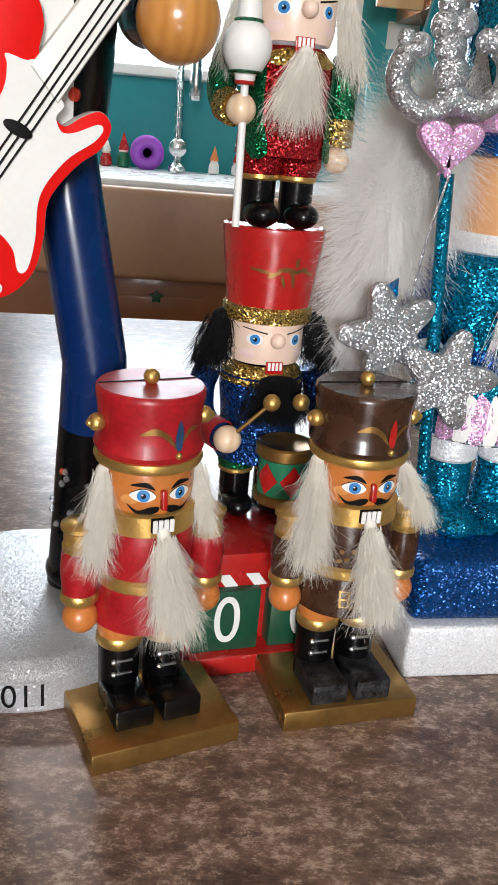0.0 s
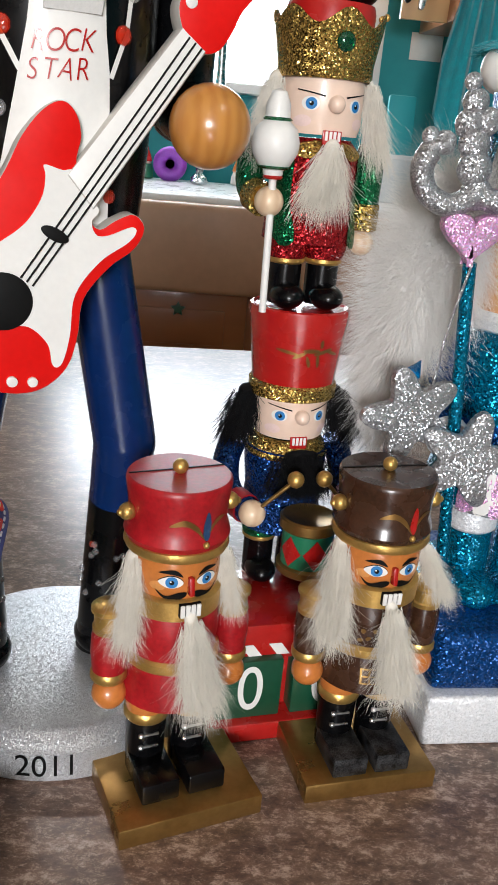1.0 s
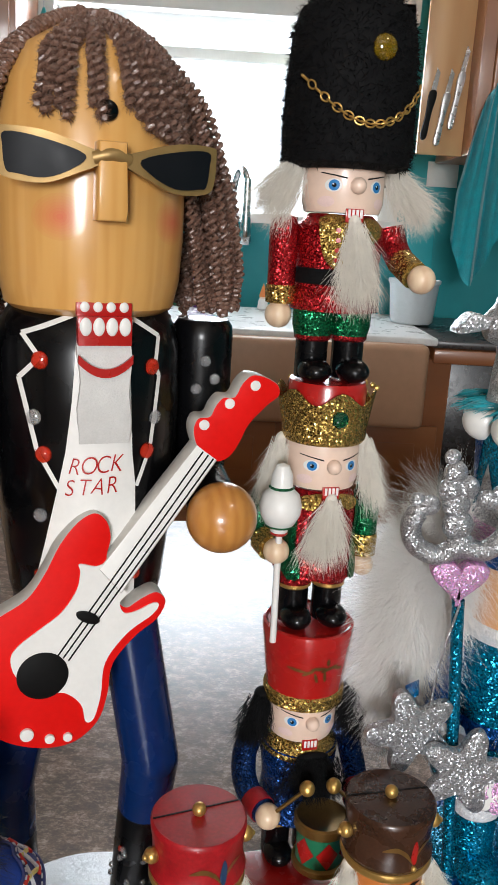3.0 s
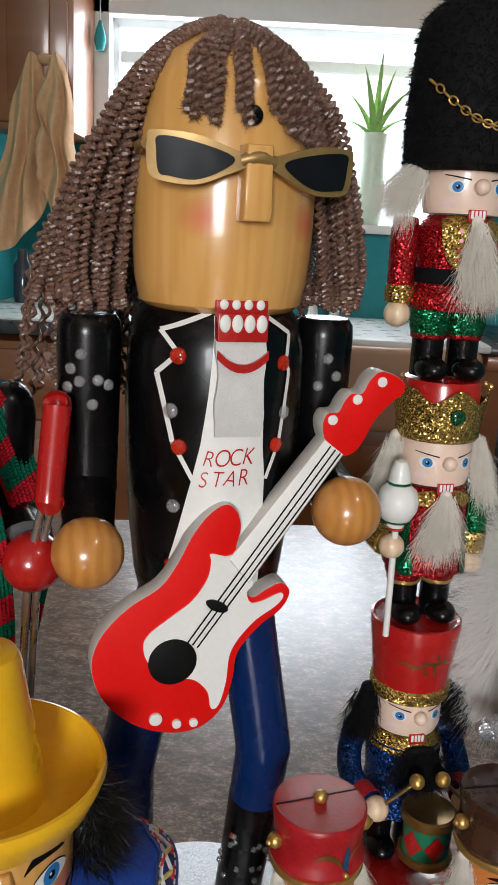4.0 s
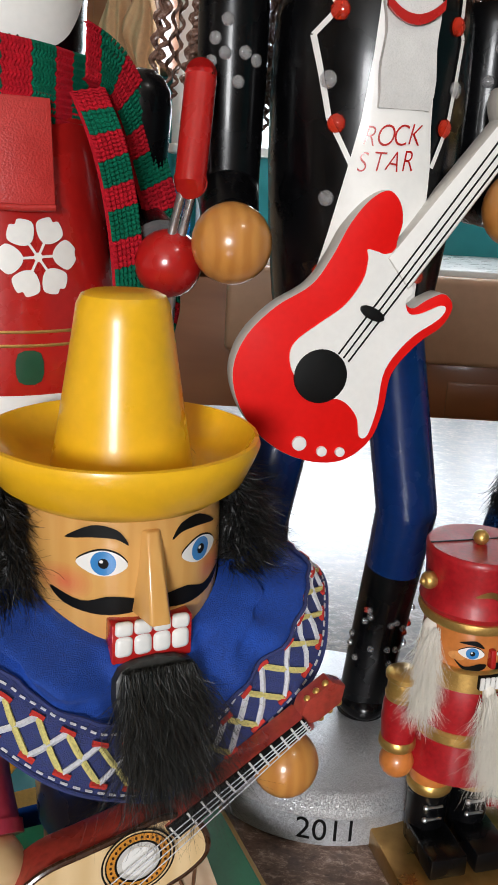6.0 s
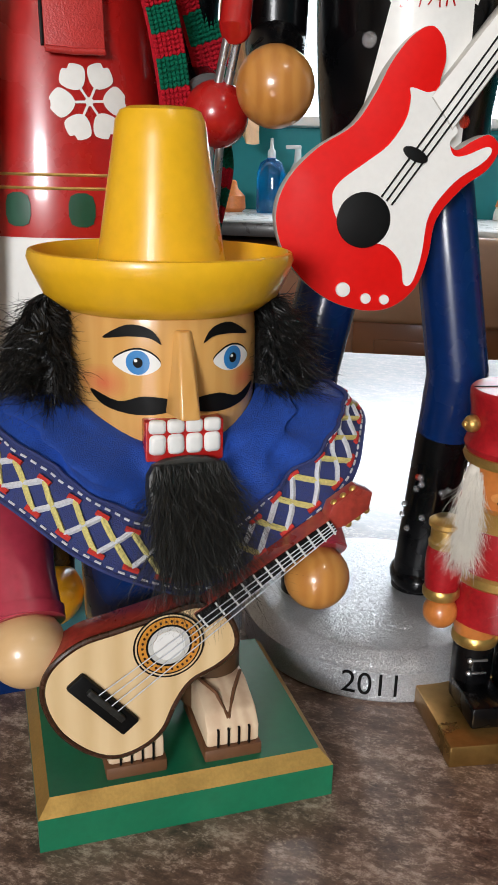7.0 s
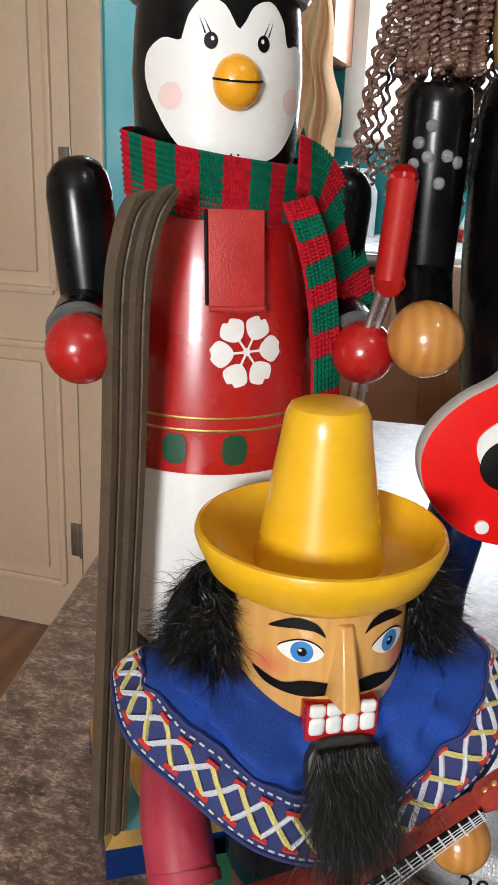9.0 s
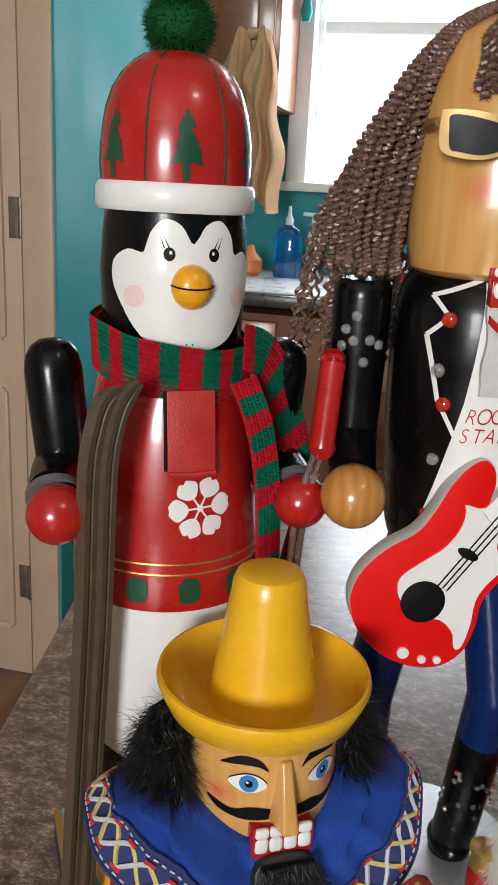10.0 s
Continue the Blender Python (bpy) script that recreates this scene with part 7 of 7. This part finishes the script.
for pts, wid, rows, nac, stripes, ow in (
        ([(0.0215, -0.0325, 0.266), (0.0265, -0.0365, 0.252), (0.0312, -0.0345, 0.236), (0.035, -0.0315, 0.216), (0.0375, -0.0285, 0.19), (0.0378, -0.0275, 0.176)], 0.0125, 62, 7, 11, Vector((0.4, -1, 0.05))),
        ([(0.022, -0.028, 0.278), (0.0335, -0.021, 0.2735), (0.0425, -0.016, 0.2615), (0.049, -0.0125, 0.2455), (0.0545, -0.0115, 0.228), (0.056, -0.012, 0.214)], 0.0185, 58, 9, 9, Vector((0.5, -0.9, 0.25))),
        ([(0.0605, -0.0005, 0.209), (0.062, -0.002, 0.196), (0.0585, -0.004, 0.182), (0.0555, -0.006, 0.172)], 0.0075, 30, 4, 6, Vector((0.3, -0.9, 0.1)))):
    b = Build()
    f_ = tail_fn(pts)

    def across_(s, f_=f_, ow=ow):
        d = f_(min(1, s + 0.02)) - f_(max(0, s - 0.02))
        return d.cross(ow)
    bv, bf = [], []
    for k in range(41):
        s = k / 40
        c, ac, o = f_(s), across_(s).normalized(), ow.normalized()
        for u, d in ((-0.5, 0.0016), (-0.47, 0.0), (0.47, 0.0), (0.5, 0.0016)):
            bv.append(c + ac * (u * wid) - o * d)
    for k in range(40):
        for q in range(3):
            bf.append((4 * k + q, 4 * k + 1 + q, 4 * k + 5 + q, 4 * k + 4 + q))
    b.add(bv, bf, KNITR)
    knit_strip(b, f_, across_, lambda s, ow=ow: ow, rows, nac, stripes, wid)
    part("scarf_tail", b, scarf)

# skis held in front of the figure
skis = holder("ski_pair", PM, "pair of dark brown toy skis", "skis")
for off, tz in ((0.0, 0.269), (-0.0068, 0.267)):
    path = [Vector((-0.0425, -0.0355, 0.0205)), Vector((-0.041, -0.039, 0.06)), Vector((-0.0385, -0.043, 0.12)), Vector((-0.036, -0.046, 0.18)), Vector((-0.0345, -0.0475, 0.235)), Vector((-0.032, -0.0478, 0.253)), Vector((-0.0285, -0.0475, 0.263)), Vector((-0.023, -0.0468, tz))]
    cv = curve([p + Vector((off, -0.001 * (off != 0), 0)) for p in path], 8, False)
    b, vs, fs = Build(), [], []
    for i, p in enumerate(cv):
        d = (cv[min(i + 1, len(cv) - 1)] - cv[max(i - 1, 0)]).normalized()
        wv = Vector((0.55, -0.83, 0))
        s = d.cross(wv).normalized()
        tp = 1.0 if i < len(cv) - 8 else 0.45 + 0.55 * (len(cv) - 1 - i) / 7
        for ks, kw in ((-1, -1), (-0.25, -1), (-0.15, -0.75), (0.15, -0.75), (0.25, -1), (1, -1), (1, 1), (-1, 1)):
            vs.append(p + s * (ks * 0.0031 * tp) + wv * (-kw * 0.0026 * tp))
    for i in range(len(cv) - 1):
        for k in range(8):
            q = (k + 1) % 8
            fs.append((i * 8 + k, i * 8 + q, i * 8 + 8 + q, i * 8 + 8 + k))
    fs += [tuple(range(8)), tuple(range(len(vs) - 1, len(vs) - 9, -1))]
    b.add(vs, fs, SKIBROWN)
    part("ski", b, skis)
pole = holder("ski_poles", PM, "steel ski poles with a red grip", "ski poles")
b = Build()
tube(b, curve([(0.0579, -0.0343, 0.2735), (0.0575, -0.0348, 0.27), (0.0522, -0.0425, 0.243), (0.052, -0.0428, 0.2405)], 6, False), [0.003] + [0.0052] * 16 + [0.0056, 0.0056], RED, I4, 20)
part("grip", b, pole, "red grip")
for dx in (-0.0018, 0.0018):
    b = Build()
    tube(b, [(0.0521 + dx, -0.0426, 0.2415), (0.0488 + dx, -0.0335, 0.2135), (0.0435 + dx, -0.037, 0.15), (0.033 + dx, -0.0395, 0.0215)], 0.0015, STEEL, I4, 10)
    part("shaft", b, pole)

# ---------- sea queen ----------
QM = at(0.164, 0.371, 0, 0, 0, 4)


def sea_queen(m):
    b, rnd = Build(), random.Random(61)
    box(b, (0.09, 0.1, 0.0285), COBALTG, at(0.0075, -0.005, 0.03865), 0.006, 4)
    lathe(b, [(0.036, 0.05), (0.03, 0.0545), (0.018, 0.057), (0.0, 0.0575)], TEALG, I4, 48, True, 1.0, 0.95)
    for sx in (-1, 1):
        lathe(b, [(0.0108, 0.052), (0.0102, 0.066), (0.0098, 0.085)], TEALG, at(sx * 0.0118, -0.01, 0), 28)
        ball(b, (sx * 0.0122, -0.019, 0.0565), 0.0118, TEALG, 22, 1, 1.5, 0.65)
        lathe(b, [(0.0096, 0.0808), (0.0112, 0.0825), (0.0115, 0.088), (0.0105, 0.0925), (0.009, 0.094)], WHITEG, at(sx * 0.0118, -0.01, 0), 28)
    gown = [(0.0308, 0.0935), (0.0305, 0.1), (0.0282, 0.112), (0.0262, 0.126), (0.026, 0.14), (0.0265, 0.155), (0.025, 0.165), (0.018, 0.171)]
    RG = reach(gown)
    lathe(b, gown, TEALG, I4, 56)
    lathe(b, [(0.0268, 0.121), (0.0275, 0.1225), (0.027, 0.13), (0.0262, 0.1315)], COBALTG, I4, 56)
    lathe(b, [(0.0306, 0.0928), (0.0313, 0.0935), (0.0306, 0.0945)], SILVERG, I4, 56)
    for k in range(9):
        x = -0.024 + 0.0055 * k
        mt = PINKG if k % 2 == 0 else WHITE
        painted(b, curve([(x, 0.0942), (x + 0.0046, 0.0942), (x + 0.0046 + 0.35 * abs(x), 0.106), (x + 0.003, 0.1145), (x + 0.001, 0.108)], 3), mt, RG, 0.0004, 0.003)
    for x, z in ((-0.0062, 0.1475), (-0.0062, 0.1345), (-0.0068, 0.16)):
        for k in range(7):
            a = math.radians(-66 + 22 * k)
            ball(b, (x + 0.003 * math.sin(a), -RG(z) - 0.0006, z + 0.003 * math.cos(a) - 0.001), 0.0016, PINKG, 10, 0.8, 0.6, 1.5)
    # arms
    for sx in (-1, 1):
        tube(b, curve([(sx * 0.026, 0.004, 0.163), (sx * 0.0325, 0.0, 0.15), (sx * 0.0345, -0.008, 0.136), (sx * 0.035, -0.022, 0.127)], 6, False), 0.0076, COBALTG, I4, 20)
        tube(b, [(sx * 0.035, -0.02, 0.128), (sx * 0.035, -0.0245, 0.126)], 0.0088, WHITEG, I4, 20)
        ball(b, (sx * 0.0355, -0.031, 0.125), 0.0066, SKIN, 20)
    head = [(0.0185, 0.167), (0.0215, 0.173), (0.0225, 0.185), (0.0225, 0.2), (0.0215, 0.208)]
    RH = reach(head)
    TAN = mat("tan_skin_paint", (0.68, 0.36, 0.17), 0.35, coat=0.3, vary=0.05)
    lathe(b, head, TAN, I4, 44)
    for sx in (-1, 1):
        painted(b, ell(sx * 0.0085, 0.1895, 0.0038, 0.0042), WHITE, RH, 0.0002)
        painted(b, ell(sx * 0.0085, 0.1895, 0.0033, 0.0036), PINKG, RH, 0.0003)
        painted(b, ell(sx * 0.0085, 0.1895, 0.0026, 0.0028), WHITE, RH, 0.0004)
        painted(b, ell(sx * 0.008, 0.1895, 0.0016, 0.0022), INK, RH, 0.0005)
    ball(b, (0, -0.0225, 0.183), 0.0034, TAN, 14)
    lathe(b, [(0.019, 0.1665), (0.0238, 0.169), (0.0245, 0.173), (0.0225, 0.1762)], WHITEG, I4, 44)
    slab(b, curve([(-0.008, 0.17), (0.008, 0.17), (0.009, 0.15), (0.004, 0.128), (-0.003, 0.126), (-0.0075, 0.15)], 4), -0.0225, -0.03, HAIRW, I4, 0.002)
    roots = [((rnd.uniform(-0.0075, 0.0075), -0.0285, 0.171 - 0.012 * rnd.random()), (rnd.gauss(0, 0.15), -0.15, -1)) for _ in range(700)]
    strands(b, FEATHER, roots, 0.033, 0.00016, 0.2, 0.2, 5, I4, rnd)
    # tall hat with points, pompoms and dolphin
    lathe(b, [(0.0225, 0.2045), (0.0275, 0.2055), (0.0285, 0.212), (0.0265, 0.2135)], COBALTG, I4, 56)
    lathe(b, [(0.0262, 0.213), (0.027, 0.2145), (0.0272, 0.222), (0.0265, 0.2235)], PINKG, I4, 56)
    tall = [(0.0262, 0.223), (0.0272, 0.24), (0.0282, 0.262), (0.028, 0.27), (0.02, 0.274), (0.0, 0.276)]
    RT = reach(tall)
    lathe(b, tall, TEALG, I4, 56)
    for k in range(8):
        painted(b, [(-0.009, 0.223), (0.009, 0.223), (0.0, 0.25)], SILVERG, RT, 0.0003, 0.003, I4, k * math.pi / 4 + 0.3)
        painted(b, [(-0.0085, 0.27), (0.0085, 0.27), (0.0, 0.232)], COBALTG, RT, 0.0003, 0.003, I4, k * math.pi / 4 + 0.69)
    for k in range(9):
        a = 2 * math.pi * k / 9 - 0.9
        ball(b, (0.0275 * math.sin(a), -0.0275 * math.cos(a), 0.2665), 0.009, WHITE, 20, 1, 1, 0.95)
        roots = []
        for _ in range(120):
            c2, s2 = rnd.uniform(0, 6.28), rnd.uniform(0.1, 1.0)
            d = Vector((s2 * math.cos(c2), s2 * math.sin(c2), 0.6))
            roots.append((Vector((0.0275 * math.sin(a), -0.0275 * math.cos(a), 0.2685)) + d.normalized() * 0.0078, Vector((math.sin(a), -math.cos(a), -0.2)) + d * 0.3))
        strands(b, TEALCLOTH, roots, 0.0075, 0.00045, 0.6, 0.3, 3, I4, rnd)
    lathe(b, [(0.0268, 0.2725), (0.024, 0.2775), (0.0, 0.279)], TEALCLOTH, I4, 40)
    body_ = curve([(-0.034, -0.004, 0.306), (-0.024, -0.004, 0.309), (-0.012, -0.003, 0.318), (0.004, 0, 0.327), (0.022, 0.002, 0.327), (0.037, 0.004, 0.318), (0.048, 0.005, 0.306)], 5, False)
    n = len(body_)
    tube(b, body_, [0.0025 + 0.0135 * math.sin(math.pi * min(1, (i + 2) / (n + 1))) ** 1.1 for i in range(n)], SILVERG, I4, 18)
    slab(b, curve([(-0.047, 0.304), (-0.036, 0.3055), (-0.029, 0.309), (-0.033, 0.3105), (-0.041, 0.312)], 4), 0.002, -0.009, SILVERG, I4, 0.001)
    slab(b, curve([(0.0, 0.335), (0.012, 0.353), (0.018, 0.336)], 4), 0.003, -0.002, SILVERG, I4, 0.0008)
    lathe(b, [(0.007, 0.276), (0.0055, 0.295), (0.0075, 0.32)], SILVERG, at(-0.022, -0.004, 0), 18)
    ball(b, (0.003, -0.004, 0.296), 0.017, CHROME, 26, 1, 1, 1)
    # feather cape
    for cx, cy, cz, rx, ry, rz in ((-0.05, 0.004, 0.168, 0.0165, 0.014, 0.05), (-0.034, 0.006, 0.2, 0.016, 0.014, 0.032), (0.046, 0.004, 0.17, 0.017, 0.014, 0.045)):
        ball(b, (cx, cy, cz), 1.0, FEATHER, 28, rx * 0.8, ry * 0.8, rz * 0.85)
        roots = []
        for _ in range(9500):
            u, v = rnd.uniform(-1, 1), rnd.uniform(0, 2 * math.pi)
            w = math.sqrt(1 - u * u)
            d = Vector((w * math.cos(v), w * math.sin(v), u))
            roots.append((Vector((cx + rx * 0.72 * d.x, cy + ry * 0.72 * d.y, cz + rz * 0.8 * d.z)), d * 0.75 + Vector((rnd.gauss(-0.25 if cx < 0 else 0.2, 0.3), rnd.gauss(-0.1, 0.3), rnd.gauss(-0.35, 0.35)))))
        strands(b, FEATHER, roots, 0.021, 0.00009, 0.4, 0.5, 4, I4, rnd, 0.5)
    return thing("nutcracker", b, m, "sea queen nutcracker in teal glitter gown and white feather cape", "nutcracker")


sea_queen(QM)
qb = holder("display_base", at(0.1752, 0.3685, 0, 0, 0, 4.5), "white block base under the sea queen figure", "base")
b = Build()
box(b, (0.098, 0.108, 0.0245), WHITEG, at(0, 0, 0.01225), 0.0022, 3)
part("block", b, qb)

# trident staff with heart and hanging starfish
staff = holder("trident_staff", at(0.1235, 0.337, 0), "teal glitter staff with silver trident and iridescent heart", "staff")
b = Build()
tube(b, [(0.0165, 0.004, 0.0245), (0.0095, 0.001, 0.1), (0.0015, 0, 0.198)], 0.0026, TEALG, I4, 14)
part("shaft", b, staff)
b = Build()
hp = [(16 * math.sin(t) ** 3, 13 * math.cos(t) - 5 * math.cos(2 * t) - 2 * math.cos(3 * t) - math.cos(4 * t)) for t in (2 * math.pi * k / 40 for k in range(40))]
slab(b, [(x * 0.00074, 0.2092 + (z if z < 4 else 4 + 0.6 * (z - 4)) * 0.00074) for x, z in hp], 0.003, -0.0045, PINKG, I4, 0.0014)
part("heart", b, staff, "iridescent glitter heart")
LEAN = tilt(0, 0, 0.215, 0, -8)
for k, (cx, cz, rr) in enumerate(((0, 0.2225, 0.0052), (-0.0008, 0.231, 0.0056), (-0.0012, 0.2395, 0.005), (-0.003, 0.246, 0.0046), (0.0035, 0.2465, 0.0042), (-0.001, 0.253, 0.0042), (-0.002, 0.2595, 0.0028))):
    b = Build()
    ball(b, (cx, -0.001, cz), rr * 1.14, SILVERG, 18, 1, 0.6, 1)
    part("trident_knob", b, staff, "silver glitter knob", LEAN)
for sx in (-1, 1):
    b = Build()
    tube(b, curve([(0, -0.001, 0.2225), (sx * 0.009, -0.001, 0.219), (sx * 0.0175, -0.001, 0.224), (sx * 0.0195, -0.001, 0.2325), (sx * 0.0155, -0.001, 0.239), (sx * 0.011, -0.001, 0.24)], 6, False), [0.0042] * 24 + [0.0034] * 7, SILVERG, I4, 14)
    prong = part("trident_prong", b, staff, "silver glitter prong", LEAN)
    for px, pz, pr in ((0.0115, 0.2405, 0.0042), (0.0165, 0.243, 0.0032)):
        b = Build()
        ball(b, (sx * px, -0.001, pz), pr, SILVERG, 16, 1, 0.6, 1)
        part("prong_tip", b, prong)



def starfish(m, r, label):
    b = Build()
    n, vs = 120, []
    prof = []
    for k in range(n):
        a = 2 * math.pi * k / n
        prof.append((r * (0.54 + 0.46 * ((1 + math.cos(5 * a)) / 2) ** 1.1), a))
    for lv, (s, y) in enumerate(((1.0, 0.0022), (1.0, -0.0012), (0.95, -0.0018), (0.5, -0.0021), (0.1, -0.0022))):
        for rr, a in prof:
            vs.append((rr * s * math.sin(a), y, rr * s * math.cos(a)))
    fs = []
    for lv in range(4):
        for k in range(n):
            q = (k + 1) % n
            fs.append((lv * n + k, lv * n + q, (lv + 1) * n + q, (lv + 1) * n + k))
    fs += [tuple(range(n))[::-1], tuple(range(4 * n, 5 * n))]
    b.add(vs, fs, SILVERG)
    return part("starfish", b, staff, label, m)


starfish(at(0.0108, -0.0085, 0.1235, 0, 14, 0), 0.0205, "silver glitter starfish")
starfish(at(-0.0125, -0.004, 0.139, 0, -20, 8), 0.0205, "silver glitter starfish")
b = Build()
tube(b, curve([(0.001, -0.004, 0.198), (-0.004, -0.004, 0.172), (-0.006, -0.004, 0.152)], 5, False), 0.0005, SILVERG, I4, 6)
part("hanging_wire", b, staff)
b = Build()
lathe(b, [(0.0001, -0.0045), (0.0034, 0.0), (0.0001, 0.006)], BLUESOAP, at(-0.0125, 0.003, 0.154, 0, 25, 0), 6, False)
part("blue_crystal", b, staff, "blue faceted crystal")
